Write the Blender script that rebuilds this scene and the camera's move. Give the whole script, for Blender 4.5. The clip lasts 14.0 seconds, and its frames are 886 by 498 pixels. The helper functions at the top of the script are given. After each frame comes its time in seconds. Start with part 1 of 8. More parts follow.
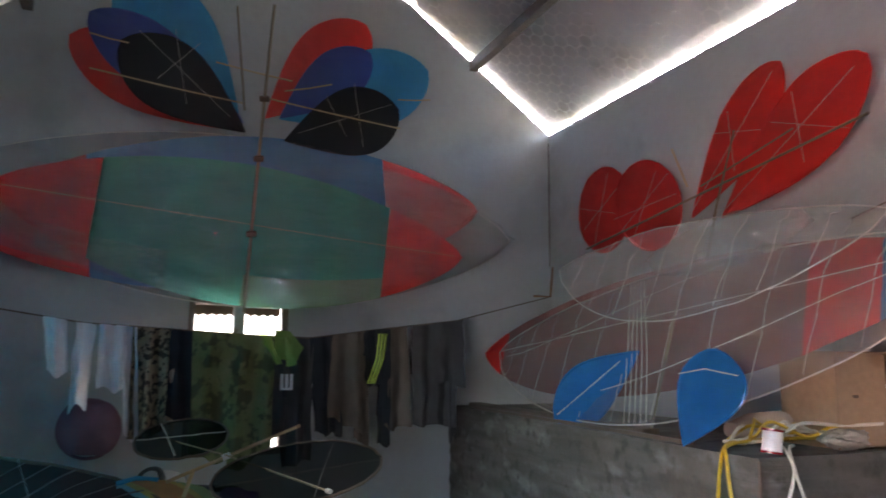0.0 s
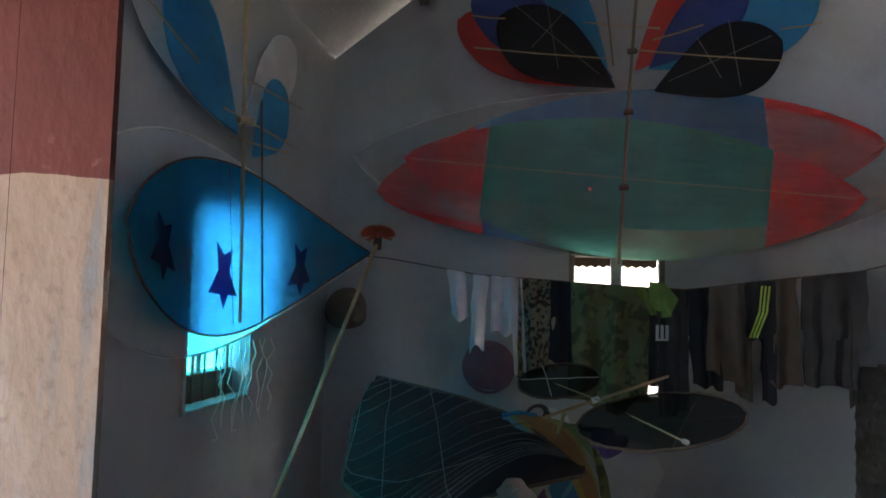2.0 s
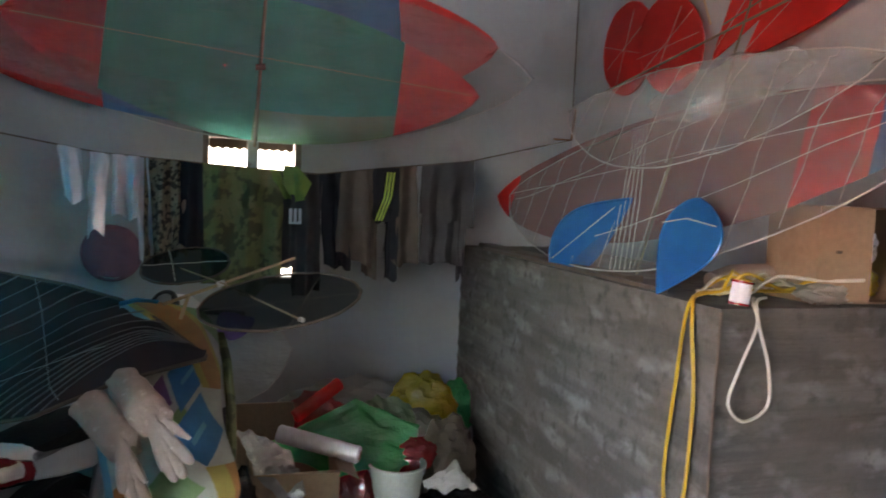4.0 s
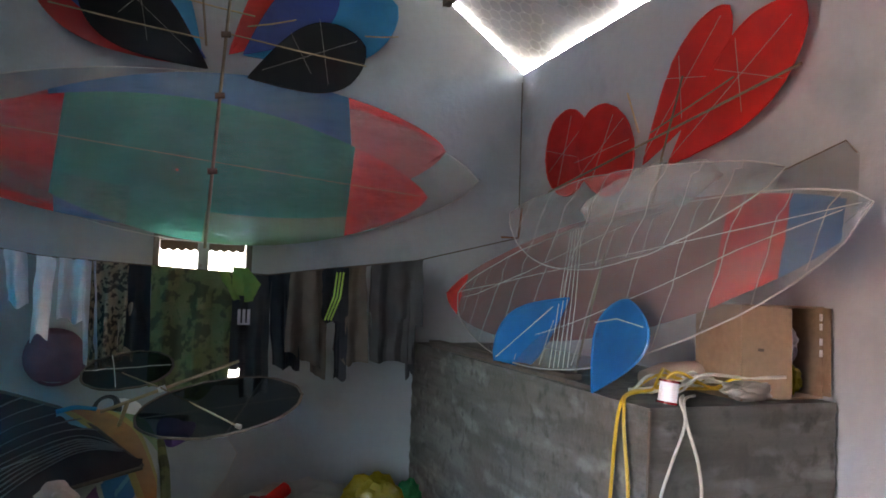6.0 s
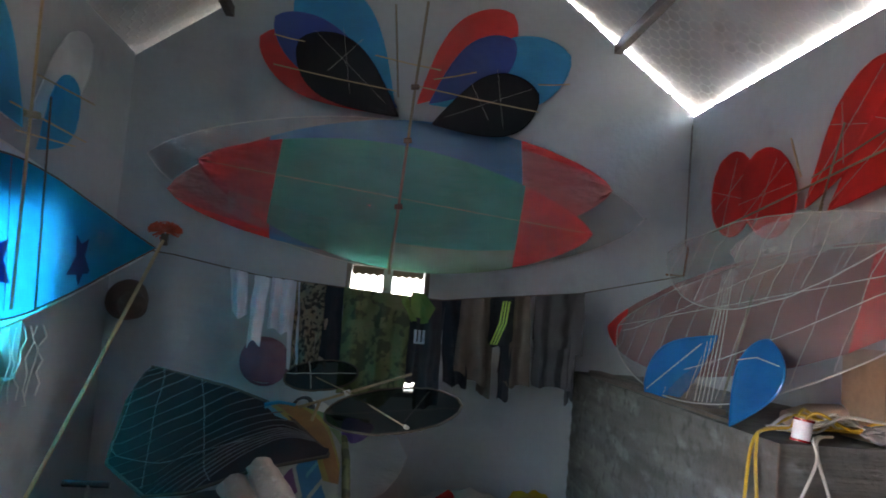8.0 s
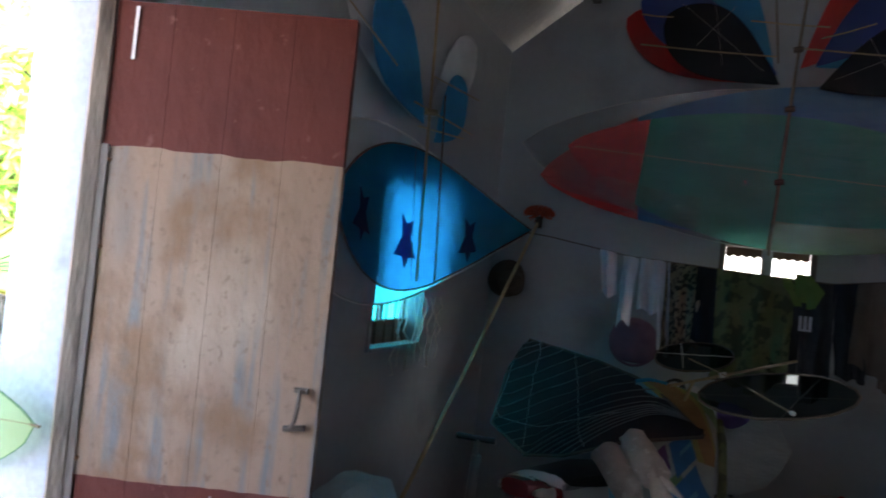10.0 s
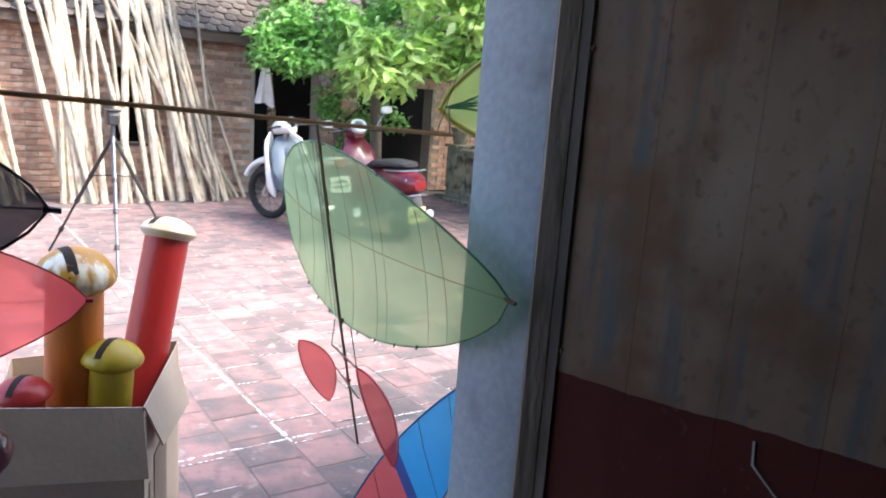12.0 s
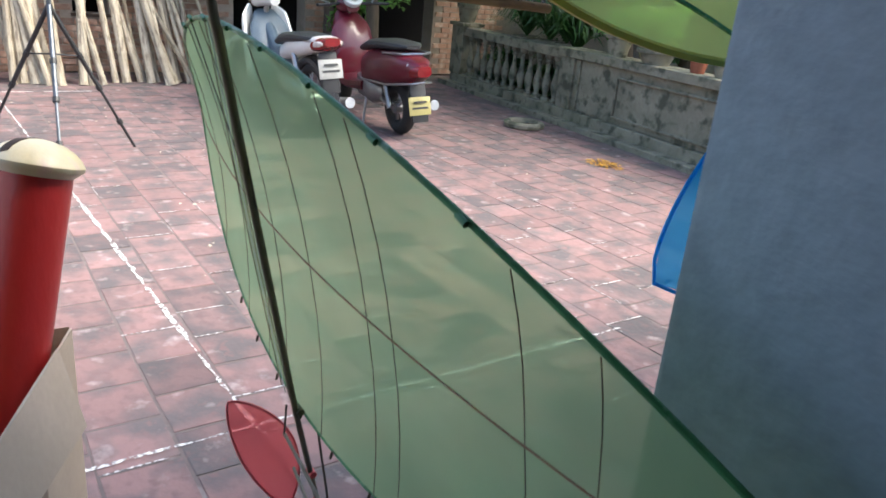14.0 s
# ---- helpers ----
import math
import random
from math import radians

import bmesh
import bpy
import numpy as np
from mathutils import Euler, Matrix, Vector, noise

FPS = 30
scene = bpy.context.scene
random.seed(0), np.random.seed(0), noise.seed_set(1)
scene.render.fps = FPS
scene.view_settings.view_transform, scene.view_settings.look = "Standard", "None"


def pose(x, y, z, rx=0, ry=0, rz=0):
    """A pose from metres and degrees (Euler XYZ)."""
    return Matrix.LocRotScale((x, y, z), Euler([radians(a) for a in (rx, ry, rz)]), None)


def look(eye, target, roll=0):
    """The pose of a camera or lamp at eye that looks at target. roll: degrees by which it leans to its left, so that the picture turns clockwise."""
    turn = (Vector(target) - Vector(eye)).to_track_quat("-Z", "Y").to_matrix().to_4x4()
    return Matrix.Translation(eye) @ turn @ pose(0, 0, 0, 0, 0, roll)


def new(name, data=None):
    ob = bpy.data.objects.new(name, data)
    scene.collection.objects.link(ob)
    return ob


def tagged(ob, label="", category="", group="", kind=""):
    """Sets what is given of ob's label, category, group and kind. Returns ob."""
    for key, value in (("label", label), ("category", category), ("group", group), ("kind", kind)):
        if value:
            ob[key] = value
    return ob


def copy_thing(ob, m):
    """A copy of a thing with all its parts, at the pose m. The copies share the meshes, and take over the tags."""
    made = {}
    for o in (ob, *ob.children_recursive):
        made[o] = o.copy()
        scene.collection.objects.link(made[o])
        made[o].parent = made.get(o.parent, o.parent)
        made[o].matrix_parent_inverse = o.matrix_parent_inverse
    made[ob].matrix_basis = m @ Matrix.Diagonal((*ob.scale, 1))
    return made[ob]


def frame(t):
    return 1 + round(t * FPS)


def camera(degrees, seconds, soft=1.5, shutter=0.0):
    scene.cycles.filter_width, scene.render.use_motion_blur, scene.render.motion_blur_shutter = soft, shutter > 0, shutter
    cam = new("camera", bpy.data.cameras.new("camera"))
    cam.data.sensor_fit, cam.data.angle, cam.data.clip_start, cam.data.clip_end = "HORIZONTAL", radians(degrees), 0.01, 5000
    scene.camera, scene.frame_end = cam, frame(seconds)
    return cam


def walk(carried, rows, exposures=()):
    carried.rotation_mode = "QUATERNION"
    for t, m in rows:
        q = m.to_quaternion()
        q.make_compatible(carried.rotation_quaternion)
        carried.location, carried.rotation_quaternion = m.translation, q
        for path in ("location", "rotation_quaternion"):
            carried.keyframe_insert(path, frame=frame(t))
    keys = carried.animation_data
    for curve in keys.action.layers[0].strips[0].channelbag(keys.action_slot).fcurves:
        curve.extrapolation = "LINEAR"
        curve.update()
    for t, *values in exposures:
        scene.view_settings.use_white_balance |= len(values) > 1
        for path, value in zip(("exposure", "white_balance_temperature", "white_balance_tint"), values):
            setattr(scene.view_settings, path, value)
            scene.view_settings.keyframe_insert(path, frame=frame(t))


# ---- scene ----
cam = camera(61.6, 14.0, soft=1.7, shutter=0.2)
PATH = [
    (0, (0.144, 0.378, 1.446), (0.858, 2.225, 1.73), 0.3),
    (0.5, (0.226, 0.312, 1.471), (0.505, 2.279, 1.705), 1.3),
    (1, (0.288, 0.285, 1.469), (0.215, 2.27, 1.704), 2.0),
    (1.5, (0.266, 0.288, 1.459), (0.01, 2.264, 1.64), 1.7),
    (2, (0.264, 0.307, 1.452), (-0.062, 2.276, 1.587), 1.4),
    (2.5, (0.282, 0.32, 1.436), (0.118, 2.312, 1.386), 0.7),
    (3, (0.299, 0.334, 1.429), (0.343, 2.323, 1.23), 1.5),
    (3.5, (0.33, 0.339, 1.429), (0.649, 2.3, 1.198), 1.9),
    (4, (0.351, 0.326, 1.451), (0.93, 2.235, 1.305), 2.3),
    (4.2, (0.359, 0.321, 1.457), (1.028, 2.203, 1.358), 2.7),
    (6.3, (0.407, 0.215, 1.49), (1.062, 2.1, 1.622), 1.4),
    (6.5, (0.409, 0.182, 1.489), (1.027, 2.078, 1.637), 0.2),
    (7, (0.405, 0.075, 1.486), (0.942, 1.994, 1.658), 1.6),
    (7.2, (0.406, 0.035, 1.487), (0.9, 1.965, 1.661), 2.5),
    (9.3, (0.447, -0.049, 1.458), (-0.013, 1.894, 1.573), 5.2),
    (9.5, (0.426, -0.049, 1.445), (-0.098, 1.877, 1.562), 5.3),
    (10, (0.406, -0.055, 1.427), (-0.352, 1.795, 1.474), 5.7),
    (10.5, (0.335, -0.04, 1.392), (-0.869, 1.556, 1.327), 6.2),
    (11, (0.199, 0.044, 1.37), (-1.171, 1.486, 1.156), 6.5),
    (11.5, (0.086, 0.138, 1.345), (-1.397, 1.445, 1.043), 4.9),
    (12, (-0.032, 0.327, 1.321), (-1.654, 1.429, 0.928), 4.1),
    (12.5, (-0.173, 0.434, 1.287), (-1.86, 1.356, 0.735), 3.6),
    (13, (-0.403, 0.521, 1.288), (-2.001, 1.542, 0.651), 4.9),
    (13.5, (-0.589, 0.612, 1.273), (-2.146, 1.672, 0.599), 4.9),
    (14, (-0.758, 0.72, 1.274), (-2.289, 1.804, 0.58), 5.4),
]
# the camera's automatic exposure, in stops
STOPS = [(0, 6.72, 7300, 14), (0.6, 7.0, 7500, 14), (1.0, 7.05, 7500, 14), (1.5, 6.85, 7400, 13), (2.2, 6.25, 7500, 14), (2.6, 6.35, 7600, 15), (3.2, 7.0, 7900, 16), (4, 7.05, 8100, 16), (6.5, 6.98, 7000, 10), (7, 7.02, 6900, 9), (9.3, 6.15, 6900, 13), (9.7, 6.0, 7000, 15), (10.2, 5.4, 7000, 15), (10.6, 4.6, 6800, 14),
         (11, 3.8, 6500, 11), (11.5, 3.0, 6500, 11), (12, 2.72, 6350, 12), (12.5, 2.43, 6300, 12), (13, 2.24, 6250, 10), (14, 1.97, 6300, 6)]
walk(cam, [(t, look(eye, target, roll)) for t, eye, target, roll in PATH], STOPS)

# ---- light ----
SUN_EL, SUN_AZ = radians(50), radians(52)      # azimuth counted from +x towards +y
world = bpy.data.worlds.new("sky")
scene.world = world
world.use_nodes = True
wn = world.node_tree.nodes
sky = wn.new("ShaderNodeTexSky")
sky.sky_type, sky.sun_disc = "NISHITA", False
sky.sun_elevation, sky.sun_rotation = SUN_EL, math.pi / 2 - SUN_AZ
sky.air_density, sky.dust_density = 1.0, 3.0
wn["Background"].inputs["Strength"].default_value = 0.15
world.node_tree.links.new(sky.outputs[0], wn["Background"].inputs["Color"])
sun = new("sun", bpy.data.lights.new("sun", "SUN"))
sun.data.energy, sun.data.angle, sun.data.color = 2.0, radians(34), (1.0, 0.92, 0.80)
sun_dir = Vector((math.cos(SUN_EL) * math.cos(SUN_AZ), math.cos(SUN_EL) * math.sin(SUN_AZ), math.sin(SUN_EL)))
sun.matrix_basis = look(sun_dir * 30, (0, 0, 0))


# ---- materials ----
def nodes_of(name):
    m = bpy.data.materials.new(name)
    m.use_nodes = True
    nt = m.node_tree
    return m, nt, nt.nodes, nt.links


def mixed(nt, fac, a, b):
    """A colour between a and b (colours or sockets) by the socket fac."""
    mx = nt.nodes.new("ShaderNodeMix")
    mx.data_type = "RGBA"
    nt.links.new(fac, mx.inputs[0])
    for k, v in ((6, a), (7, b)):
        if isinstance(v, (tuple, list)):
            mx.inputs[k].default_value = (*v, 1)
        else:
            nt.links.new(v, mx.inputs[k])
    return mx.outputs[2]


def noise_fac(nt, scale, lo=0.35, hi=0.65, detail=5, stretch=None, kind="noise", placed=False):
    """A 0..1 mask from a noise at object coordinates (placed: at places in the world), in metres."""
    src = nt.nodes.new("ShaderNodeNewGeometry").outputs["Position"] if placed else nt.nodes.new("ShaderNodeTexCoord").outputs["Object"]
    if stretch:
        mp = nt.nodes.new("ShaderNodeMapping")
        mp.inputs["Scale"].default_value = stretch
        nt.links.new(src, mp.inputs[0])
        src = mp.outputs[0]
    tx = nt.nodes.new("ShaderNodeTexNoise" if kind == "noise" else "ShaderNodeTexVoronoi")
    tx.inputs["Scale"].default_value = scale
    if kind == "noise":
        tx.inputs["Detail"].default_value = detail
    nt.links.new(src, tx.inputs["Vector"])
    mr = nt.nodes.new("ShaderNodeMapRange")
    mr.inputs[1].default_value, mr.inputs[2].default_value = lo, hi
    nt.links.new(tx.outputs[0], mr.inputs[0])
    return mr.outputs[0]


def bumped(nt, fac, strength, dist=0.01, prev=None):
    b = nt.nodes.new("ShaderNodeBump")
    b.inputs["Strength"].default_value, b.inputs["Distance"].default_value = strength, dist
    nt.links.new(fac, b.inputs["Height"])
    if prev:
        nt.links.new(prev, b.inputs["Normal"])
    return b.outputs[0]


def surface(name, base, second=None, third=None, rough=0.75, metal=0.0, big=2.0, fine=40.0, bump=0.25, dist=0.004,
            vary=0.0, stretch=None, coat=0.0, spec=0.4, third_range=(0.6, 0.72), fine_amount=0.35, placed=False):
    """A surface with broad stains, a fine grain, relief, and a difference from object to object (vary)."""
    m, nt, nd, lk = nodes_of(name)
    p = nd["Principled BSDF"]
    second = second or tuple(c * 0.78 for c in base)
    col = mixed(nt, noise_fac(nt, big, stretch=stretch, placed=placed), base, second)
    grain = noise_fac(nt, fine, 0.3, 0.7, 4, stretch, placed=placed)
    dark = nd.new("ShaderNodeMath")
    dark.operation = "MULTIPLY"
    dark.inputs[1].default_value = fine_amount
    lk.new(grain, dark.inputs[0])
    col = mixed(nt, dark.outputs[0], col, tuple(c * 0.55 for c in base))
    if third:
        col = mixed(nt, noise_fac(nt, big * 2.3, *third_range, detail=8, stretch=stretch, placed=placed), col, third)
    if vary:
        oi = nd.new("ShaderNodeObjectInfo")
        hsv = nd.new("ShaderNodeHueSaturation")
        mr = nd.new("ShaderNodeMapRange")
        mr.inputs[3].default_value, mr.inputs[4].default_value = 1 - vary, 1 + vary
        lk.new(oi.outputs["Random"], mr.inputs[0])
        lk.new(mr.outputs[0], hsv.inputs["Value"])
        lk.new(col, hsv.inputs["Color"])
        col = hsv.outputs[0]
    lk.new(col, p.inputs["Base Color"])
    p.inputs["Roughness"].default_value, p.inputs["Metallic"].default_value = rough, metal
    p.inputs["Specular IOR Level"].default_value, p.inputs["Coat Weight"].default_value = spec, coat
    if bump:
        lk.new(bumped(nt, grain, bump, dist), p.inputs["Normal"])
    return m


def film(name, colour, clear=0.3, gloss=0.12, rough=0.18, thin=0.5, crease=0.35, tint=None, milky=0.0):
    """Kite film: part of the light goes straight through in the film's colour, part is scattered to both sides, and creases shine."""
    m, nt, nd, lk = nodes_of(name)
    for n in list(nd):
        if n.type == "BSDF_PRINCIPLED":
            nd.remove(n)
    out = nd["Material Output"]
    col = mixed(nt, noise_fac(nt, 5.0), colour, tuple(c * 0.82 for c in colour))
    wr = bumped(nt, noise_fac(nt, 9.0, 0.2, 0.8, 3, (1, 1, 2.2)), crease, 0.02)
    wr = bumped(nt, noise_fac(nt, 38.0, 0.2, 0.8, 3, (1, 1, 0.5)), crease * 0.5, 0.006, wr)
    dif, tra, clr = nd.new("ShaderNodeBsdfDiffuse"), nd.new("ShaderNodeBsdfTranslucent"), nd.new("ShaderNodeBsdfTransparent")
    gl = nd.new("ShaderNodeBsdfGlossy")
    gl.inputs["Roughness"].default_value = rough
    clr.inputs[0].default_value = (*(tint or tuple(0.35 + 0.65 * c / max(colour) for c in colour)), 1)
    for b in (dif, tra):
        lk.new(col, b.inputs["Color"])
    for b in (dif, gl):
        lk.new(wr, b.inputs["Normal"])
    last = None
    for fac, b in ((None, dif), (thin, tra), (clear, clr), (gloss, gl)):
        if last is None:
            last = b.outputs[0]
            continue
        mx = nd.new("ShaderNodeMixShader")
        mx.inputs[0].default_value = fac
        if milky and b is clr:
            folds = mixed(nt, noise_fac(nt, 5.0, 0.50, 0.76, 5, (0.9, 0.9, 3.2)), (fac,) * 3, (fac - milky,) * 3)
            lk.new(folds, mx.inputs[0])
        lk.new(last, mx.inputs[1])
        lk.new(b.outputs[0], mx.inputs[2])
        last = mx.outputs[0]
    lk.new(last, out.inputs["Surface"])
    return m


def glow(name, colour, strength):
    m, nt, nd, lk = nodes_of(name)
    for n in list(nd):
        if n.type == "BSDF_PRINCIPLED":
            nd.remove(n)
    e = nd.new("ShaderNodeEmission")
    e.inputs[0].default_value, e.inputs[1].default_value = (*colour, 1), strength
    lk.new(e.outputs[0], nd["Material Output"].inputs["Surface"])
    return m


PLASTER = surface("blue_grey_limewash", (0.34, 0.352, 0.362), (0.295, 0.308, 0.32), (0.245, 0.258, 0.266), 0.9, big=1.1, fine=26, bump=0.25, fine_amount=0.12)
PLASTER_OUT = surface("blue_plaster", (0.385, 0.42, 0.46), (0.32, 0.352, 0.395), (0.235, 0.25, 0.27), 0.85, big=3, fine=70, bump=0.22, dist=0.003, fine_amount=0.4, third_range=(0.58, 0.70))
CEMENT, cem_nt, cem_nd, cem_lk = nodes_of("rough_cement")
cem = mixed(cem_nt, noise_fac(cem_nt, 3.0, 0.36, 0.64, 7, (0.8, 0.8, 1.6)), (0.098, 0.088, 0.074), (0.056, 0.050, 0.042))
cem = mixed(cem_nt, noise_fac(cem_nt, 1.0, 0.40, 0.66, 8, (1.1, 1.1, 15.0)), cem, (0.120, 0.110, 0.094))
cem = mixed(cem_nt, noise_fac(cem_nt, 2.0, 0.50, 0.68, 8, (1.0, 1.0, 7.0)), cem, (0.050, 0.044, 0.037))
cem = mixed(cem_nt, noise_fac(cem_nt, 7.0, 0.54, 0.70, 10, (0.8, 0.8, 2.0)), cem, (0.165, 0.160, 0.148))
cem = mixed(cem_nt, noise_fac(cem_nt, 20.0, 0.52, 0.68, 8), cem, (0.050, 0.044, 0.036))
cem = mixed(cem_nt, noise_fac(cem_nt, 1.3, 0.50, 0.70, 5), cem, (0.078, 0.064, 0.050))
cem_lk.new(cem, cem_nd["Principled BSDF"].inputs["Base Color"])
cem_nd["Principled BSDF"].inputs["Roughness"].default_value = 0.92
cem_b = bumped(cem_nt, noise_fac(cem_nt, 1.6, 0.3, 0.7, 6, (0.6, 0.6, 14.0)), 0.5, 0.012)
cem_lk.new(bumped(cem_nt, noise_fac(cem_nt, 60.0, 0.3, 0.7, 4), 0.4, 0.004, cem_b), cem_nd["Principled BSDF"].inputs["Normal"])
FLOOR = surface("dark_cement_floor", (0.16, 0.15, 0.14), (0.11, 0.10, 0.095), None, 0.85, big=2, fine=30)
ROOF_IN, rf_nt, rf_nd, rf_lk = nodes_of("embossed_roof_lining")
rf_col = mixed(rf_nt, noise_fac(rf_nt, 2.0, placed=True), (0.50, 0.49, 0.48), (0.38, 0.37, 0.36))
rf_col = mixed(rf_nt, noise_fac(rf_nt, 3.2, 0.55, 0.75, 8, placed=True), rf_col, (0.22, 0.19, 0.16))
rf_geo, rf_len = rf_nd.new("ShaderNodeNewGeometry"), []
rf_map = rf_nd.new("ShaderNodeMapping")
rf_map.inputs["Scale"].default_value = (1.256, 1.0, 0.0)
rf_lk.new(rf_geo.outputs["Position"], rf_map.inputs[0])
for rf_shift in ((0.0, 0.0, 0.0), (0.034, 0.0589, 0.0)):
    rf_add, rf_wrap, rf_l = rf_nd.new("ShaderNodeVectorMath"), rf_nd.new("ShaderNodeVectorMath"), rf_nd.new("ShaderNodeVectorMath")
    rf_add.inputs[1].default_value = rf_shift
    rf_wrap.operation, rf_l.operation = "WRAP", "LENGTH"
    rf_wrap.inputs[1].default_value, rf_wrap.inputs[2].default_value = (0.034, 0.0589, 1.0), (-0.034, -0.0589, -1.0)
    rf_lk.new(rf_map.outputs[0], rf_add.inputs[0])
    rf_lk.new(rf_add.outputs[0], rf_wrap.inputs[0])
    rf_lk.new(rf_wrap.outputs[0], rf_l.inputs[0])
    rf_len.append(rf_l.outputs["Value"])
rf_min, rf_net = rf_nd.new("ShaderNodeMath"), rf_nd.new("ShaderNodeMapRange")
rf_min.operation = "MINIMUM"
rf_lk.new(rf_len[0], rf_min.inputs[0]), rf_lk.new(rf_len[1], rf_min.inputs[1])
rf_net.inputs[1].default_value, rf_net.inputs[2].default_value = 0.029, 0.034
rf_lk.new(rf_min.outputs[0], rf_net.inputs[0])
rf_cell = rf_net.outputs[0]
rf_col = mixed(rf_nt, rf_cell, rf_col, (0.49, 0.475, 0.45))
rf_lk.new(rf_col, rf_nd["Principled BSDF"].inputs["Base Color"])
rf_nd["Principled BSDF"].inputs["Roughness"].default_value = 0.5
rf_lk.new(bumped(rf_nt, rf_cell, 0.22, 0.005), rf_nd["Principled BSDF"].inputs["Normal"])
RUST = surface("rusty_steel", (0.17, 0.075, 0.035), (0.24, 0.12, 0.06), (0.08, 0.045, 0.03), 0.7, 0.4, big=14, fine=80)
BEAM_STEEL = surface("dark_painted_steel", (0.07, 0.06, 0.055), (0.10, 0.07, 0.05), None, 0.7, 0.2, big=10, fine=60)
POST_WOOD = surface("dark_brown_wood", (0.135, 0.105, 0.086), (0.10, 0.078, 0.064), (0.19, 0.16, 0.135), 0.7, big=5, fine=50, stretch=(2, 2, 0.3))
POST_WORN = surface("worn_brown_wood", (0.30, 0.235, 0.185), (0.22, 0.175, 0.14), (0.12, 0.09, 0.07), 0.8, big=6, fine=50, bump=0.4, stretch=(2, 2, 0.4), third_range=(0.52, 0.68))
BAMBOO = surface("dry_bamboo", (0.40, 0.30, 0.17), (0.30, 0.21, 0.11), None, 0.55, big=8, fine=60, stretch=(1, 1, 0.3), vary=0.2)
BAMBOO_PALE = surface("pale_bamboo", (0.50, 0.43, 0.32), (0.37, 0.305, 0.22), (0.22, 0.175, 0.125), 0.6, big=4.5, fine=50, stretch=(3, 3, 0.8), vary=0.38, third_range=(0.5, 0.64), fine_amount=0.5)
BRICK = surface("old_brick", (0.44, 0.255, 0.175), (0.34, 0.22, 0.16), (0.47, 0.36, 0.28), 0.9, big=5, fine=50, bump=0.5, vary=0.40, third_range=(0.48, 0.66), placed=True)
MORTAR = surface("old_mortar", (0.40, 0.34, 0.275), (0.31, 0.255, 0.205), (0.20, 0.17, 0.135), 0.95, big=1.5, fine=30, bump=0.5)


def tile_clay(name, pink, grime, amount):
    """Worn clay tile: pink where it is rubbed, with blackened blotches, lime dust and pits."""
    m, nt, nd, lk = nodes_of(name)
    p = nd["Principled BSDF"]
    col = mixed(nt, noise_fac(nt, 1.1, 0.35, 0.65, 4, placed=True), pink, tuple(c * 0.84 for c in pink))
    col = mixed(nt, noise_fac(nt, 6.5, 0.46 - amount, 0.66 - amount, 7, placed=True), col, grime)
    col = mixed(nt, noise_fac(nt, 26.0, 0.52, 0.72, 8, placed=True), col, tuple(c * 0.75 for c in pink))
    col = mixed(nt, noise_fac(nt, 11.0, 0.60, 0.80, 9, placed=True), col, (0.40, 0.33, 0.315))
    oi, hsv, mr = nd.new("ShaderNodeObjectInfo"), nd.new("ShaderNodeHueSaturation"), nd.new("ShaderNodeMapRange")
    mr.inputs[3].default_value, mr.inputs[4].default_value = 0.86, 1.12
    lk.new(oi.outputs["Random"], mr.inputs[0])
    lk.new(mr.outputs[0], hsv.inputs["Value"])
    lk.new(col, hsv.inputs["Color"])
    lk.new(hsv.outputs[0], p.inputs["Base Color"])
    p.inputs["Roughness"].default_value, p.inputs["Specular IOR Level"].default_value = 0.82, 0.3
    lk.new(bumped(nt, noise_fac(nt, 30.0, 0.3, 0.7, 6, placed=True), 0.3, 0.004), p.inputs["Normal"])
    return m


TILE = tile_clay("red_clay_tile", (0.262, 0.160, 0.152), (0.128, 0.108, 0.107), 0.03)
JOINT = surface("earth_joint", (0.18, 0.14, 0.132), (0.14, 0.112, 0.106), (0.27, 0.23, 0.22), 0.95, big=2.5, fine=20, placed=True)
CHALK = surface("white_chalk", (0.75, 0.73, 0.70), (0.55, 0.52, 0.49), None, 0.95, big=30, fine=90)
CHALK_DUST, ck_nt, ck_nd, ck_lk = nodes_of("chalk_dust")
ck_mix, ck_clear = ck_nd.new("ShaderNodeMixShader"), ck_nd.new("ShaderNodeBsdfTransparent")
ck_nd["Principled BSDF"].inputs["Base Color"].default_value = (0.66, 0.63, 0.60, 1)
ck_nd["Principled BSDF"].inputs["Roughness"].default_value = 0.95
ck_lk.new(noise_fac(ck_nt, 70.0, 0.42, 0.62, 8), ck_mix.inputs[0])
ck_lk.new(ck_nd["Principled BSDF"].outputs[0], ck_mix.inputs[1]), ck_lk.new(ck_clear.outputs[0], ck_mix.inputs[2])
ck_lk.new(ck_mix.outputs[0], ck_nd["Material Output"].inputs["Surface"])
STONE = surface("mossy_plaster", (0.30, 0.27, 0.20), (0.19, 0.175, 0.125), (0.085, 0.085, 0.058), 0.9, big=4, fine=30, bump=0.5, third_range=(0.5, 0.65))
# near-black colour that stands in for the shade inside the brick house
INSIDE_SHADE = surface("painted_inside_shade", (0.02, 0.02, 0.02), None, None, 0.9, bump=0)


# ---- mesh helpers ----
def world_of(ob):
    m = Matrix(ob.matrix_basis)
    return m if ob.parent is None else world_of(ob.parent) @ ob.matrix_parent_inverse @ m


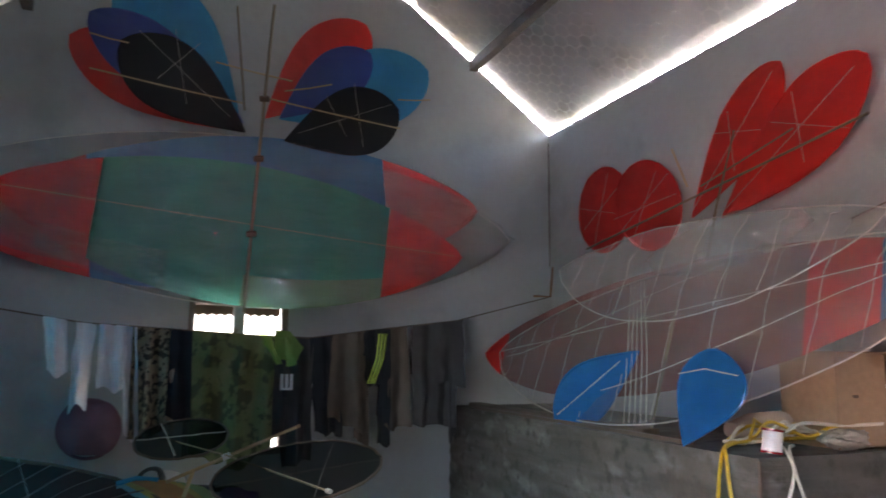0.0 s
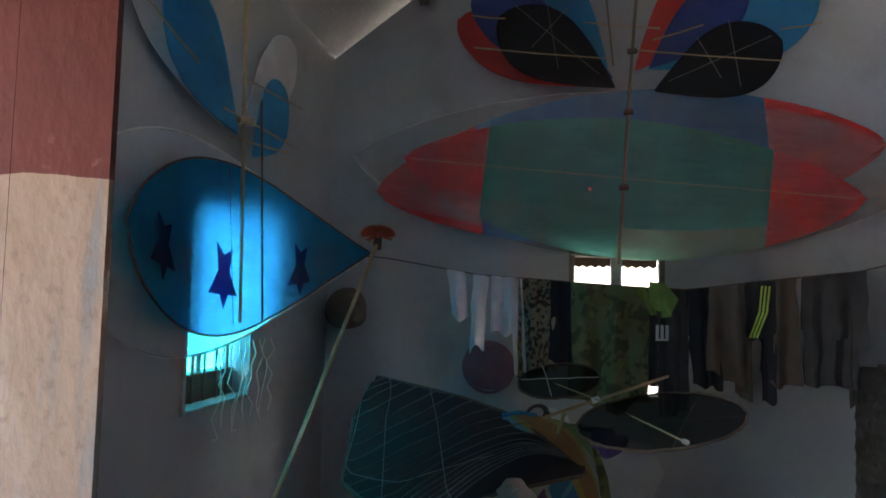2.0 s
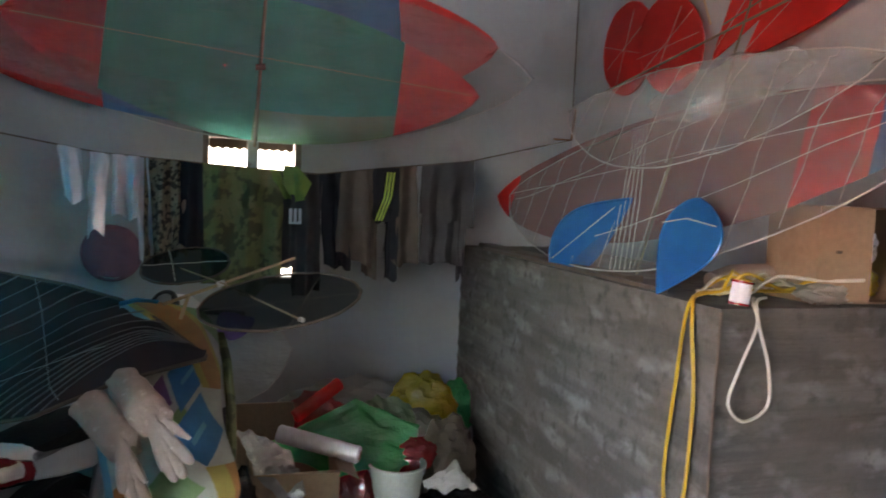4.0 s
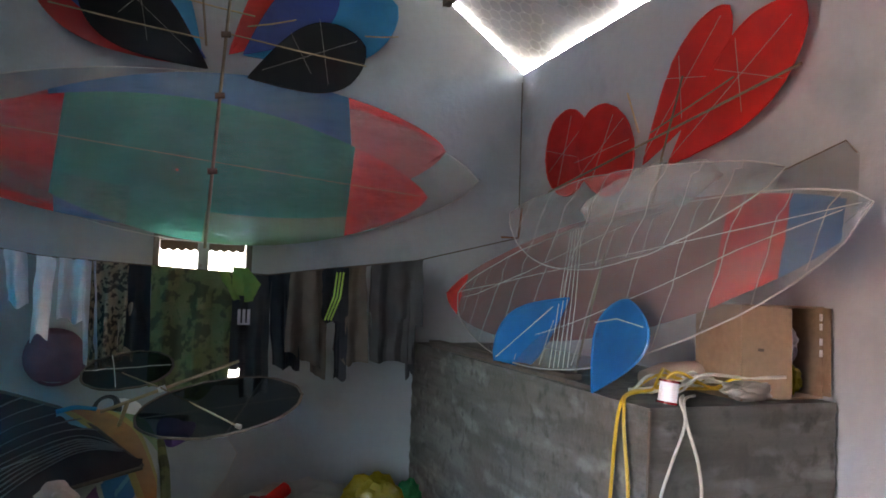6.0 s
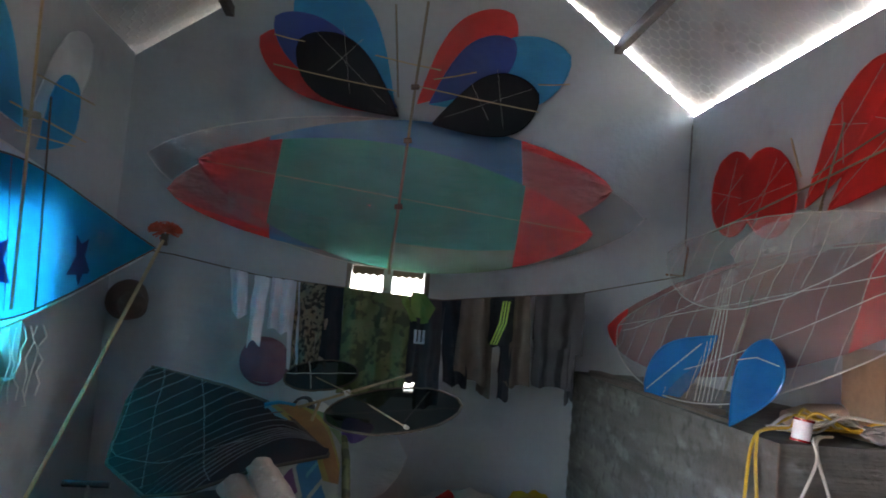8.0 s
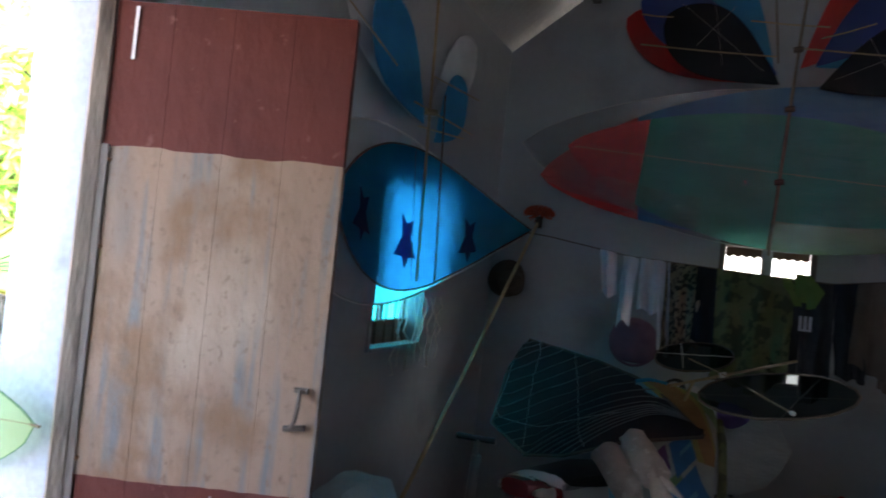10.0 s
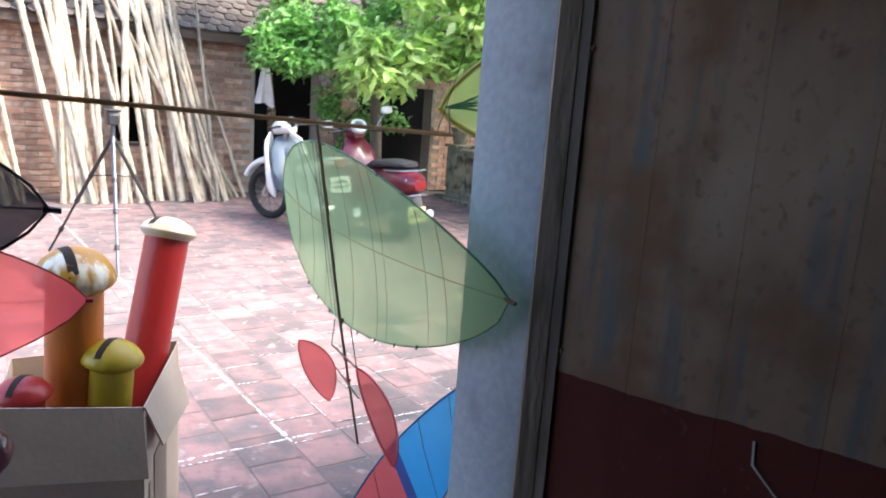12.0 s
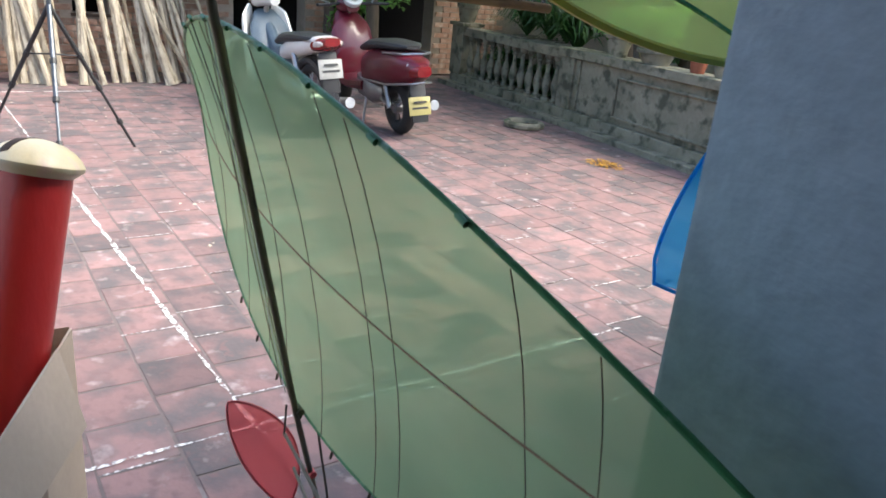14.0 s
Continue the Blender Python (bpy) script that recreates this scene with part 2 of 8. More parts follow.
def finish(bm, name, material, smooth=True):
    me = bpy.data.meshes.new(name)
    bm.normal_update()
    bm.to_mesh(me)
    bm.free()
    for mt in (material if isinstance(material, (list, tuple)) else (material,)):
        me.materials.append(mt)
    if smooth:
        for poly in me.polygons:
            poly.use_smooth = True
        me.set_sharp_from_angle(angle=radians(38))
    return me


def part(name, bm, material, parent=None, label="", smooth=True):
    """Link a bmesh, modelled in world coordinates, as one mesh object under parent."""
    ob = new(name, finish(bm, name, material, smooth))
    if parent:
        ob.parent = parent
        ob.matrix_parent_inverse = world_of(parent).inverted()
    return tagged(ob, label)


def thing(name, at, label, category, group="", kind=""):
    """The Empty at the base of a thing with parts."""
    ob = new(name)
    ob.empty_display_size = 0.05
    ob.matrix_basis = Matrix.Translation(at)
    return tagged(ob, label, category, group, kind)


def single(name, bm, material, label, category, group="", kind="", smooth=True):
    return tagged(part(name, bm, material, smooth=smooth), label, category, group, kind)


def setting(name, bm, material, label, category="structure", smooth=False):
    return tagged(part(name, bm, material, smooth=smooth), label, category, kind="structure")


def box(bm, lo, hi, bevel=0.0, m=None):
    """A box between two corners; m turns it about its own centre."""
    lo, hi = Vector(lo), Vector(hi)
    mid, size = (lo + hi) / 2, hi - lo
    mat4 = Matrix.Translation(mid) @ (m.to_4x4() if m else Matrix()) @ Matrix.Diagonal((*size, 1))
    r = bmesh.ops.create_cube(bm, size=1, matrix=mat4)
    if bevel:
        edges = {e for v in r["verts"] for e in v.link_edges}
        bmesh.ops.bevel(bm, geom=list(edges), offset=bevel, segments=2, profile=0.5, affect="EDGES")
    return bm


def boxed(lo, hi, bevel=0.0, m=None):
    return box(bmesh.new(), lo, hi, bevel, m)


def prism(bm, outline, push):
    """A solid from a flat outline (3D points), pushed along a vector."""
    a = [bm.verts.new(p) for p in outline]
    b = [bm.verts.new(Vector(p) + Vector(push)) for p in outline]
    faces = [bm.faces.new(a), bm.faces.new(b[::-1])]
    n = len(a)
    for i in range(n):
        faces.append(bm.faces.new((a[i], b[i], b[(i + 1) % n], a[(i + 1) % n])))
    bmesh.ops.recalc_face_normals(bm, faces=faces)
    return bm


def tube(bm, path, r, sides=6, closed=False, taper=None):
    """A round rod along a path of points; taper: radius at the end."""
    pts = [Vector(p) for p in path]
    n = len(pts)
    rings, side = [], None
    for i, p in enumerate(pts):
        a, b = pts[(i - 1) % n] if (closed or i) else p, pts[(i + 1) % n] if (closed or i < n - 1) else p
        d = (b - a).normalized()
        if side is None:
            side = d.orthogonal().normalized()
        side = (side - d * side.dot(d)).normalized()
        up = d.cross(side)
        rr = r if taper is None else r + (taper - r) * i / max(1, n - 1)
        rings.append([bm.verts.new(p + (side * math.cos(k * 2 * math.pi / sides) + up * math.sin(k * 2 * math.pi / sides)) * rr) for k in range(sides)])
    for i in range(n if closed else n - 1):
        q, s = rings[i], rings[(i + 1) % n]
        for k in range(sides):
            bm.faces.new((q[k], q[(k + 1) % sides], s[(k + 1) % sides], s[k]))
    if not closed:
        bm.faces.new(rings[0][::-1])
        bm.faces.new(rings[-1])
    return bm


def rod(path, r, sides=6, closed=False, taper=None):
    return tube(bmesh.new(), path, r, sides, closed, taper)


def lathe(bm, axis_from, axis_to, profile, sides=24):
    """A turned solid: profile holds (share of the axis, radius)."""
    a, b = Vector(axis_from), Vector(axis_to)
    d = (b - a).normalized()
    side = d.orthogonal().normalized()
    up = d.cross(side)
    rings = []
    for f, r in profile:
        c = a.lerp(b, f)
        if f < 0 or f > 1:
            c = a + (b - a) * f
        rings.append([bm.verts.new(c + (side * math.cos(k * 2 * math.pi / sides) + up * math.sin(k * 2 * math.pi / sides)) * max(r, 0.0004)) for k in range(sides)])
    for q, s in zip(rings, rings[1:]):
        for k in range(sides):
            bm.faces.new((q[k], q[(k + 1) % sides], s[(k + 1) % sides], s[k]))
    bm.faces.new(rings[0][::-1])
    bm.faces.new(rings[-1])
    return bm


def leaf_width(u):
    return max(0.0, math.sin(math.pi * u)) ** 0.68


def drop_width(u):
    """Pointed at 0, round at 1, widest past the middle."""
    return math.sin(math.pi * min(1, u ** 1.55)) ** 0.62 if 0 < u < 1 else 0.0


def oval_width(u):
    return math.sqrt(max(0.0, 1 - (2 * u - 1) ** 2))


class Blade:
    """A sheet spanned between two ends a and b: half widths up and down times a profile, bowed along its normal."""

    def __init__(self, a, b, up, w_up, w_down, profile=leaf_width, bow=0.0, cup=0.0, ripple=0.0, seed=0):
        self.a, self.b = Vector(a), Vector(b)
        d = (self.b - self.a).normalized()
        self.up = (Vector(up) - d * Vector(up).dot(d)).normalized()
        self.n = d.cross(self.up)
        self.w_up, self.w_down, self.profile = w_up, w_down, profile
        self.bow, self.cup, self.ripple, self.seed = bow, cup, ripple, seed

    def at(self, u, v, lift=0.0):
        w = self.profile(u) * (self.w_up if v > 0 else self.w_down)
        off = self.bow * 4 * u * (1 - u) + self.cup * (1 - v * v) * self.profile(u) + lift
        p = self.a.lerp(self.b, u) + self.up * (v * w)
        if self.ripple:
            off += self.ripple * noise.noise(Vector((u * 6, v * 3, self.seed))) + self.ripple * 0.5 * noise.noise(Vector((u * 17 + v * 5, v * 9, self.seed + 4)))
        return p + self.n * off

    def sheet(self, nu=36, nv=10, u0=0.0, u1=1.0, v0=-1.0, v1=1.0, lift=0.0, cut=None):
        bm = bmesh.new()
        grid = [[bm.verts.new(self.at(u0 + (u1 - u0) * i / nu, v0 + (v1 - v0) * j / nv, lift)) for j in range(nv + 1)] for i in range(nu + 1)]
        for i in range(nu):
            for j in range(nv):
                bm.faces.new((grid[i][j], grid[i + 1][j], grid[i + 1][j + 1], grid[i][j + 1]))
        bmesh.ops.remove_doubles(bm, verts=bm.verts, dist=1e-5)
        return bm

    def edge(self, n=40, u0=0.0, u1=1.0, lift=0.0):
        us = [u0 + (u1 - u0) * i / n for i in range(n + 1)]
        return [self.at(u, 1, lift) for u in us] + [self.at(u, -1, lift) for u in reversed(us[1:-1])]

    def line(self, p, q, n=8, lift=0.0):
        return [self.at(p[0] + (q[0] - p[0]) * i / n, p[1] + (q[1] - p[1]) * i / n, lift) for i in range(n + 1)]


BAMBOO_GREY = surface("greyed_bamboo", (0.20, 0.165, 0.115), (0.14, 0.115, 0.08), None, 0.6, big=8, fine=60, stretch=(1, 1, 0.3))
FILM_GREEN = film("green_film", (0.06, 0.31, 0.24), 0.04, 0.03, crease=0.5)
FILM_BLUE = film("blue_film", (0.07, 0.20, 0.37), 0.08, 0.03)
FILM_LIGHT_BLUE = film("light_blue_film", (0.03, 0.30, 0.55), 0.12, 0.02, 0.35)
FILM_INDIGO = film("indigo_film", (0.05, 0.09, 0.32), 0.1, 0.02, 0.35)
FILM_RED = film("red_film", (0.74, 0.022, 0.020), 0.05, 0.06, crease=0.8)
FILM_SCARLET = film("matt_red_film", (0.70, 0.038, 0.034), 0.08, 0.025, 0.35, crease=0.3)
FILM_PINK = film("pale_red_film", (0.58, 0.06, 0.055), 0.14, 0.09, crease=0.9)
FILM_BLACK = film("black_film", (0.012, 0.012, 0.014), 0.05, 0.012, 0.4)
FILM_CLEAR = film("clear_film", (0.70, 0.71, 0.70), 0.955, 0.05, 0.06, crease=1.8, tint=(0.96, 0.96, 0.96), milky=0.07)
FILM_PALE = film("pale_green_film", (0.30, 0.40, 0.26), 0.3, 0.1)
FILM_HAZE = film("hazy_clear_film", (0.60, 0.60, 0.60), 0.79, 0.085, 0.09, crease=1.3, tint=(0.95, 0.94, 0.95), milky=0.14)
FILM_SOFT_RED = film("soft_red_film", (0.60, 0.028, 0.028), 0.14, 0.06)
FILM_SOFT_BLUE = film("soft_blue_film", (0.04, 0.17, 0.40), 0.28, 0.06)
FILM_ROSE = film("faded_rose_film", (0.31, 0.125, 0.12), 0.34, 0.06, tint=(0.85, 0.52, 0.52))
FILM_PADDLE = film("deep_blue_film", (0.015, 0.17, 0.45), 0.05, 0.05)
FILM_WHITE = film("white_film", (0.66, 0.67, 0.68), 0.06, 0.05, thin=0.35)
FILM_CYAN = film("cyan_film", (0.006, 0.33, 0.56), 0.10, 0.025, thin=0.86, tint=(0.0, 0.60, 0.95))
FILM_MILK = film("thin_white_film", (0.70, 0.72, 0.74), 0.14, 0.04, thin=0.75, tint=(0.9, 0.95, 1.0))
FILM_YARD = film("yard_green_film", (0.64, 0.80, 0.42), 0.33, 0.025, 0.35, thin=0.80, crease=0.15, tint=(0.66, 0.90, 0.64))
STRING = surface("white_string", (0.62, 0.60, 0.55), None, None, 0.8, bump=0)
STRING_GREY = surface("grey_string", (0.44, 0.42, 0.39), None, None, 0.8, bump=0)
STRING_DARK = surface("brown_string", (0.10, 0.07, 0.05), None, None, 0.8, bump=0)


# ---- the room ----
BACK, LEFT, RIGHT, FRONT = 3.73, -0.86, 2.035, -2.3
EAVE, RIDGE_X, RIDGE_Z = 2.60, 0.60, 3.69
FLOOR_Z = 0.10
SLOPE = (RIDGE_Z - EAVE) / (RIGHT - RIDGE_X)

bm = bmesh.new()
box(bm, (LEFT - 0.11, FRONT, -0.05), (RIGHT + 0.11, BACK + 0.11, FLOOR_Z))
setting("floor", bm, FLOOR, "dark stained cement floor of the kite workshop", "floor")


def wall_panels(bm, fixed, lo, hi, holes, axis):
    """A wall slab (fixed: its two faces) from lo to hi along its length and height, with rectangular holes (a0, a1, z0, z1)."""
    cuts = sorted({lo[0], hi[0], *[h[0] for h in holes], *[h[1] for h in holes]})
    for c0, c1 in zip(cuts, cuts[1:]):
        here = sorted((h[2], h[3]) for h in holes if h[0] < (c0 + c1) / 2 < h[1])
        z = lo[1]
        for z0, z1 in here + [(hi[1], hi[1])]:
            if z0 > z + 1e-4:
                a, b = ((c0, fixed[0], z), (c1, fixed[1], z0)) if axis == "x" else ((fixed[0], c0, z), (fixed[1], c1, z0))
                box(bm, a, b)
            z = z1
    bmesh.ops.remove_doubles(bm, verts=bm.verts, dist=1e-5)


# back wall with its small window and gable
bm = bmesh.new()
wall_panels(bm, (BACK, BACK + 0.11), (LEFT - 0.11, FLOOR_Z), (RIGHT + 0.11, EAVE), [(0.28, 0.70, 1.02, 1.69)], "x")
prism(bm, [(LEFT - 0.11, BACK, EAVE), (RIGHT + 0.11, BACK, EAVE), (RIGHT, BACK, EAVE + 0.005), (RIDGE_X, BACK, RIDGE_Z), (LEFT, BACK, EAVE + 0.01)], (0, 0.11, 0))
setting("wall_back", bm, PLASTER, "blue-grey limewashed gable wall with a small window", "wall")
bm = bmesh.new()
wall_panels(bm, (RIGHT, RIGHT + 0.11), (FRONT, FLOOR_Z), (BACK, EAVE), [], "y")
setting("wall_right", bm, PLASTER, "blue-grey limewashed side wall below the open eave", "wall")
bm = bmesh.new()
wall_panels(bm, (LEFT - 0.11, LEFT), (FRONT, FLOOR_Z), (BACK, EAVE + 0.02), [(-0.25, 1.02, FLOOR_Z, 2.0), (2.38, 2.87, 1.085, 1.74)], "y")
setting("wall_left", bm, PLASTER, "blue-grey limewashed wall with doorway and barred window", "wall")
bm = bmesh.new()
wall_panels(bm, (FRONT - 0.11, FRONT), (LEFT - 0.11, FLOOR_Z), (RIGHT + 0.11, EAVE), [], "x")
prism(bm, [(LEFT - 0.11, FRONT - 0.11, EAVE), (RIGHT + 0.11, FRONT - 0.11, EAVE), (RIDGE_X + 0.52, FRONT - 0.11, 3.30), (RIDGE_X - 0.52, FRONT - 0.11, 3.30)], (0, 0.11, 0))
setting("wall_front", bm, PLASTER, "plain limewashed wall with a small open gable", "wall")

# roof: two slopes; the one over the right wall stands a hand's width clear of the walls
GAP = 0.017
bm = bmesh.new()
prism(bm, [(RIGHT + 0.015, FRONT - 0.3, EAVE + GAP), (RIDGE_X, FRONT - 0.3, RIDGE_Z + GAP), (RIDGE_X, FRONT - 0.3, RIDGE_Z + GAP + 0.04), (RIGHT + 0.015, FRONT - 0.3, EAVE + GAP + 0.04)], (0, BACK - FRONT + 0.31, 0))
prism(bm, [(LEFT - 0.3, FRONT - 0.3, EAVE - 0.2), (RIDGE_X, FRONT - 0.3, RIDGE_Z + 0.02), (RIDGE_X, FRONT - 0.3, RIDGE_Z + GAP + 0.05), (LEFT - 0.3, FRONT - 0.3, EAVE - 0.15)], (0, BACK - FRONT + 0.6, 0))
# unseen sheet added above the doorway to reduce the sky light coming in
DOOR_SHADE = boxed((-1.62, -1.7, 2.30), (LEFT - 0.30, 3.9, 2.33))
setting("awning", DOOR_SHADE, BEAM_STEEL, "unseen dark sheet added over the doorway to cut the sky light", "awning")
setting("ceiling", bm, ROOF_IN, "grey lined tin roof seen from below", "ceiling")
for k, (px, side) in enumerate(((1.60, 1), (1.02, 1), (-0.42, -1), (0.10, -1))):
    z = RIDGE_Z - abs(px - RIDGE_X) * SLOPE + (GAP if side > 0 else 0.0) - 0.025
    setting("beam_%d" % (k + 1), boxed((px - 0.02, FRONT, z - 0.03), (px + 0.02, BACK - 0.001, z + 0.02)), BEAM_STEEL, "dark rusty steel purlin under the roof", "beam")

rng_gap = random.Random(12)
bm = bmesh.new()
for k in range(26):
    x = RIDGE_X + (RIGHT - RIDGE_X) * rng_gap.random()
    z = RIDGE_Z - (x - RIDGE_X) * SLOPE
    w, h = rng_gap.uniform(0.012, 0.05), rng_gap.uniform(0.004, GAP * 0.9)
    box(bm, (x - w, BACK + 0.01, z - 0.02), (x + w, BACK + 0.06, z + h), 0.0, Euler((0, math.atan(SLOPE), 0)).to_matrix())
for k in range(14):
    y = rng_gap.uniform(0.6, BACK - 0.1)
    w = rng_gap.uniform(0.01, 0.03)
    box(bm, (RIGHT + 0.01, y - w, EAVE - 0.01), (RIGHT + 0.05, y + w, EAVE + rng_gap.uniform(0.003, 0.012)))
tagged(part("mortar_crumbs", bm, MORTAR), "mortar crumbs and leaves caught in the roof gap", "debris", kind="stuff")

# doorway pillar, post and leaf
pillar = setting("pillar", boxed((-0.966, 1.004, -0.02), (-0.801, 1.30, 2.03), 0.006), PLASTER_OUT, "blue-grey plastered door pillar, worn at its edges", "pillar", smooth=True)
DOOR_WOOD = surface("old_door_wood", (0.56, 0.40, 0.29), None, None, 0.8)
post = setting("door_post", prism(bmesh.new(), [(-0.7995, 1.003, FLOOR_Z), (-0.793, 1.001, FLOOR_Z), (-0.772, 1.019, FLOOR_Z), (-0.772, 1.06, FLOOR_Z), (-0.7995, 1.06, FLOOR_Z)], (0, 0, 1.88)), POST_WORN, "worn brown wooden door post", "door post")
hinge, free = Vector((-0.775, 1.025, 0)), Vector((-0.325, 1.185, 0))
door = thing("door_1", (hinge.x, hinge.y, FLOOR_Z), "open plank door, bare wood between dark red bands", "door", kind="structure")
along = (free - hinge)
dn = Vector((along.y, -along.x, 0)).normalized()
for k in range(4):
    a, b = hinge + along * (k / 4 + 0.0005), hinge + along * ((k + 1) / 4 - 0.0005)
    bm = bmesh.new()
    prism(bm, [a + Vector((0, 0, 0.14)), b + Vector((0, 0, 0.14)), b + Vector((0, 0, 1.885)), a + Vector((0, 0, 1.885))], -dn * 0.028)
    part("plank", bm, DOOR_WOOD, door)

# cement tank against the right wall
tank = thing("cement_tank", (1.74, 2.6, FLOOR_Z), "rough grey cement tank with board marks, on a base", "tank")


def rough_block(lo, hi, seed, amp=0.0025):
    """A cast block whose sides keep the wavy courses of its boards and a worn top edge."""
    bm = boxed(lo, hi)
    bmesh.ops.subdivide_edges(bm, edges=bm.edges[:], cuts=44, use_grid_fill=True)
    mid = (Vector(lo) + Vector(hi)) / 2
    for v in bm.verts:
        c = v.co.copy()
        out = Vector((math.copysign(1, c.x - mid.x), math.copysign(1, c.y - mid.y), 0))
        course = math.sin((c.z + 0.012 * noise.noise(Vector((c.x * 2, c.y * 2, seed)))) * 2 * math.pi / 0.066)
        rough = noise.noise(Vector((c.x * 5, c.y * 5, c.z * 16 + seed))) + 0.6 * noise.noise(c * 24)
        v.co = c + out * (0.0022 * course + amp * rough) + Vector((0, 0, amp * 1.4 * noise.noise(c * 7)))
    return bm


part("body", rough_block((1.454, 1.753, 0.41), (RIGHT - 0.012, 3.10, 1.215), 1), CEMENT, tank)
part("rear_section", rough_block((1.475, 3.102, 0.41), (RIGHT - 0.012, BACK - 0.012, 1.212), 2), CEMENT, tank)
part("base", rough_block((1.53, 1.85, FLOOR_Z), (RIGHT - 0.015, 3.6, 0.405), 3), CEMENT, tank)
part("crack", rod([(1.449, 1.745, 1.21), (1.447, 1.75, 0.9), (1.45, 1.745, 0.42)], 0.004, 5), STRING_DARK, tank, "dark corner joint")

# kites on the back wall
def kite_piece(name, blade, mt, parent, label="", rim=None, nu=30, nv=8, rr=0.004, **kw):
    ob = part(name, blade.sheet(nu, nv, **kw), mt, parent, label)
    if rim:
        part("rim", rod(blade.edge(), rr, 5, closed=True), rim, ob)
    return ob


UP = (0, 0, 1)
back_kites = thing("kite", (0.5, 3.66, 1.65), "large leaf-shaped clear film kite in plastic", "kite", "kites on the back wall")
kite_piece("film", Blade((-0.74, 3.705, 2.12), (1.79, 3.705, 2.02), UP, 0.34, 0.42, ripple=0.006), FILM_HAZE, back_kites, "", STRING_GREY, rr=0.003)
WRAP = Blade((-0.70, 3.60, 2.11), (1.76, 3.60, 2.01), UP, 0.33, 0.40, bow=-0.02, ripple=0.03)
kite_piece("wrap", WRAP, FILM_CLEAR, back_kites, "thin creased wrapping film")
SHINY = film("shiny_wrap", (0.7, 0.7, 0.68), 0.68, 0.26, 0.08, crease=1.0, tint=(0.95, 0.95, 0.95), milky=0.3)
GLINT = film("tight_wrap", (0.7, 0.7, 0.68), 0.95, 0.13, 0.06, crease=2.5, tint=(0.97, 0.97, 0.97))
part("wrap_fold", WRAP.sheet(28, 8, 0.16, 0.36, -0.97, -0.55, 0.004), GLINT, back_kites, "tight shiny folds of the wrap")
kite_a = thing("kite", (0.5, 3.68, 1.65), "blue leaf-shaped kite with pale red ends", "kite", "kites on the back wall")
A = Blade((-0.62, 3.67, 1.95), (1.60, 3.67, 2.15), UP, 0.36, 0.33, bow=-0.02, ripple=0.008, seed=3)
kite_piece("body", A, FILM_BLUE, kite_a, u0=0.22, u1=0.79)
kite_piece("nose", A, FILM_PINK, kite_a, "pale red film nose", u0=0, u1=0.22, nu=12)
kite_piece("tail", A, FILM_PINK, kite_a, "pale red film tail", u0=0.79, u1=1, nu=12)
part("edge_band", A.sheet(14, 2, 0.79, 0.995, 0.80, 1.0, 0.004), FILM_RED, kite_a, "dark red edge band")
part("edge_band", A.sheet(14, 2, 0.02, 0.22, -1.0, -0.80, 0.004), FILM_RED, kite_a, "dark red edge band")
kite_b = thing("kite", (0.5, 3.64, 1.65), "green leaf-shaped kite with red ends, in plastic", "kite", "kites on the back wall")
Bl = Blade((-0.48, 3.63, 2.10), (1.50, 3.63, 1.91), UP, 0.265, 0.355, bow=-0.02, ripple=0.008, seed=7)
kite_piece("body", Bl, FILM_GREEN, kite_b, u0=0.19, u1=0.81)
kite_piece("nose", Bl, FILM_RED, kite_b, "red film nose", u0=0, u1=0.19, nu=12)
kite_piece("tail", Bl, FILM_RED, kite_b, "red film tail", u0=0.81, u1=1, nu=12)
part("mast", rod([(0.57, 3.59, 3.0), (0.54, 3.58, 2.55), (0.49, 3.58, 1.62)], 0.0070, 8), BAMBOO_GREY, kite_b)
part("mast", rod([(0.41, 3.60, 2.97), (0.46, 3.60, 2.50)], 0.005, 8), BAMBOO_GREY, kite_b)

ears = thing("kite_wings", (0.5, 3.64, 2.40), "petal-shaped red, blue and black film kite wings", "kite", "kites on the back wall")
for k, (a, b, w, mt) in enumerate((
    ((0.47, 3.68, 2.43), (-0.25, 3.68, 2.76), 0.155, FILM_SCARLET), ((0.44, 3.665, 2.50), (-0.06, 3.665, 3.06), 0.19, FILM_LIGHT_BLUE),
    ((0.46, 3.65, 2.46), (-0.18, 3.65, 2.86), 0.14, FILM_INDIGO), ((0.47, 3.63, 2.41), (-0.05, 3.63, 2.75), 0.16, FILM_BLACK),
    ((0.56, 3.68, 2.50), (1.02, 3.68, 3.02), 0.16, FILM_SCARLET), ((0.62, 3.665, 2.50), (1.33, 3.665, 2.83), 0.185, FILM_LIGHT_BLUE),
    ((0.62, 3.65, 2.50), (1.03, 3.65, 2.87), 0.12, FILM_INDIGO), ((0.64, 3.63, 2.39), (1.17, 3.63, 2.60), 0.16, FILM_BLACK))):
    bl = Blade(a, b, UP, w, w, drop_width, ripple=0.004, seed=k)
    kite_piece("petal", bl, mt, ears, "", mt, nu=44, rr=0.003)

# kites on the right
wings = thing("kite_wings", (1.97, 2.45, 1.92), "red film kite wings with bamboo spars on the wall", "kite", "kites on the right wall")
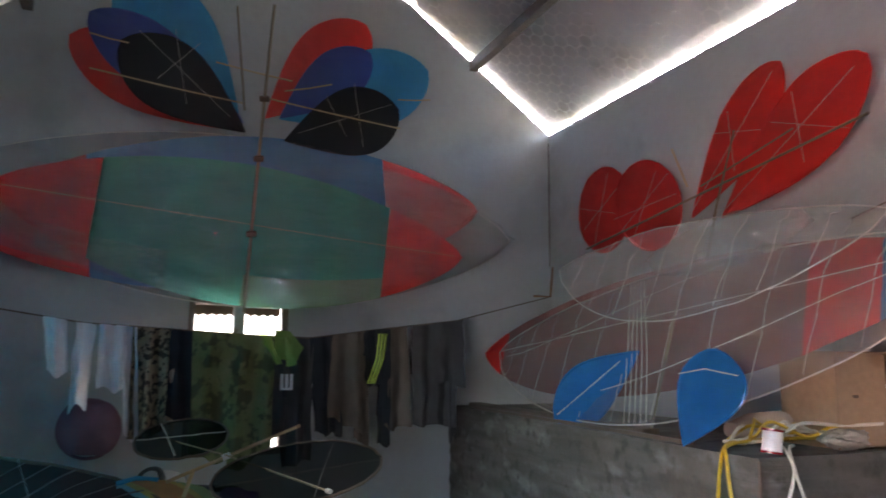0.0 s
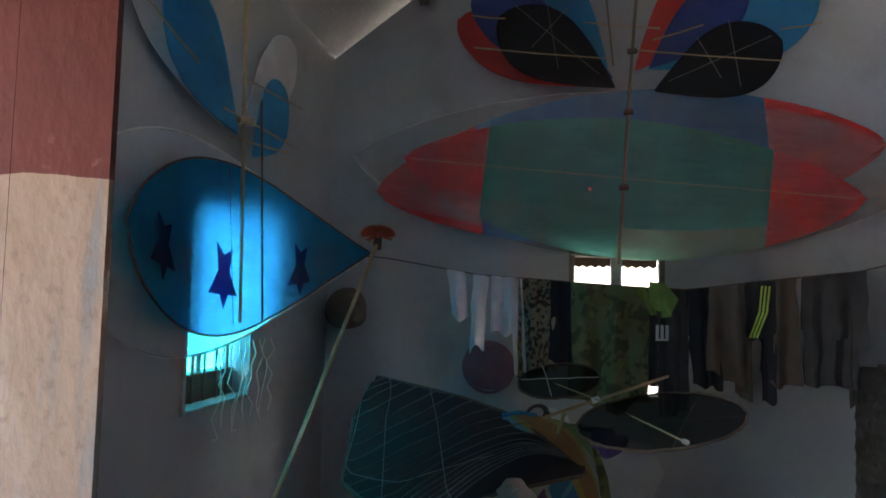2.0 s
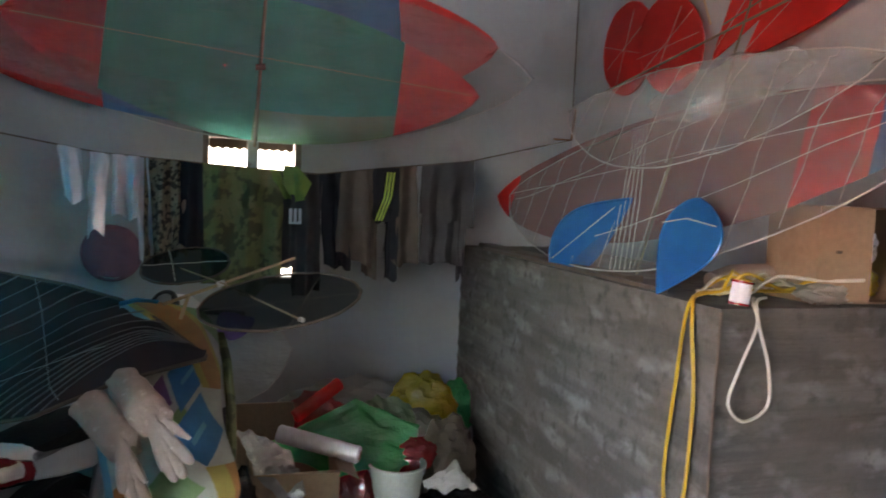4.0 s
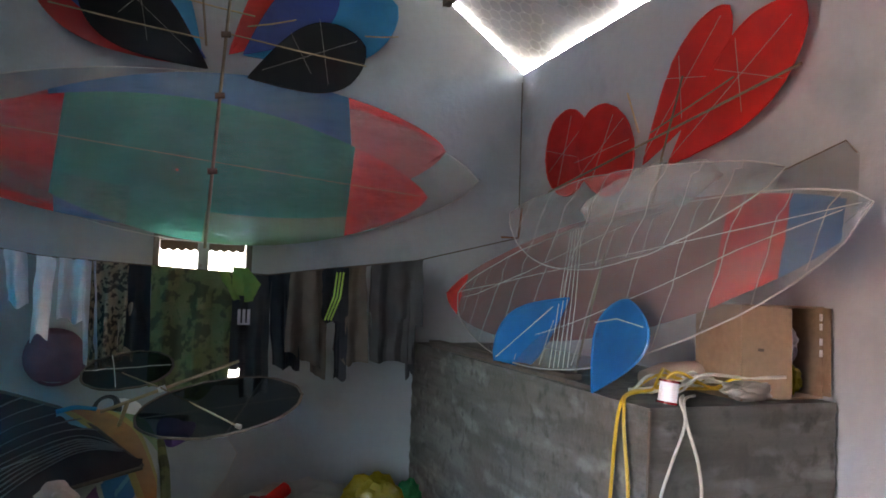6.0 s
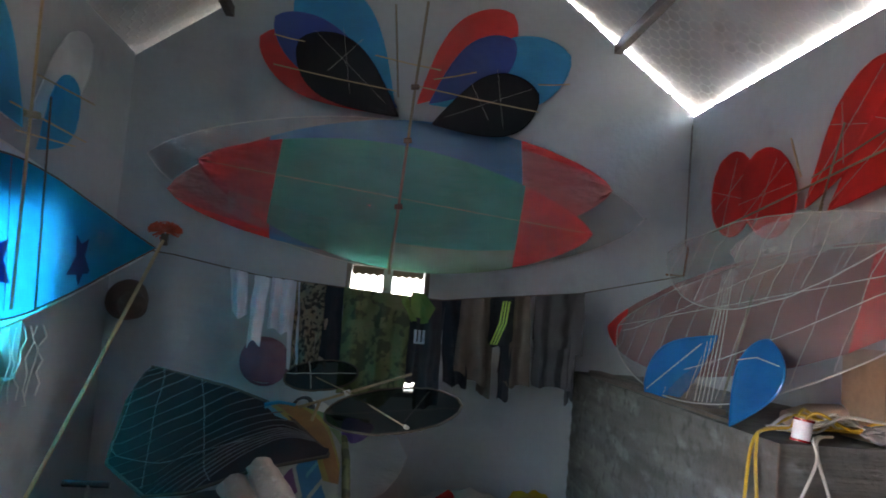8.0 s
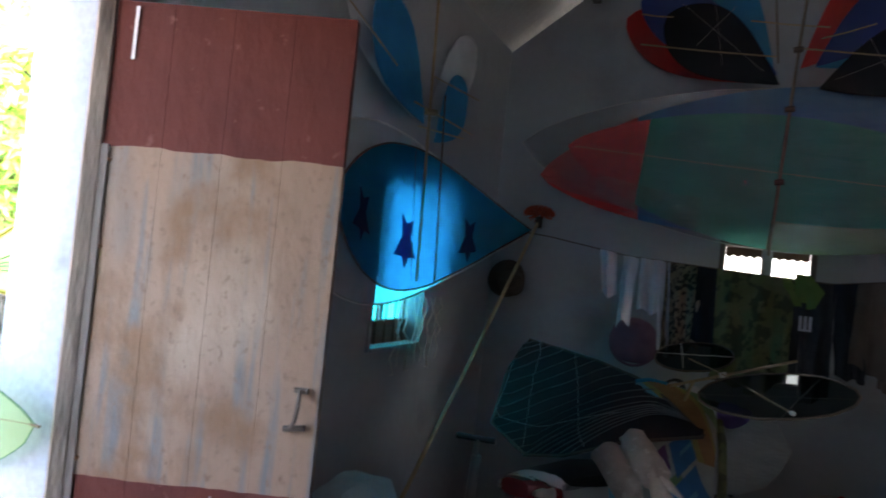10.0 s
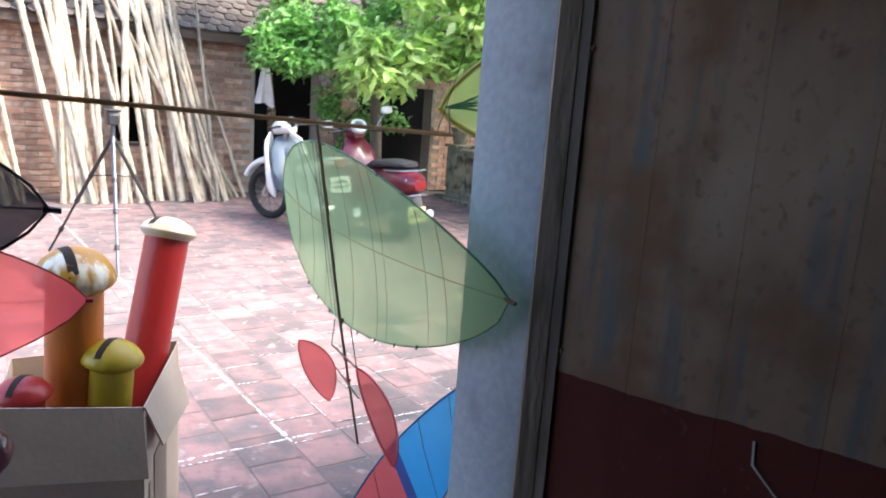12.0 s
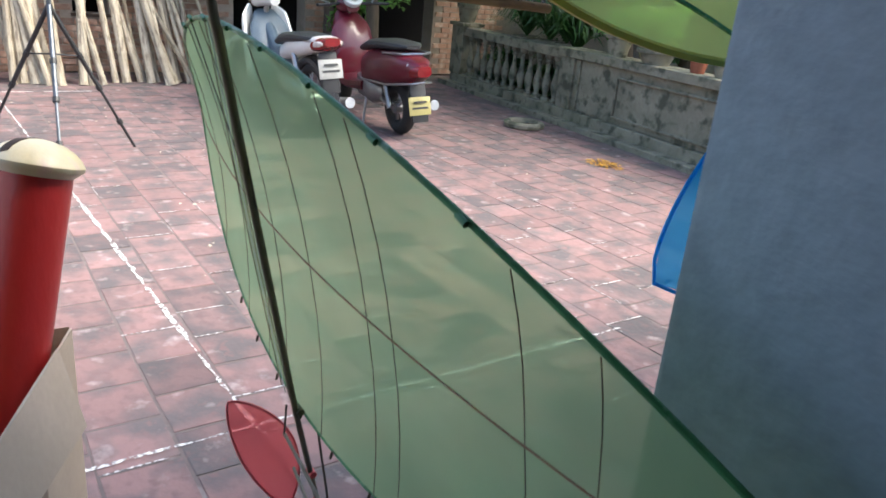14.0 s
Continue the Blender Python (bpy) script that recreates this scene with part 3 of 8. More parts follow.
for k, (a, b, w, pr) in enumerate((((2.0, 3.26, 1.925), (2.0, 3.10, 2.272), 0.205, oval_width), ((1.98, 2.93, 1.905), (1.98, 2.75, 2.205), 0.225, oval_width),
                                   ((1.99, 2.58, 1.96), (1.99, 2.13, 2.395), 0.122, drop_width), ((1.96, 2.39, 1.925), (1.96, 1.795, 2.285), 0.14, drop_width))):
    kite_piece("petal", Blade(a, b, (0, 1, 0.2), w, w, pr, ripple=0.005, seed=20 + k), FILM_SCARLET, wings, "", FILM_SCARLET, nu=44)
part("spar", rod([(1.945, 3.24, 1.925), (1.94, 1.79, 2.112)], 0.0042), BAMBOO_GREY, wings)
lean = 0.35
k2 = thing("kite", (1.55, 2.4, 1.25), "large clear film kite with white ribs on the tank", "kite", "kites on the right wall")
K2 = Blade((1.567, 3.36, 1.462), (1.672, 1.34, 1.678), (lean, 0, 1), 0.15, 0.35, lambda u: max(0.0, math.sin(math.pi * u)) ** 0.60, ripple=0.01, seed=31)
kite_piece("film", K2, FILM_HAZE, k2, "", STRING_GREY, rr=0.0022)
k1 = thing("kite", (1.6, 2.3, 1.5), "clear film kite wrapped in shiny plastic", "kite", "kites on the right wall")
K1 = Blade((1.585, 2.86, 1.776), (1.60, 1.49, 1.762), (lean, 0, 1), 0.062, 0.245, leaf_width, bow=0.03, ripple=0.012, seed=33)
kite_piece("film", K1, FILM_HAZE, k1, "", STRING_GREY, rr=0.0016)
k3 = thing("kite", (1.75, 2.5, 1.3), "red kite with blue ends behind clear film", "kite", "kites on the right wall")
K3 = Blade((1.57, 3.52, 1.456), (1.75, 1.40, 1.672), (lean, 0, 1), 0.18, 0.26, lambda u: max(0.0, 4 * u * (1 - u)) ** 0.72, ripple=0.008, seed=35)
kite_piece("body", K3, FILM_ROSE, k3, u0=0.085, u1=0.80)
kite_piece("nose", K3, FILM_RED, k3, "red film nose", u0=0, u1=0.085, nu=10)
kite_piece("tail", K3, FILM_SOFT_RED, k3, "red film band", u0=0.80, u1=0.895, nu=10)
kite_piece("tail_end", K3, FILM_SOFT_BLUE, k3, "blue film end", u0=0.895, u1=0.965, nu=10)
paddles = thing("kite_wings", (1.5, 2.3, 1.22), "blue oval film kite wings resting on the tank", "kite", "kites on the right wall")
kite_piece("petal", Blade((1.565, 2.35, 1.462), (1.468, 2.71, 1.232), UP, 0.098, 0.098, drop_width), FILM_PADDLE, paddles, "", FILM_PADDLE, nu=16)
kite_piece("petal", Blade((1.452, 2.01, 1.218), (1.53, 1.965, 1.466), (0, 1, 0), 0.10, 0.155, drop_width), FILM_PADDLE, paddles, "", FILM_PADDLE, nu=16)

# kite on the left wall
lk1 = thing("kite", (-0.8, 2.6, 1.35), "blue film kite with star patches before the window", "kite", "kites on the left wall")
LK = Blade((-0.80, 1.97, 1.63), (-0.575, 3.44, 1.645), UP, 0.235, 0.315, lambda u: drop_width(1 - u * 0.999), bow=-0.095, ripple=0.006, seed=41)
kite_piece("film", LK, FILM_CYAN, lk1, "", STRING_DARK)
lk2 = thing("kite", (-0.84, 2.6, 1.25), "white film kite behind the blue one", "kite", "kites on the left wall")
kite_piece("film", Blade((-0.845, 1.75, 1.62), (-0.62, 3.42, 1.60), UP, 0.31, 0.35, lambda u: drop_width(1 - u * 0.999), bow=-0.09, ripple=0.006, seed=43), FILM_MILK, lk2, "", STRING)
lears = thing("kite_wings", (-0.80, 2.58, 2.0), "blue and white film kite wings", "kite", "kites on the left wall")
for k, (a, b, w, mt) in enumerate((((-0.83, 2.52, 1.99), (-0.83, 1.93, 2.45), 0.17, FILM_WHITE), ((-0.83, 2.66, 2.02), (-0.83, 3.13, 2.45), 0.13, FILM_WHITE),
                                   ((-0.79, 2.54, 1.97), (-0.80, 2.10, 2.31), 0.15, FILM_LIGHT_BLUE), ((-0.79, 2.66, 1.92), (-0.80, 2.98, 2.22), 0.125, FILM_LIGHT_BLUE))):
    kite_piece("petal", Blade(a, b, UP, w, w, drop_width, ripple=0.004, seed=50 + k), mt, lears, "", mt, nu=40, rr=0.003)
part("mast", rod([(-0.79, 2.56, 2.6), (-0.78, 2.60, 1.36)], 0.006), BAMBOO, lears)

# ---- windows ----
WOOD_DARK = surface("dark_old_wood", (0.10, 0.07, 0.05), (0.07, 0.05, 0.035), None, 0.7, big=6, fine=50, stretch=(1, 1, 0.2))
WOOD_GREY = surface("grey_painted_wood", (0.30, 0.34, 0.34), (0.22, 0.25, 0.25), (0.14, 0.12, 0.10), 0.7, big=8, fine=50)
DAYLIGHT = glow("bright_daylight", (1.0, 1.0, 1.0), 0.10)
# emission of the cyan board, in place of daylight at the left window
CYAN_GLOW = glow("cyan_glow_backdrop", (0.0, 0.55, 0.88), 0.17)

win = thing("window_1", (0.49, BACK + 0.05, 1.02), "small two-light window, bright between its bars", "window", kind="structure")
bm = bmesh.new()
for lo, hi in (((0.28, BACK - 0.012, 1.02), (0.305, BACK + 0.06, 1.69)), ((0.675, BACK - 0.012, 1.02), (0.70, BACK + 0.06, 1.69)),
               ((0.305, BACK - 0.01, 1.66), (0.675, BACK + 0.06, 1.69)), ((0.305, BACK - 0.01, 1.02), (0.675, BACK + 0.06, 1.045))):
    box(bm, lo, hi, 0.003)
part("window_frame", bm, POST_WOOD, win)
part("mullion", boxed((0.466, BACK - 0.006, 1.045), (0.513, BACK + 0.05, 1.66), 0.004), WOOD_GREY, win)
# dark scalloped valance under the lintel
bm = bmesh.new()
edge_pts = [(0.305 + 0.37 * i / 80, BACK + 0.072, 1.624 - 0.011 * abs(math.sin(math.pi * 10 * i / 80))) for i in range(81)]
prism(bm, [(0.305, BACK + 0.072, 1.689)] + edge_pts + [(0.675, BACK + 0.072, 1.689)], (0, 0.006, 0))
part("valance", bm, WOOD_DARK, win, "dark scalloped valance board")
# unseen slab, added to keep sun and sky from falling through the small window
setting("added_sun_block", boxed((-0.8, BACK + 0.12, 1.98), (1.8, BACK + 1.19, 2.03)), WOOD_DARK, "unseen dark slab added outside the small window to block the sun", "eave")
setting("backdrop_window", boxed((-0.6, BACK + 1.2, 0.2), (1.6, BACK + 1.22, 2.6)), DAYLIGHT, "bright daylight outside the small window", "backdrop")

win2 = thing("window_2", (LEFT, 2.62, 1.085), "barred window behind cyan film, sash half open", "window", kind="structure")
bm = bmesh.new()
for lo, hi in (((LEFT - 0.10, 2.38, 1.085), (LEFT + 0.01, 2.40, 1.74)), ((LEFT - 0.10, 2.85, 1.085), (LEFT + 0.01, 2.87, 1.74)),
               ((LEFT - 0.10, 2.40, 1.085), (LEFT + 0.015, 2.85, 1.10)), ((LEFT - 0.10, 2.40, 1.715), (LEFT + 0.01, 2.85, 1.74))):
    box(bm, lo, hi, 0.003)
part("window_frame", bm, WOOD_GREY, win2)
for k in range(5):
    y = 2.46 + k * 0.083
    part("bar", rod([(LEFT - 0.05, y, 1.10), (LEFT - 0.05, y, 1.715)], 0.005), WOOD_DARK, win2)
part("window_sill", boxed((LEFT - 0.1, 2.40, 1.10), (LEFT - 0.055, 2.85, 1.19)), WOOD_DARK, win2)
bm = bmesh.new()
for lo, hi in (((LEFT - 0.095, 2.62, 1.16), (LEFT - 0.075, 2.65, 1.715)), ((LEFT - 0.095, 2.41, 1.165), (LEFT - 0.075, 2.62, 1.185))):
    box(bm, lo, hi)
part("sash", bm, WOOD_GREY, win2)
# added board that glows by itself to light the film and window from behind
setting("backdrop_cyan", boxed((LEFT - 0.32, 2.1, 0.75), (LEFT - 0.30, 4.6, 2.2)), CYAN_GLOW, "glowing cyan board added outside the window in place of daylight", "backdrop")

# ---- door furniture ----
door_m, door_nt, door_nd, door_lk = nodes_of("door_paint_bands")
dp = door_nd["Principled BSDF"]
dp.inputs["Roughness"].default_value = 0.8
dp.inputs["Specular IOR Level"].default_value = 0.2
wood = mixed(door_nt, noise_fac(door_nt, 5.0, stretch=(1, 1, 0.35)), (0.230, 0.148, 0.103), (0.270, 0.185, 0.135))
wood = mixed(door_nt, noise_fac(door_nt, 5.0, 0.54, 0.66, 10, (6.0, 6.0, 0.42)), wood, (0.140, 0.138, 0.134))
wood = mixed(door_nt, noise_fac(door_nt, 2.2, 0.55, 0.72, 9, (2.6, 2.6, 0.7)), wood, (0.180, 0.150, 0.128))
wood = mixed(door_nt, noise_fac(door_nt, 7.0, 0.53, 0.68, 9), wood, (0.190, 0.112, 0.068))
wood = mixed(door_nt, noise_fac(door_nt, 3.1, 0.58, 0.72, 9, (1.2, 1.2, 0.6)), wood, (0.33, 0.245, 0.185))
wood = mixed(door_nt, noise_fac(door_nt, 75.0, 0.58, 0.74, 6, (1, 1, 0.7)), wood, (0.17, 0.11, 0.075))
redp = mixed(door_nt, noise_fac(door_nt, 6.0), (0.098, 0.024, 0.018), (0.080, 0.020, 0.016))
redp = mixed(door_nt, noise_fac(door_nt, 40.0, 0.66, 0.76), redp, (0.15, 0.06, 0.048))
tc = door_nd.new("ShaderNodeTexCoord")
sep = door_nd.new("ShaderNodeSeparateXYZ")
door_lk.new(tc.outputs["Object"], sep.inputs[0])
wob = noise_fac(door_nt, 12.0, 0.0, 1.0)
wadd = door_nd.new("ShaderNodeMath")
wadd.operation = "MULTIPLY_ADD"
wadd.inputs[1].default_value = 0.02
door_lk.new(wob, wadd.inputs[0])
door_lk.new(sep.outputs[2], wadd.inputs[2])
band = door_nd.new("ShaderNodeValToRGB")
band.color_ramp.interpolation = "CONSTANT"
band.color_ramp.elements[0].color = (1, 1, 1, 1)
e1, e2 = band.color_ramp.elements.new(0.965 / 2), band.color_ramp.elements[-1]
e1.color, e2.position, e2.color = (0, 0, 0, 1), 1.608 / 2, (1, 1, 1, 1)
half = door_nd.new("ShaderNodeMath")
half.operation = "MULTIPLY"
half.inputs[1].default_value = 0.5
door_lk.new(wadd.outputs[0], half.inputs[0])
door_lk.new(half.outputs[0], band.inputs[0])
door_lk.new(mixed(door_nt, band.outputs[0], wood, redp), dp.inputs["Base Color"])
door_lk.new(bumped(door_nt, noise_fac(door_nt, 22.0, 0.3, 0.7, 8, (1.2, 1.2, 0.6)), 0.45, 0.004), dp.inputs["Normal"])
for ch in door.children:
    ch.data.materials[0] = door_m


def on_door(f, z, lift=0.0):
    """A point on the door's near face: share of its width from the hinge, height."""
    p = hinge + along * f + dn * lift
    return Vector((p.x, p.y, z))


bm = bmesh.new()
tube(bm, [on_door(0.90, 1.165, 0.004), on_door(0.955, 1.165, 0.006)], 0.0065)
tube(bm, [on_door(0.925, 1.165, 0.012), on_door(0.93, 1.14, 0.03), on_door(0.92, 1.11, 0.028), on_door(0.90, 1.095, 0.012)], 0.0045)
tube(bm, [on_door(0.87, 1.09, 0.004), on_door(0.955, 1.095, 0.006)], 0.0065)
part("handle", bm, BEAM_STEEL, door, "rusty iron pull handle")
bm = bmesh.new()
tube(bm, [on_door(0.60, 0.945, 0.001), on_door(0.605, 0.915, 0.001), on_door(0.67, 0.885, 0.001), on_door(0.70, 0.865, 0.001), on_door(0.80, 0.85, 0.001)], 0.002, 4)
part("paint_drip", bm, STRING_GREY, door, "white paint drip")
part("chalk_mark", boxed(on_door(0.085, 1.77, 0.0005), on_door(0.10, 1.875, 0.0035)), CHALK, door, "pale chalk mark")
for z in (0.99, 1.40, 1.57):
    part("nail", rod([on_door(0.04, z, -0.002), on_door(0.04, z, 0.004)], 0.004), RUST, door)
part("edge_strip", prism(bmesh.new(), [on_door(0.0, 0.14, 0.001), on_door(0.035, 0.14, 0.001), on_door(0.035, 1.6, 0.001), on_door(0.0, 1.6, 0.001)], dn * 0.004), POST_WOOD, door, "worn dark brown edge strip")

# ---- details of the kites ----
def ribs(parent, blade, us, r=0.0016, mt=None, lift=-0.006, v0=-0.97, v1=0.97, skew=0.0):
    for u in us:
        part("rib", rod(blade.line((u, v0), (min(0.99, u + skew), v1), 7, lift), r, 4), mt or STRING, parent)


def strut(parent, blade, p, q, r=0.002, mt=None, lift=-0.006):
    part("strut", rod(blade.line(p, q, 10, lift), r, 4), mt or STRING, parent)


part("patch", Bl.sheet(18, 4, 0.50, 0.81, -1.0, -0.62, lift=0.004), FILM_PALE, kite_b, "pale yellow-green film patch")
strut(kite_b, Bl, (0.02, 0), (0.98, 0), 0.0013, BAMBOO, 0.006)
part("lamp", rod([(0.365, 3.60, 1.951), (0.365, 3.603, 1.951)], 0.0035, 8), glow("red_lamp", (1.0, 0.05, 0.03), 0.06), kite_b, "tiny glowing red light")
for z in (2.55, 2.28, 1.95):
    x = 0.49 + (z - 1.62) * 0.052
    part("knot", rod([(x - 0.02, 3.57, z), (x + 0.02, 3.57, z + 0.004)], 0.013), STRING_DARK, kite_b)
for p, q in (((-0.17, 2.75), (-0.02, 2.73)), ((-0.16, 2.60), (0.45, 2.53)), ((0.63, 2.61), (0.84, 2.67)), ((0.52, 2.57), (1.17, 2.50)), ((1.16, 2.64), (1.32, 2.66)), ((0.33, 2.70), (0.66, 2.66))):
    part("spar", rod([(p[0], 3.60, p[1]), ((p[0] + q[0]) / 2, 3.598, (p[1] + q[1]) / 2 - 0.004), (q[0], 3.60, q[1])], 0.0035, 5), BAMBOO, ears)
for a, b in (((0.40, 3.622, 2.47), (0.02, 3.622, 2.80)), ((0.16, 3.622, 2.83), (0.22, 3.622, 2.50)), ((0.10, 3.622, 2.60), (0.26, 3.622, 2.78)), ((0.70, 3.622, 2.43), (1.13, 3.622, 2.62)), ((0.95, 3.622, 2.70), (1.0, 3.622, 2.40)), ((0.82, 3.622, 2.62), (0.92, 3.622, 2.44))):
    part("thread", rod([a, b], 0.0009, 4), STRING_GREY, ears)
# the right wall
for a, b in (((1.99, 3.24, 1.96), (1.985, 3.12, 2.25)), ((1.985, 3.38, 2.14), (1.985, 3.02, 2.05)), ((1.985, 3.32, 2.03), (1.985, 3.03, 2.18)), ((1.97, 2.92, 1.93), (1.97, 2.76, 2.18)), ((1.965, 3.05, 2.03), (1.965, 2.64, 2.06)), ((1.965, 2.68, 2.15), (1.965, 3.0, 1.97)),
             ((1.975, 2.56, 1.98), (1.975, 2.15, 2.37)), ((1.975, 2.44, 2.24), (1.975, 2.21, 2.19)), ((1.975, 2.36, 2.30), (1.975, 2.34, 2.08)), ((1.945, 2.37, 1.94), (1.945, 1.83, 2.26)), ((1.945, 2.05, 2.26), (1.945, 2.02, 2.03)), ((1.945, 1.86, 2.09), (1.945, 2.14, 2.19))):
    part("thread", rod([a, b], 0.0010, 4), STRING_GREY, wings)
part("spar", rod([(1.955, 2.49, 2.055), (1.95, 2.06, 2.146)], 0.003), BAMBOO_GREY, wings)
part("stick", rod([(1.96, 2.645, 2.235), (1.955, 2.56, 2.07)], 0.004), BAMBOO, wings)
part("stick", rod([(1.945, 2.42, 1.92), (1.955, 2.31, 2.215)], 0.004), BAMBOO_GREY, wings)
part("stick", rod([(1.93, 2.50, 1.62), (1.95, 2.41, 1.95)], 0.0045), BAMBOO_GREY, wings)
ribs(k2, K2, [0.06, 0.12, 0.19, 0.27, 0.36, 0.45, 0.54, 0.63, 0.72, 0.80, 0.87, 0.935], 0.0009, STRING_GREY, lift=0.006, skew=0.03)
strut(k2, K2, (0.01, 0.0), (0.99, 0.0), 0.0010, STRING, 0.006)
strut(k2, K2, (0.30, -0.8), (0.97, -0.1), 0.0010, STRING, 0.006)
strut(k2, K2, (0.05, -0.3), (0.70, 0.9), 0.0010, STRING, 0.006)
for q in range(5):
    u = 0.49 + q * 0.012
    part("cord", rod([K2.at(u, -1.0, 0.014), K2.at(u - 0.02, -0.4, 0.02), K2.at(u - 0.05 - q * 0.004, 0.9, 0.016)], 0.0010, 4), STRING, k2)
ribs(k1, K1, [0.12, 0.24, 0.36, 0.48, 0.58, 0.68, 0.78, 0.88], 0.0009, STRING_GREY, lift=0.006, skew=0.04)
part("wrap", Blade((1.575, 2.30, 1.74), (1.605, 1.70, 1.78), (lean, 0, 1), 0.075, 0.09, oval_width, ripple=0.03, seed=61).sheet(24, 8), SHINY, k1, "shiny crumpled clear wrap")
fl = thing("film_sheet", (1.98, 1.8, 1.76), "grey clear film sheet folded against the wall", "film")
part("film", prism(bmesh.new(), [(2.0, 1.915, 1.842), (2.02, 1.715, 1.895), (2.02, 1.68, 1.86), (2.0, 1.67, 1.72), (1.95, 1.95, 1.72)], (0.003, 0, 0)), FILM_CLEAR, fl)
part("hem", rod([(1.998, 1.915, 1.843), (2.015, 1.715, 1.897), (2.012, 1.68, 1.86)], 0.0025, 5), STRING_DARK, fl)
part("thread", rod([(1.545, 2.42, 1.432), (1.466, 2.69, 1.245)], 0.0015, 4), STRING, paddles)
part("thread", rod([(1.50, 2.08, 1.40), (1.505, 1.98, 1.415), (1.505, 1.86, 1.40)], 0.0018, 4), STRING, paddles)
part("mast", rod([(1.55, 2.28, 1.225), (1.60, 2.20, 1.60)], 0.004), BAMBOO_GREY, paddles)
# stars, strings and mast before the left window
def star(cu, cv, size):
    bm = bmesh.new()
    c = LK.at(cu, cv, 0.004)
    ax = (LK.at(cu + 0.02, cv, 0.004) - c).normalized()
    pts = [c + ax * (size * x) + LK.up * (size * y) for x, y in ((-0.42, 1.0), (-0.02, 0.62), (0.42, 0.78), (0.27, 0.12), (0.74, -0.62), (0.24, -0.58), (0.02, -1.0), (-0.18, -0.56), (-0.78, -0.5), (-0.28, 0.18))]
    prism(bm, pts, -LK.n * 0.002)
    return bm


FILM_NAVY = film("navy_film", (0.006, 0.06, 0.17), 0.34, 0.02, thin=0.7, tint=(0.0, 0.22, 0.62))
for cu, cv, sz in ((0.13, -0.25, 0.09), (0.36, -0.40, 0.105), (0.685, -0.42, 0.10)):
    part("star", star(cu, cv, sz), FILM_NAVY, lk1, "navy blue film star")
part("thread", rod([LK.at(0.36, 0.95, 0.008), LK.at(0.40, -0.9, 0.008)], 0.0014, 4), STRING_DARK, lk1)
part("mast", rod([(-0.745, 2.62, 2.1), (-0.72, 2.64, 1.36)], 0.004), STRING_DARK, lk1)
for p, q in (((-0.80, 1.90, 2.23), (-0.795, 2.28, 2.12)), ((-0.795, 2.60, 2.17), (-0.79, 3.12, 2.20)), ((-0.79, 2.44, 2.03), (-0.785, 3.06, 2.03)), ((-0.79, 2.50, 1.95), (-0.78, 2.95, 1.99))):
    part("spar", rod([p, q], 0.0035, 5), BAMBOO, lears)
part("hub", rod([(-0.795, 2.55, 2.02), (-0.78, 2.62, 2.03)], 0.014), BAMBOO, lears)
rag = thing("string_fringe", (-0.84, 2.75, 1.05), "tangled white string ends hanging at the window", "string")
random.seed(5)
for k in range(9):
    y = 2.56 + k * 0.055
    z = 1.29
    pts = [(-0.835, y, z)]
    for j in range(6):
        z -= 0.045 if k % 3 else 0.06
        pts.append((-0.835 + random.uniform(-0.01, 0.01), y + random.uniform(-0.025, 0.03), max(0.99, z)))
    part("strand", rod(pts, 0.0025, 4), STRING, rag)

# ---- clothes on the line ----
line_pts = [(LEFT, 3.52, 1.66), (-0.5, 3.48, 1.625), (-0.1, 3.45, 1.56), (0.5, 3.45, 1.525), (0.75, 3.45, 1.515), (1.0, 3.45, 1.55), (1.40, 3.45, 1.60), (RIGHT - 0.02, 3.70, 1.745)]
single("clothes_line", rod(line_pts, 0.003, 5), STRING_DARK, "thin dark clothes line across the room", "clothes line")
br = thing("wall_bracket", (2.0, 3.70, 1.73), "small iron bracket with wire at the wall corner", "bracket")
part("arm", rod([(RIGHT, 3.705, 1.90), (2.015, 3.70, 1.745), (1.92, 3.70, 1.745)], 0.006), RUST, br)
part("wire", rod([(2.02, 3.71, 1.90), (2.022, 3.71, 2.55)], 0.003, 5), STRING_DARK, br)


def line_z(x):
    for (x0, _, z0), (x1, _, z1) in zip(line_pts, line_pts[1:]):
        if x0 <= x <= x1:
            return z0 + (z1 - z0) * (x - x0) / (x1 - x0)
    return 1.55


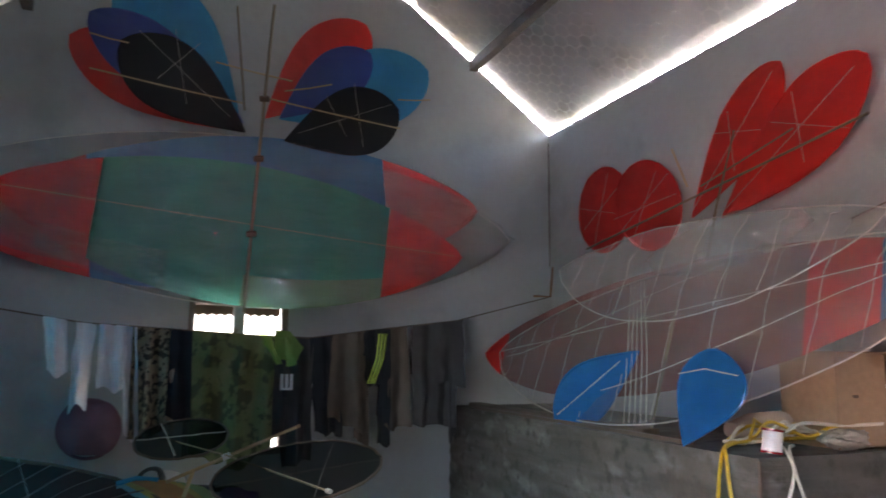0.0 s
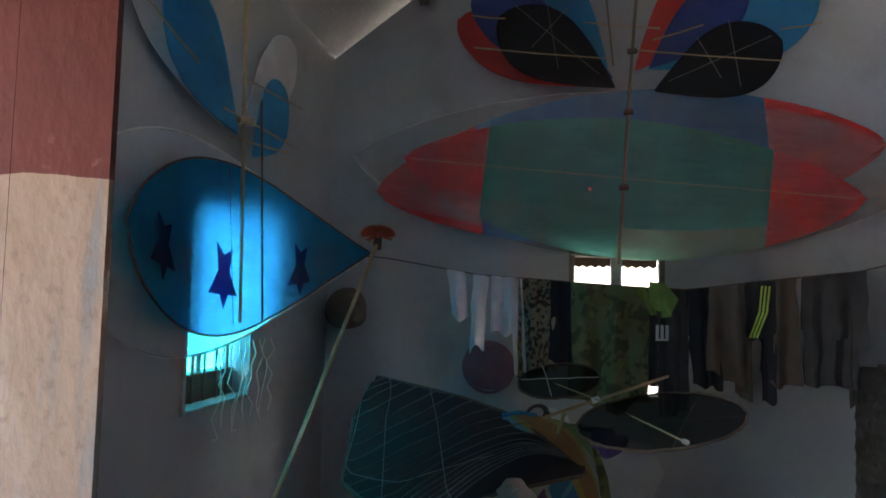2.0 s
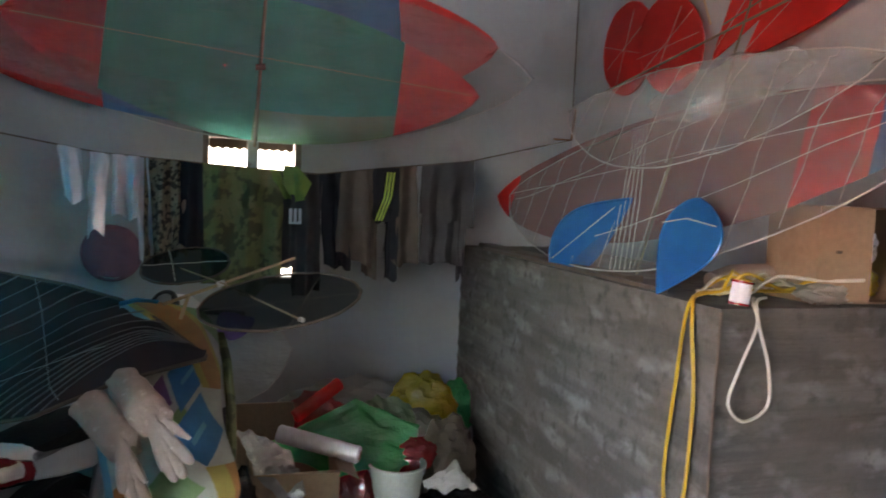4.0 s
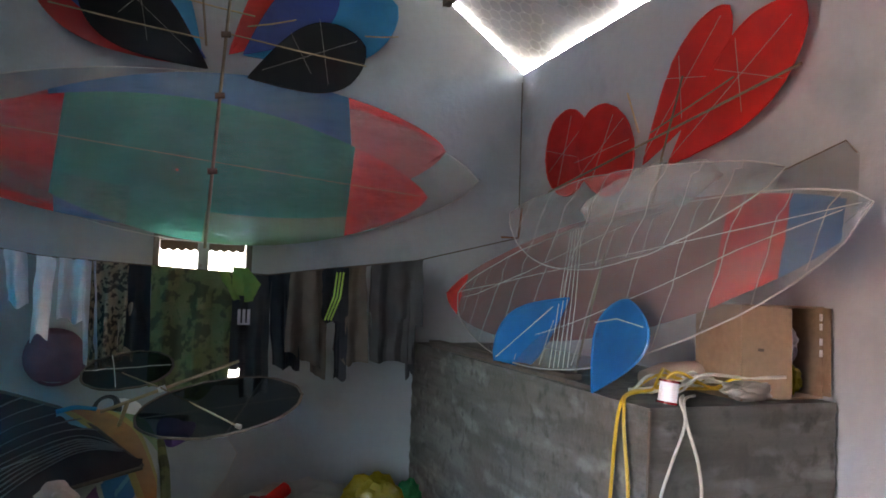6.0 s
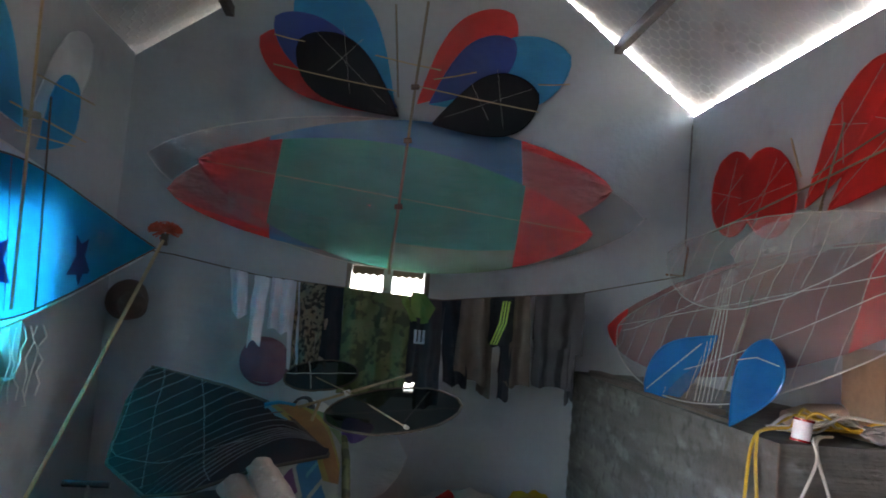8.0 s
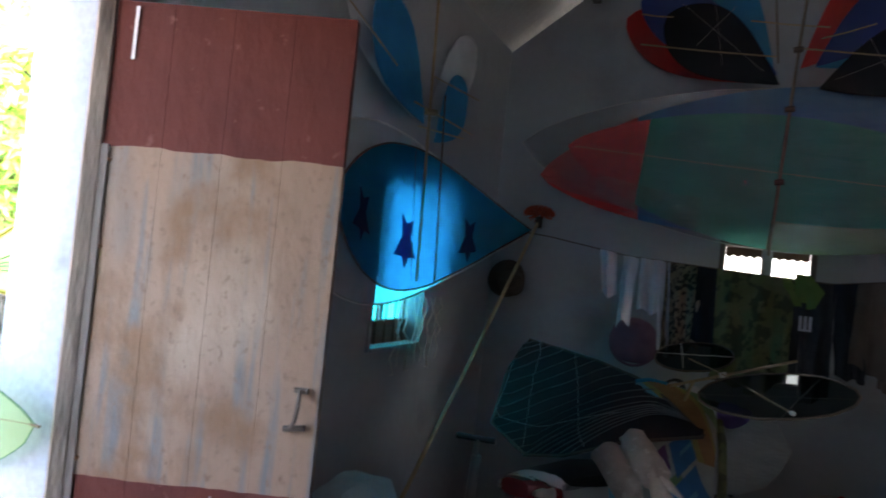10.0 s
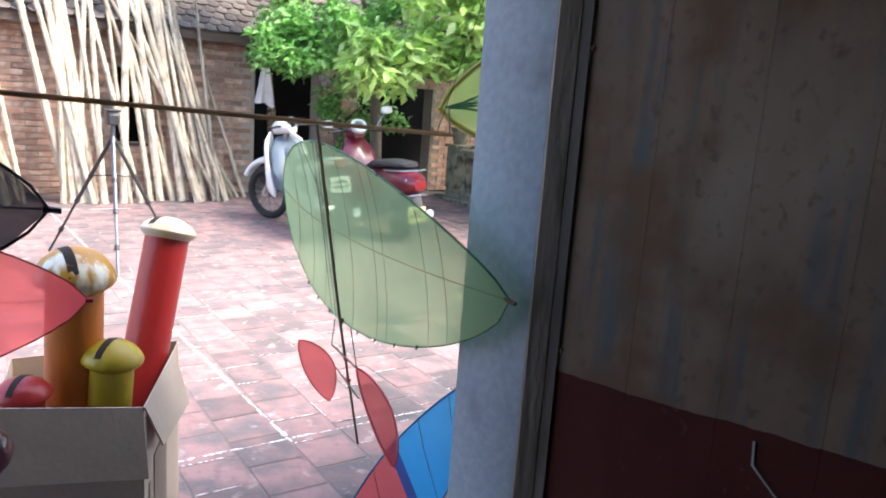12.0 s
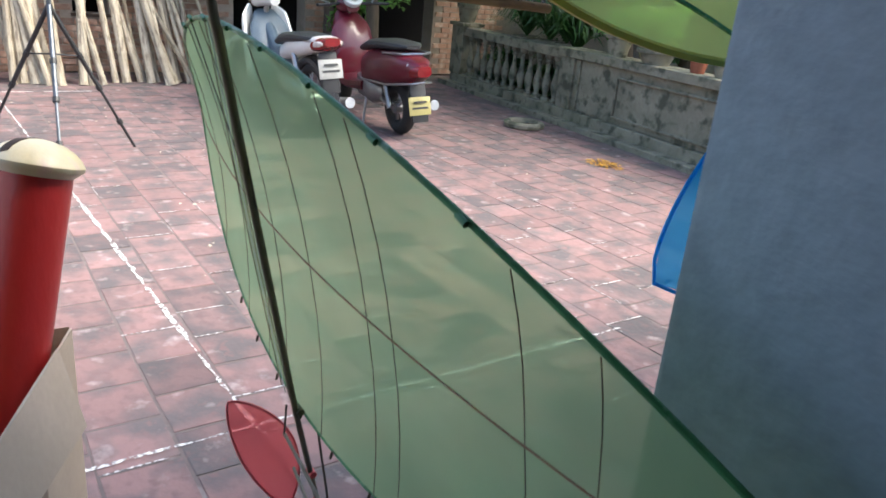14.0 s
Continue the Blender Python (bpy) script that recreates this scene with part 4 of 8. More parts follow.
def drape(x0, x1, bottom, seed, y=3.45, back=0.5, folds=2.5, depth=0.020, flare=-0.06, slant=0.0, top=None, uneven=0.05):
    """A cloth hung over the line: a front and a shorter back panel with folds that grow downwards."""
    bm = bmesh.new()
    nu, nv = 14, 18
    rows = []
    for i in range(nu + 1):
        u = i / nu
        col = []
        for j in range(nv + 1):
            v = j / nv
            front = v < 0.62
            s = (0.62 - v) / 0.62 if front else (v - 0.62) / 0.38 * back
            zt = (top if top is not None else line_z(x0 + (x1 - x0) * u) + 0.004)
            hem = bottom + uneven * noise.noise(Vector((u * 1.7, seed * 1.7, 0.3)))
            z = zt + (hem - zt) * s
            w = 1 + flare * s
            x = (x0 + x1) / 2 + (u - 0.5) * (x1 - x0) * w + slant * s
            f = depth * (0.35 + s) * math.sin(folds * 2 * math.pi * u + seed) + 0.012 * noise.noise(Vector((u * 4, s * 5, seed)))
            yy = y + (-(0.008 + 0.012 * s) + f if front else 0.010 + 0.01 * s + f * 0.6)
            x += 0.008 * noise.noise(Vector((u * 2, s * 4, seed + 9)))
            col.append(bm.verts.new((x, yy, z)))
        rows.append(col)
    for i in range(nu):
        for j in range(nv):
            bm.faces.new((rows[i][j], rows[i + 1][j], rows[i + 1][j + 1], rows[i][j + 1]))
    return bm


def cloth(name, base, second=None, third=None, big=10, rng=(0.55, 0.62)):
    return surface(name, base, second, third, 0.95, big=big, fine=220, bump=0.2, dist=0.002, third_range=rng, fine_amount=0.3, spec=0.1)


C_WHITE = cloth("white_cotton", (0.70, 0.67, 0.70), (0.60, 0.575, 0.60))
C_LEOPARD = cloth("leopard_print", (0.28, 0.22, 0.145), (0.23, 0.175, 0.12), (0.05, 0.04, 0.03), 20, (0.49, 0.55))
C_BLACK = cloth("black_cotton", (0.030, 0.031, 0.037), (0.022, 0.023, 0.028))
C_CAMO = cloth("camouflage_cotton", (0.155, 0.175, 0.075), (0.215, 0.215, 0.11), (0.085, 0.095, 0.05), 8, (0.5, 0.56))
C_LIME = cloth("lime_cotton", (0.22, 0.32, 0.09), (0.17, 0.26, 0.07))
C_GREY = cloth("dark_grey_cotton", (0.070, 0.066, 0.068), (0.054, 0.050, 0.052))
C_BROWN = cloth("brown_cotton", (0.13, 0.105, 0.085), (0.10, 0.08, 0.065))
C_SKIN = cloth("beige_cotton", (0.40, 0.30, 0.24), (0.34, 0.25, 0.20))
C_STRIPE = cloth("lime_stripe", (0.55, 0.75, 0.16), (0.45, 0.62, 0.12))
GRP = "clothes on the line"
shirt = thing("shirt", (0.0, 3.45, 1.15), "white cotton shirt hung by its hem on the line", "shirt", GRP)
part("sleeve", drape(-0.235, -0.16, 1.37, 1, slant=0.02, folds=1.2), C_WHITE, shirt)
part("sleeve", drape(-0.125, -0.06, 1.24, 2, slant=-0.01, folds=1.0), C_WHITE, shirt)
part("body", drape(-0.045, 0.055, 1.31, 3, folds=1.6), C_WHITE, shirt)
part("panel", drape(0.03, 0.085, 1.14, 4, folds=1.0, slant=0.03), C_WHITE, shirt)
leo = thing("blouse", (0.12, 3.45, 1.14), "leopard print blouse on the line", "blouse", GRP)
part("body", drape(0.07, 0.205, 1.15, 5, folds=2), C_LEOPARD, leo)
part("lining", drape(0.175, 0.235, 1.17, 6, y=3.47, folds=1), C_SKIN, leo, "beige lining")
vest = thing("vest", (0.22, 3.45, 1.2), "black vest on the line", "vest", GRP)
part("body", drape(0.19, 0.285, 1.20, 7, y=3.455, folds=1.4, flare=0.2), C_BLACK, vest)
camo = thing("trousers", (0.44, 3.45, 1.1), "green camouflage trousers folded over the line", "trousers", GRP)
part("seat", drape(0.285, 0.575, 1.33, 8, folds=2.2, y=3.445, uneven=0.12, depth=0.030), C_CAMO, camo)
part("leg", drape(0.29, 0.47, 1.05, 9, folds=1.3, back=0.95, flare=-0.10, slant=-0.005, uneven=0.10), C_CAMO, camo)
part("leg", drape(0.425, 0.605, 1.03, 10, folds=1.3, back=0.95, flare=-0.08, slant=0.0, uneven=0.08, y=3.455), C_CAMO, camo)
tee = thing("t_shirt", (0.62, 3.45, 1.4), "lime green T-shirt end on the line", "T-shirt", GRP)
part("body", drape(0.54, 0.66, 1.42, 11, y=3.44, folds=1, slant=0.045, flare=-0.35, uneven=0.05), C_LIME, tee)
part("sleeve", prism(bmesh.new(), [(0.60, 3.425, 1.545), (0.66, 3.42, 1.54), (0.715, 3.42, 1.475), (0.69, 3.425, 1.42), (0.60, 3.43, 1.43)], (0, 0.004, 0)), C_LIME, tee)
tro = thing("trousers", (0.66, 3.45, 1.1), "dark grey sports trousers with a white mark", "trousers", GRP)
part("leg", drape(0.575, 0.67, 1.115, 12, folds=1.3, y=3.46, back=0.9), C_GREY, tro)
part("leg", drape(0.645, 0.76, 1.02, 13, folds=1.5, y=3.455, back=0.95), C_GREY, tro)
for dx, dz, w, h in ((0, 0, 0.05, 0.008), (0, 0.055, 0.012, 0.055), (0.019, 0.055, 0.012, 0.055), (0.038, 0.055, 0.012, 0.055)):
    part("mark", boxed((0.625 + dx, 3.408, 1.315 + dz - h), (0.625 + dx + w, 3.411, 1.315 + dz)), C_WHITE, tro, "white printed mark")
bt = thing("trousers", (0.80, 3.45, 1.1), "black trousers on the line", "trousers", GRP)
part("leg", drape(0.745, 0.83, 1.13, 14, folds=1.2, slant=0.03), C_BLACK, bt)
part("leg", drape(0.79, 0.86, 1.12, 15, folds=1.2, y=3.465, slant=0.03), C_BLACK, bt)
bw = thing("trousers", (0.94, 3.45, 1.15), "brown trousers folded over the line", "trousers", GRP)
part("leg", drape(0.84, 0.95, 1.15, 16, folds=1.4, slant=0.0, flare=0.45, uneven=0.09), C_BROWN, bw)
part("leg", drape(0.93, 1.0, 1.10, 17, folds=1.0, y=3.47), C_BROWN, bw, "pale inner side")
jk = thing("jacket", (1.02, 3.45, 1.1), "black jacket with lime stripes on its sleeve", "jacket", GRP)
part("body", drape(0.975, 1.06, 1.33, 18, y=3.435, folds=0.8, slant=-0.01), C_BLACK, jk)
part("cuff", drape(1.03, 1.085, 1.085, 19, y=3.44, folds=0.6), C_BLACK, jk)
for k in range(3):
    part("stripe", rod([(1.058 - k * 0.014, 3.405, 1.535), (1.046 - k * 0.014, 3.40, 1.43), (1.008 - k * 0.013, 3.40, 1.33)], 0.0042, 5), C_STRIPE, jk, "lime reflective stripe")
bg = thing("trousers", (1.13, 3.45, 1.15), "worn brown trousers on the line", "trousers", GRP)
part("leg", drape(1.065, 1.165, 1.17, 20, folds=1.5, flare=0.5, slant=-0.01, uneven=0.10), C_BROWN, bg)
sw = thing("sweater", (1.30, 3.45, 1.1), "dark grey sweater with one sleeve hanging down", "sweater", GRP)
part("body", drape(1.19, 1.40, 1.17, 21, folds=2.4, slant=-0.01, uneven=0.14, flare=-0.15), C_GREY, sw)
part("panel", drape(1.28, 1.42, 1.33, 22, y=3.435, folds=1.2), C_GREY, sw)
part("sleeve", drape(1.35, 1.405, 1.085, 23, y=3.46, folds=0.7), C_GREY, sw)
hat = thing("sun_hat", (-0.07, 3.62, 1.05), "purple quilted sun hat hung on the wall", "hat")
PURPLE = cloth("purple_cotton", (0.215, 0.112, 0.150), (0.165, 0.088, 0.122))
bm = bmesh.new()
lathe(bm, (-0.07, 3.655, 1.155), (-0.06, 3.60, 1.157), [(0, 0.105), (0.2, 0.118), (0.55, 0.11), (0.8, 0.085), (0.95, 0.05), (1.0, 0.01)], 28)
for v in bm.verts:
    v.co.y += 0.016 * noise.noise(v.co * 17)
    v.co.z = max(v.co.z, 1.062) + 0.022 * noise.noise(v.co * 9)
part("crown", bm, PURPLE, hat)
bm = rod([(-0.07 + 0.112 * math.cos(a), 3.645, 1.155 + 0.112 * math.sin(a)) for a in [k * math.pi / 14 for k in range(28)]], 0.007, 5, closed=True)
part("brim", bm, PURPLE, hat)

# ---- the room's motorcycle and what lies on it ----
RUBBER = surface("black_rubber", (0.02, 0.02, 0.021), (0.03, 0.028, 0.026), None, 0.85, big=8, fine=90)
STEEL = surface("dull_steel", (0.42, 0.42, 0.43), (0.33, 0.33, 0.34), (0.2, 0.17, 0.14), 0.4, 0.9, big=6, fine=60)
BLACK_PLASTIC = surface("black_plastic", (0.025, 0.025, 0.027), None, None, 0.5, big=5, fine=80)
GREY_BLUE = surface("blue_grey_plastic", (0.10, 0.135, 0.165), (0.07, 0.095, 0.12), None, 0.4, big=6, fine=60, bump=0.05)
WHITE_PAINT = surface("white_enamel", (0.66, 0.66, 0.64), (0.58, 0.58, 0.56), None, 0.3, big=4, fine=60, bump=0.05, coat=0.4, fine_amount=0.1)
RED_PAINT = surface("dark_red_enamel", (0.105, 0.006, 0.016), (0.08, 0.005, 0.012), None, 0.3, big=4, fine=60, bump=0.05, coat=0.3, fine_amount=0.1)
RED_LENS = surface("red_lens", (0.20, 0.009, 0.012), (0.15, 0.007, 0.010), None, 0.15, big=20, fine=90, bump=0.1, coat=0.5)
CLEAR_LENS = surface("clear_lens", (0.55, 0.50, 0.47), (0.40, 0.34, 0.32), None, 0.15, big=25, fine=90, bump=0.1, coat=0.5)
PLATE = surface("pale_plate", (0.68, 0.68, 0.64), (0.6, 0.6, 0.56), None, 0.5, big=10, fine=60, bump=0.05)
PLATE_WORN = surface("worn_white_plate", (0.36, 0.36, 0.34), (0.29, 0.29, 0.27), None, 0.6, big=20, fine=80, bump=0.1)
PLATE_YELLOW = surface("yellowed_plate", (0.38, 0.33, 0.13), (0.31, 0.27, 0.10), None, 0.5, big=10, fine=60, bump=0.05)


def loft(bm, sections, sides=14, power=2.6):
    """A body through oval sections: (centre, half width across y, half height), along x."""
    rings = []
    for c, w, h in sections:
        ring = []
        for k in range(sides):
            a = 2 * math.pi * k / sides
            ca, sa = math.cos(a), math.sin(a)
            ring.append(bm.verts.new((c[0], c[1] + w * math.copysign(abs(ca) ** (2 / power), ca), c[2] + h * math.copysign(abs(sa) ** (2 / power), sa))))
        rings.append(ring)
    for q, r in zip(rings, rings[1:]):
        for k in range(sides):
            bm.faces.new((q[k], r[k], r[(k + 1) % sides], q[(k + 1) % sides]))
    bm.faces.new(rings[0])
    bm.faces.new(rings[-1][::-1])
    return bm


def ring_points(c, r, n=28, a0=0.0, a1=2 * math.pi):
    return [(c[0] + r * math.cos(a0 + (a1 - a0) * k / n), c[1], c[2] + r * math.sin(a0 + (a1 - a0) * k / n)) for k in range(n + (0 if a1 - a0 > 6.28 else 1))]


def motorcycle(name, at, heading, label, paint, scooter=False, plate=None, bars=True, mirrors=True, tuck=0.0, front=None, steer=0.0, size=1.0):
    """A motorcycle or scooter with its rear axle over `at`, facing heading (degrees from +x)."""
    M = Matrix.Translation(at) @ Matrix.Rotation(radians(heading), 4, "Z") @ Matrix.Rotation(radians(-4), 4, "X") @ Matrix.Scale(size, 4)
    top = thing(name, at, label, name, "vehicles")
    R, W = (0.22, 0.055) if scooter else (0.275, 0.038)
    base = 1.26 if scooter else 1.22

    pivot = Matrix.Translation((base - 0.22, 0, 0)) @ Matrix.Rotation(radians(steer), 4, "Z") @ Matrix.Translation((0.22 - base, 0, 0))

    def add(n, bm, mt, parent=top, lab="", turned=False):
        bm.transform(M @ pivot if turned else M)
        return part(n, bm, mt, parent, lab)

    for x in (0.0, base):
        c = (x, 0, R)
        wheel = add("wheel", tube(bmesh.new(), ring_points(c, R - 0.06), 0.012, 8, True), STEEL, turned=x > 0)
        add("tyre", tube(bmesh.new(), ring_points(c, R - W), W, 10, True), RUBBER, wheel, turned=x > 0)
        bm = bmesh.new()
        tube(bm, [(x, -0.06, R), (x, 0.06, R)], 0.045, 12)
        for k in range(5 if scooter else 18):
            a = 2 * math.pi * k / (5 if scooter else 18)
            tube(bm, [(x, 0.03 * (-1) ** k, R), (x + (R - 0.06) * math.cos(a), 0, R + (R - 0.06) * math.sin(a))], 0.014 if scooter else 0.002, 5)
        add("spokes", bm, STEEL, wheel, turned=x > 0)
        if not scooter:
            bm = bmesh.new()
            a0, a1 = (0.15 * math.pi, 0.95 * math.pi) if x else (0.25 * math.pi, 1.05 * math.pi)
            pts = ring_points(c, R + 0.03, 14, a0, a1)
            if x:
                pts = [(p[0], p[1], p[2] + 0.035) for p in pts]
            for sgn in (-1, 0, 1):
                tube(bm, [(p[0], sgn * 0.035, p[2] - abs(sgn) * 0.015) for p in pts], 0.026, 6)
            add("mudguard", bm, (front or paint) if x else BLACK_PLASTIC, turned=x > 0)
    bm = bmesh.new()
    for sy in (-0.07, 0.07):
        tube(bm, [(base, sy, R), (base - 0.20, sy * 0.8, 0.72)], 0.018, 8)
    tube(bm, [(base - 0.20, 0, 0.70), (base - 0.27, 0, 0.95)], 0.022, 8)
    add("fork", bm, STEEL, turned=True)
    add("engine", loft(bmesh.new(), [((0.18, 0.03, 0.30), 0.05, 0.06), ((0.30, 0.03, 0.30), 0.11, 0.10), ((0.58, 0.0, 0.32), 0.12, 0.10), ((0.72, 0, 0.34), 0.06, 0.06)], 12, 4), STEEL)
    bm = bmesh.new()
    tube(bm, [(0.6, -0.11, 0.26), (0.35, -0.13, 0.19), (0.15, -0.14, 0.20)], 0.018, 8)
    tube(bm, [(0.18, -0.14, 0.20), (-0.30, -0.15, 0.28)], 0.042, 12)
    add("exhaust", bm, STEEL)
    bm = bmesh.new()
    for sy in (-0.10, 0.10):
        tube(bm, [(0.0, sy, R), (0.16, sy, 0.60)], 0.022, 8)
        tube(bm, [(0.0, sy * 0.7, R), (0.42, sy * 0.7, 0.30)], 0.02, 6)
    tube(bm, [(0.4, 0.12, 0.25), (0.30, 0.20, 0.02)], 0.01, 6)
    add("suspension", bm, STEEL)
    if scooter:
        add("rear_body", loft(bmesh.new(), [((0.48, 0, 0.47), 0.13, 0.14), ((0.25, 0, 0.51), 0.18, 0.16), ((-0.05, 0, 0.54), 0.17, 0.14), ((-0.28, 0, 0.56), 0.12, 0.10), ((-0.38, 0, 0.57), 0.05, 0.05)], 16), paint)
        add("floorboard", loft(bmesh.new(), [((0.45, 0, 0.33), 0.15, 0.05), ((0.75, 0, 0.30), 0.17, 0.04), ((0.95, 0, 0.34), 0.16, 0.06)], 12, 4), paint)
        add("front_shield", loft(bmesh.new(), [((0.86, 0, 0.45), 0.19, 0.16), ((0.96, 0, 0.62), 0.20, 0.22), ((1.06, 0, 0.70), 0.14, 0.22), ((1.13, 0, 0.66), 0.06, 0.12)], 16), paint)
        add("front_mudguard", loft(bmesh.new(), [((1.02, 0, 0.44), 0.06, 0.03), ((1.2, 0, 0.48), 0.085, 0.05), ((1.42, 0, 0.42), 0.06, 0.05)], 12), paint)
        add("trim", tube(bmesh.new(), [(0.35, 0.19, 0.41), (-0.1, 0.18, 0.43), (-0.36, 0.08, 0.47), (-0.40, 0, 0.48), (-0.36, -0.08, 0.47), (-0.1, -0.18, 0.43), (0.35, -0.19, 0.41)], 0.008, 6), STEEL, top, "chrome trim strip")
        add("grab_rail", tube(bmesh.new(), [(0.05, 0.135, 0.655), (-0.26, 0.12, 0.68), (-0.38, 0, 0.69), (-0.26, -0.12, 0.68), (0.05, -0.135, 0.655)], 0.010, 8), STEEL, top, "pale grab rail")
        seat_z, hz = 0.675, 0.93
    else:
        add("rear_body", loft(bmesh.new(), [((0.52, 0, 0.56), 0.07, 0.06), ((0.30, 0, 0.62), 0.115, 0.075), ((0.0, 0, 0.675), 0.12, 0.07), ((-0.20, 0, 0.715), 0.105, 0.055), ((-0.30, 0, 0.735), 0.075, 0.035)], 16, 3), paint)
        add("leg_shield", loft(bmesh.new(), [((0.70, 0, 0.38), 0.16, 0.05), ((0.80, 0, 0.46), 0.20, 0.12), ((0.92, 0, 0.62), 0.17, 0.17), ((1.0, 0, 0.76), 0.10, 0.10)], 14, 4), GREY_BLUE)
        for sy in (-1, 1):
            add("shield_edge", loft(bmesh.new(), [((0.80, sy * 0.19, 0.32), 0.014, 0.04), ((0.90, sy * 0.21, 0.48), 0.022, 0.15), ((0.99, sy * 0.185, 0.66), 0.026, 0.17), ((1.06, sy * 0.11, 0.80), 0.03, 0.10)], 10), front or paint)
        add("spine", loft(bmesh.new(), [((0.45, 0, 0.52), 0.06, 0.06), ((0.7, 0, 0.52), 0.05, 0.07), ((0.95, 0, 0.72), 0.05, 0.08)], 12), GREY_BLUE)
        add("carrier", tube(bmesh.new(), [(0.08, 0.10, 0.70), (-0.18, 0.10, 0.73), (-0.24, 0, 0.735), (-0.18, -0.10, 0.73), (0.08, -0.10, 0.70)], 0.012, 8), STEEL)
        seat_z, hz = 0.69, 0.94
    add("seat", loft(bmesh.new(), [((0.60, 0, seat_z - 0.05), 0.08, 0.03), ((0.40, 0, seat_z), 0.125, 0.045), ((0.15, 0, seat_z + 0.03), 0.135, 0.045), ((-0.15, 0, seat_z + 0.045), 0.11, 0.035), ((-0.22, 0, seat_z + 0.045), 0.06, 0.015)], 14), BLACK_PLASTIC, top, "black vinyl seat")
    add("tail_light", loft(bmesh.new(), [((-0.20, 0, 0.70), 0.118, 0.045), ((-0.28, 0, 0.72), 0.100, 0.05), ((-0.335, 0, 0.735), 0.06, 0.03)] if not scooter else [((-0.30, 0, 0.55), 0.10, 0.06), ((-0.40, 0, 0.56), 0.06, 0.04)], 14, 3), RED_LENS, top, "red tail light lens")
    pdx, pdz = (0.10, -0.25) if scooter else (tuck, 0.0)
    for sy in (-0.085, 0.085):
        add("indicator", loft(bmesh.new(), [((-0.24, sy, 0.715 + pdz * 0.5), 0.028, 0.028), ((-0.30, sy * 0.95, 0.722 + pdz * 0.5), 0.022, 0.02), ((-0.32, sy * 0.9, 0.725 + pdz * 0.5), 0.008, 0.008)], 10), CLEAR_LENS, top, "clear indicator lens")
    plate_ob = add("number_plate", box(bmesh.new(), (-0.435 + pdx, -0.095, 0.47 + pdz), (-0.430 + pdx, 0.095, 0.61 + pdz), 0.002, Euler((0, radians(12), 0)).to_matrix()), plate or PLATE, top, "pale number plate")
    if bars:
        for zz, w in ((0.572, 0.055), (0.525, 0.07)):
            add("plate_bar", box(bmesh.new(), (-0.441 + pdx, -w, zz - 0.008 + pdz), (-0.4375 + pdx, w, zz + 0.008 + pdz), 0, Euler((0, radians(12), 0)).to_matrix()), BLACK_PLASTIC, plate_ob)
    else:
        for sy in (-0.05, 0.05):
            add("bolt", tube(bmesh.new(), [(-0.445, sy, 0.52), (-0.43, sy, 0.52)], 0.008, 8), BLACK_PLASTIC, plate_ob)
    add("rear_flap", box(bmesh.new(), (-0.42 + pdx, -0.07, 0.36 + pdz * 0.8), (-0.40 + pdx, 0.07, 0.66 + pdz * 0.8), 0.005, Euler((0, radians(14), 0)).to_matrix()), BLACK_PLASTIC)
    hx = base - 0.27
    add("headlight_cowl", loft(bmesh.new(), [((hx - 0.08, 0, hz), 0.06, 0.05), ((hx + 0.02, 0, hz + 0.02), 0.11, 0.075), ((hx + 0.10, 0, hz), 0.085, 0.07), ((hx + 0.14, 0, hz - 0.01), 0.05, 0.045)], 14), paint, turned=True)
    add("headlight", tube(bmesh.new(), [(hx + 0.10, 0, hz - 0.01), (hx + 0.148, 0, hz - 0.015)], 0.055, 16), CLEAR_LENS, turned=True)
    dial_r = 0.088 if scooter else 0.055
    dial = add("dial", lathe(bmesh.new(), (hx - 0.045, 0, hz + 0.045), (hx - 0.085, 0, hz + 0.085), [(0, 0.02), (0, dial_r * 0.9), (0.5, dial_r), (0.9, dial_r), (1.0, dial_r * 0.9), (0.93, dial_r * 0.82), (0.93, 0.001)], 22), WHITE_PAINT if scooter else BLACK_PLASTIC, top, "pale instrument dial" if scooter else "dark instrument dial", turned=True)
    add("dial_face", lathe(bmesh.new(), (hx - 0.080, 0, hz + 0.080), (hx - 0.084, 0, hz + 0.084), [(0, 0.001), (0, dial_r * 0.6), (1.0, dial_r * 0.58), (1.0, 0.001)], 18), STEEL, dial, turned=True)
    add("handlebar", tube(bmesh.new(), [(hx - 0.10, -0.34, hz + 0.02), (hx, -0.15, hz + 0.02), (hx, 0.15, hz + 0.02), (hx - 0.10, 0.34, hz + 0.02)], 0.013, 8), BLACK_PLASTIC, turned=True)
    for sy in (-1, 1) if mirrors else ():
        up = 0.0 if sy < 0 else 0.13
        mir = add("mirror", tube(bmesh.new(), [(hx - 0.04, sy * 0.20, hz + 0.03), (hx - 0.03, sy * 0.30, hz + 0.19 - up)], 0.008, 6), STEEL, turned=True)
        add("mirror_glass", loft(bmesh.new(), [((hx - 0.06, sy * 0.33, hz + 0.225 - up), 0.055, 0.030), ((hx - 0.04, sy * 0.33, hz + 0.225 - up), 0.066, 0.040), ((hx - 0.01, sy * 0.33, hz + 0.225 - up), 0.04, 0.025)], 12), WHITE_PAINT, mir, "pale oval mirror back", turned=True)
    return top


motorcycle("motorcycle", (-0.06, 2.50, FLOOR_Z), 69, "white motorcycle parked in the workshop under kites", WHITE_PAINT, bars=False, mirrors=False, front=BLACK_PLASTIC, size=0.9)

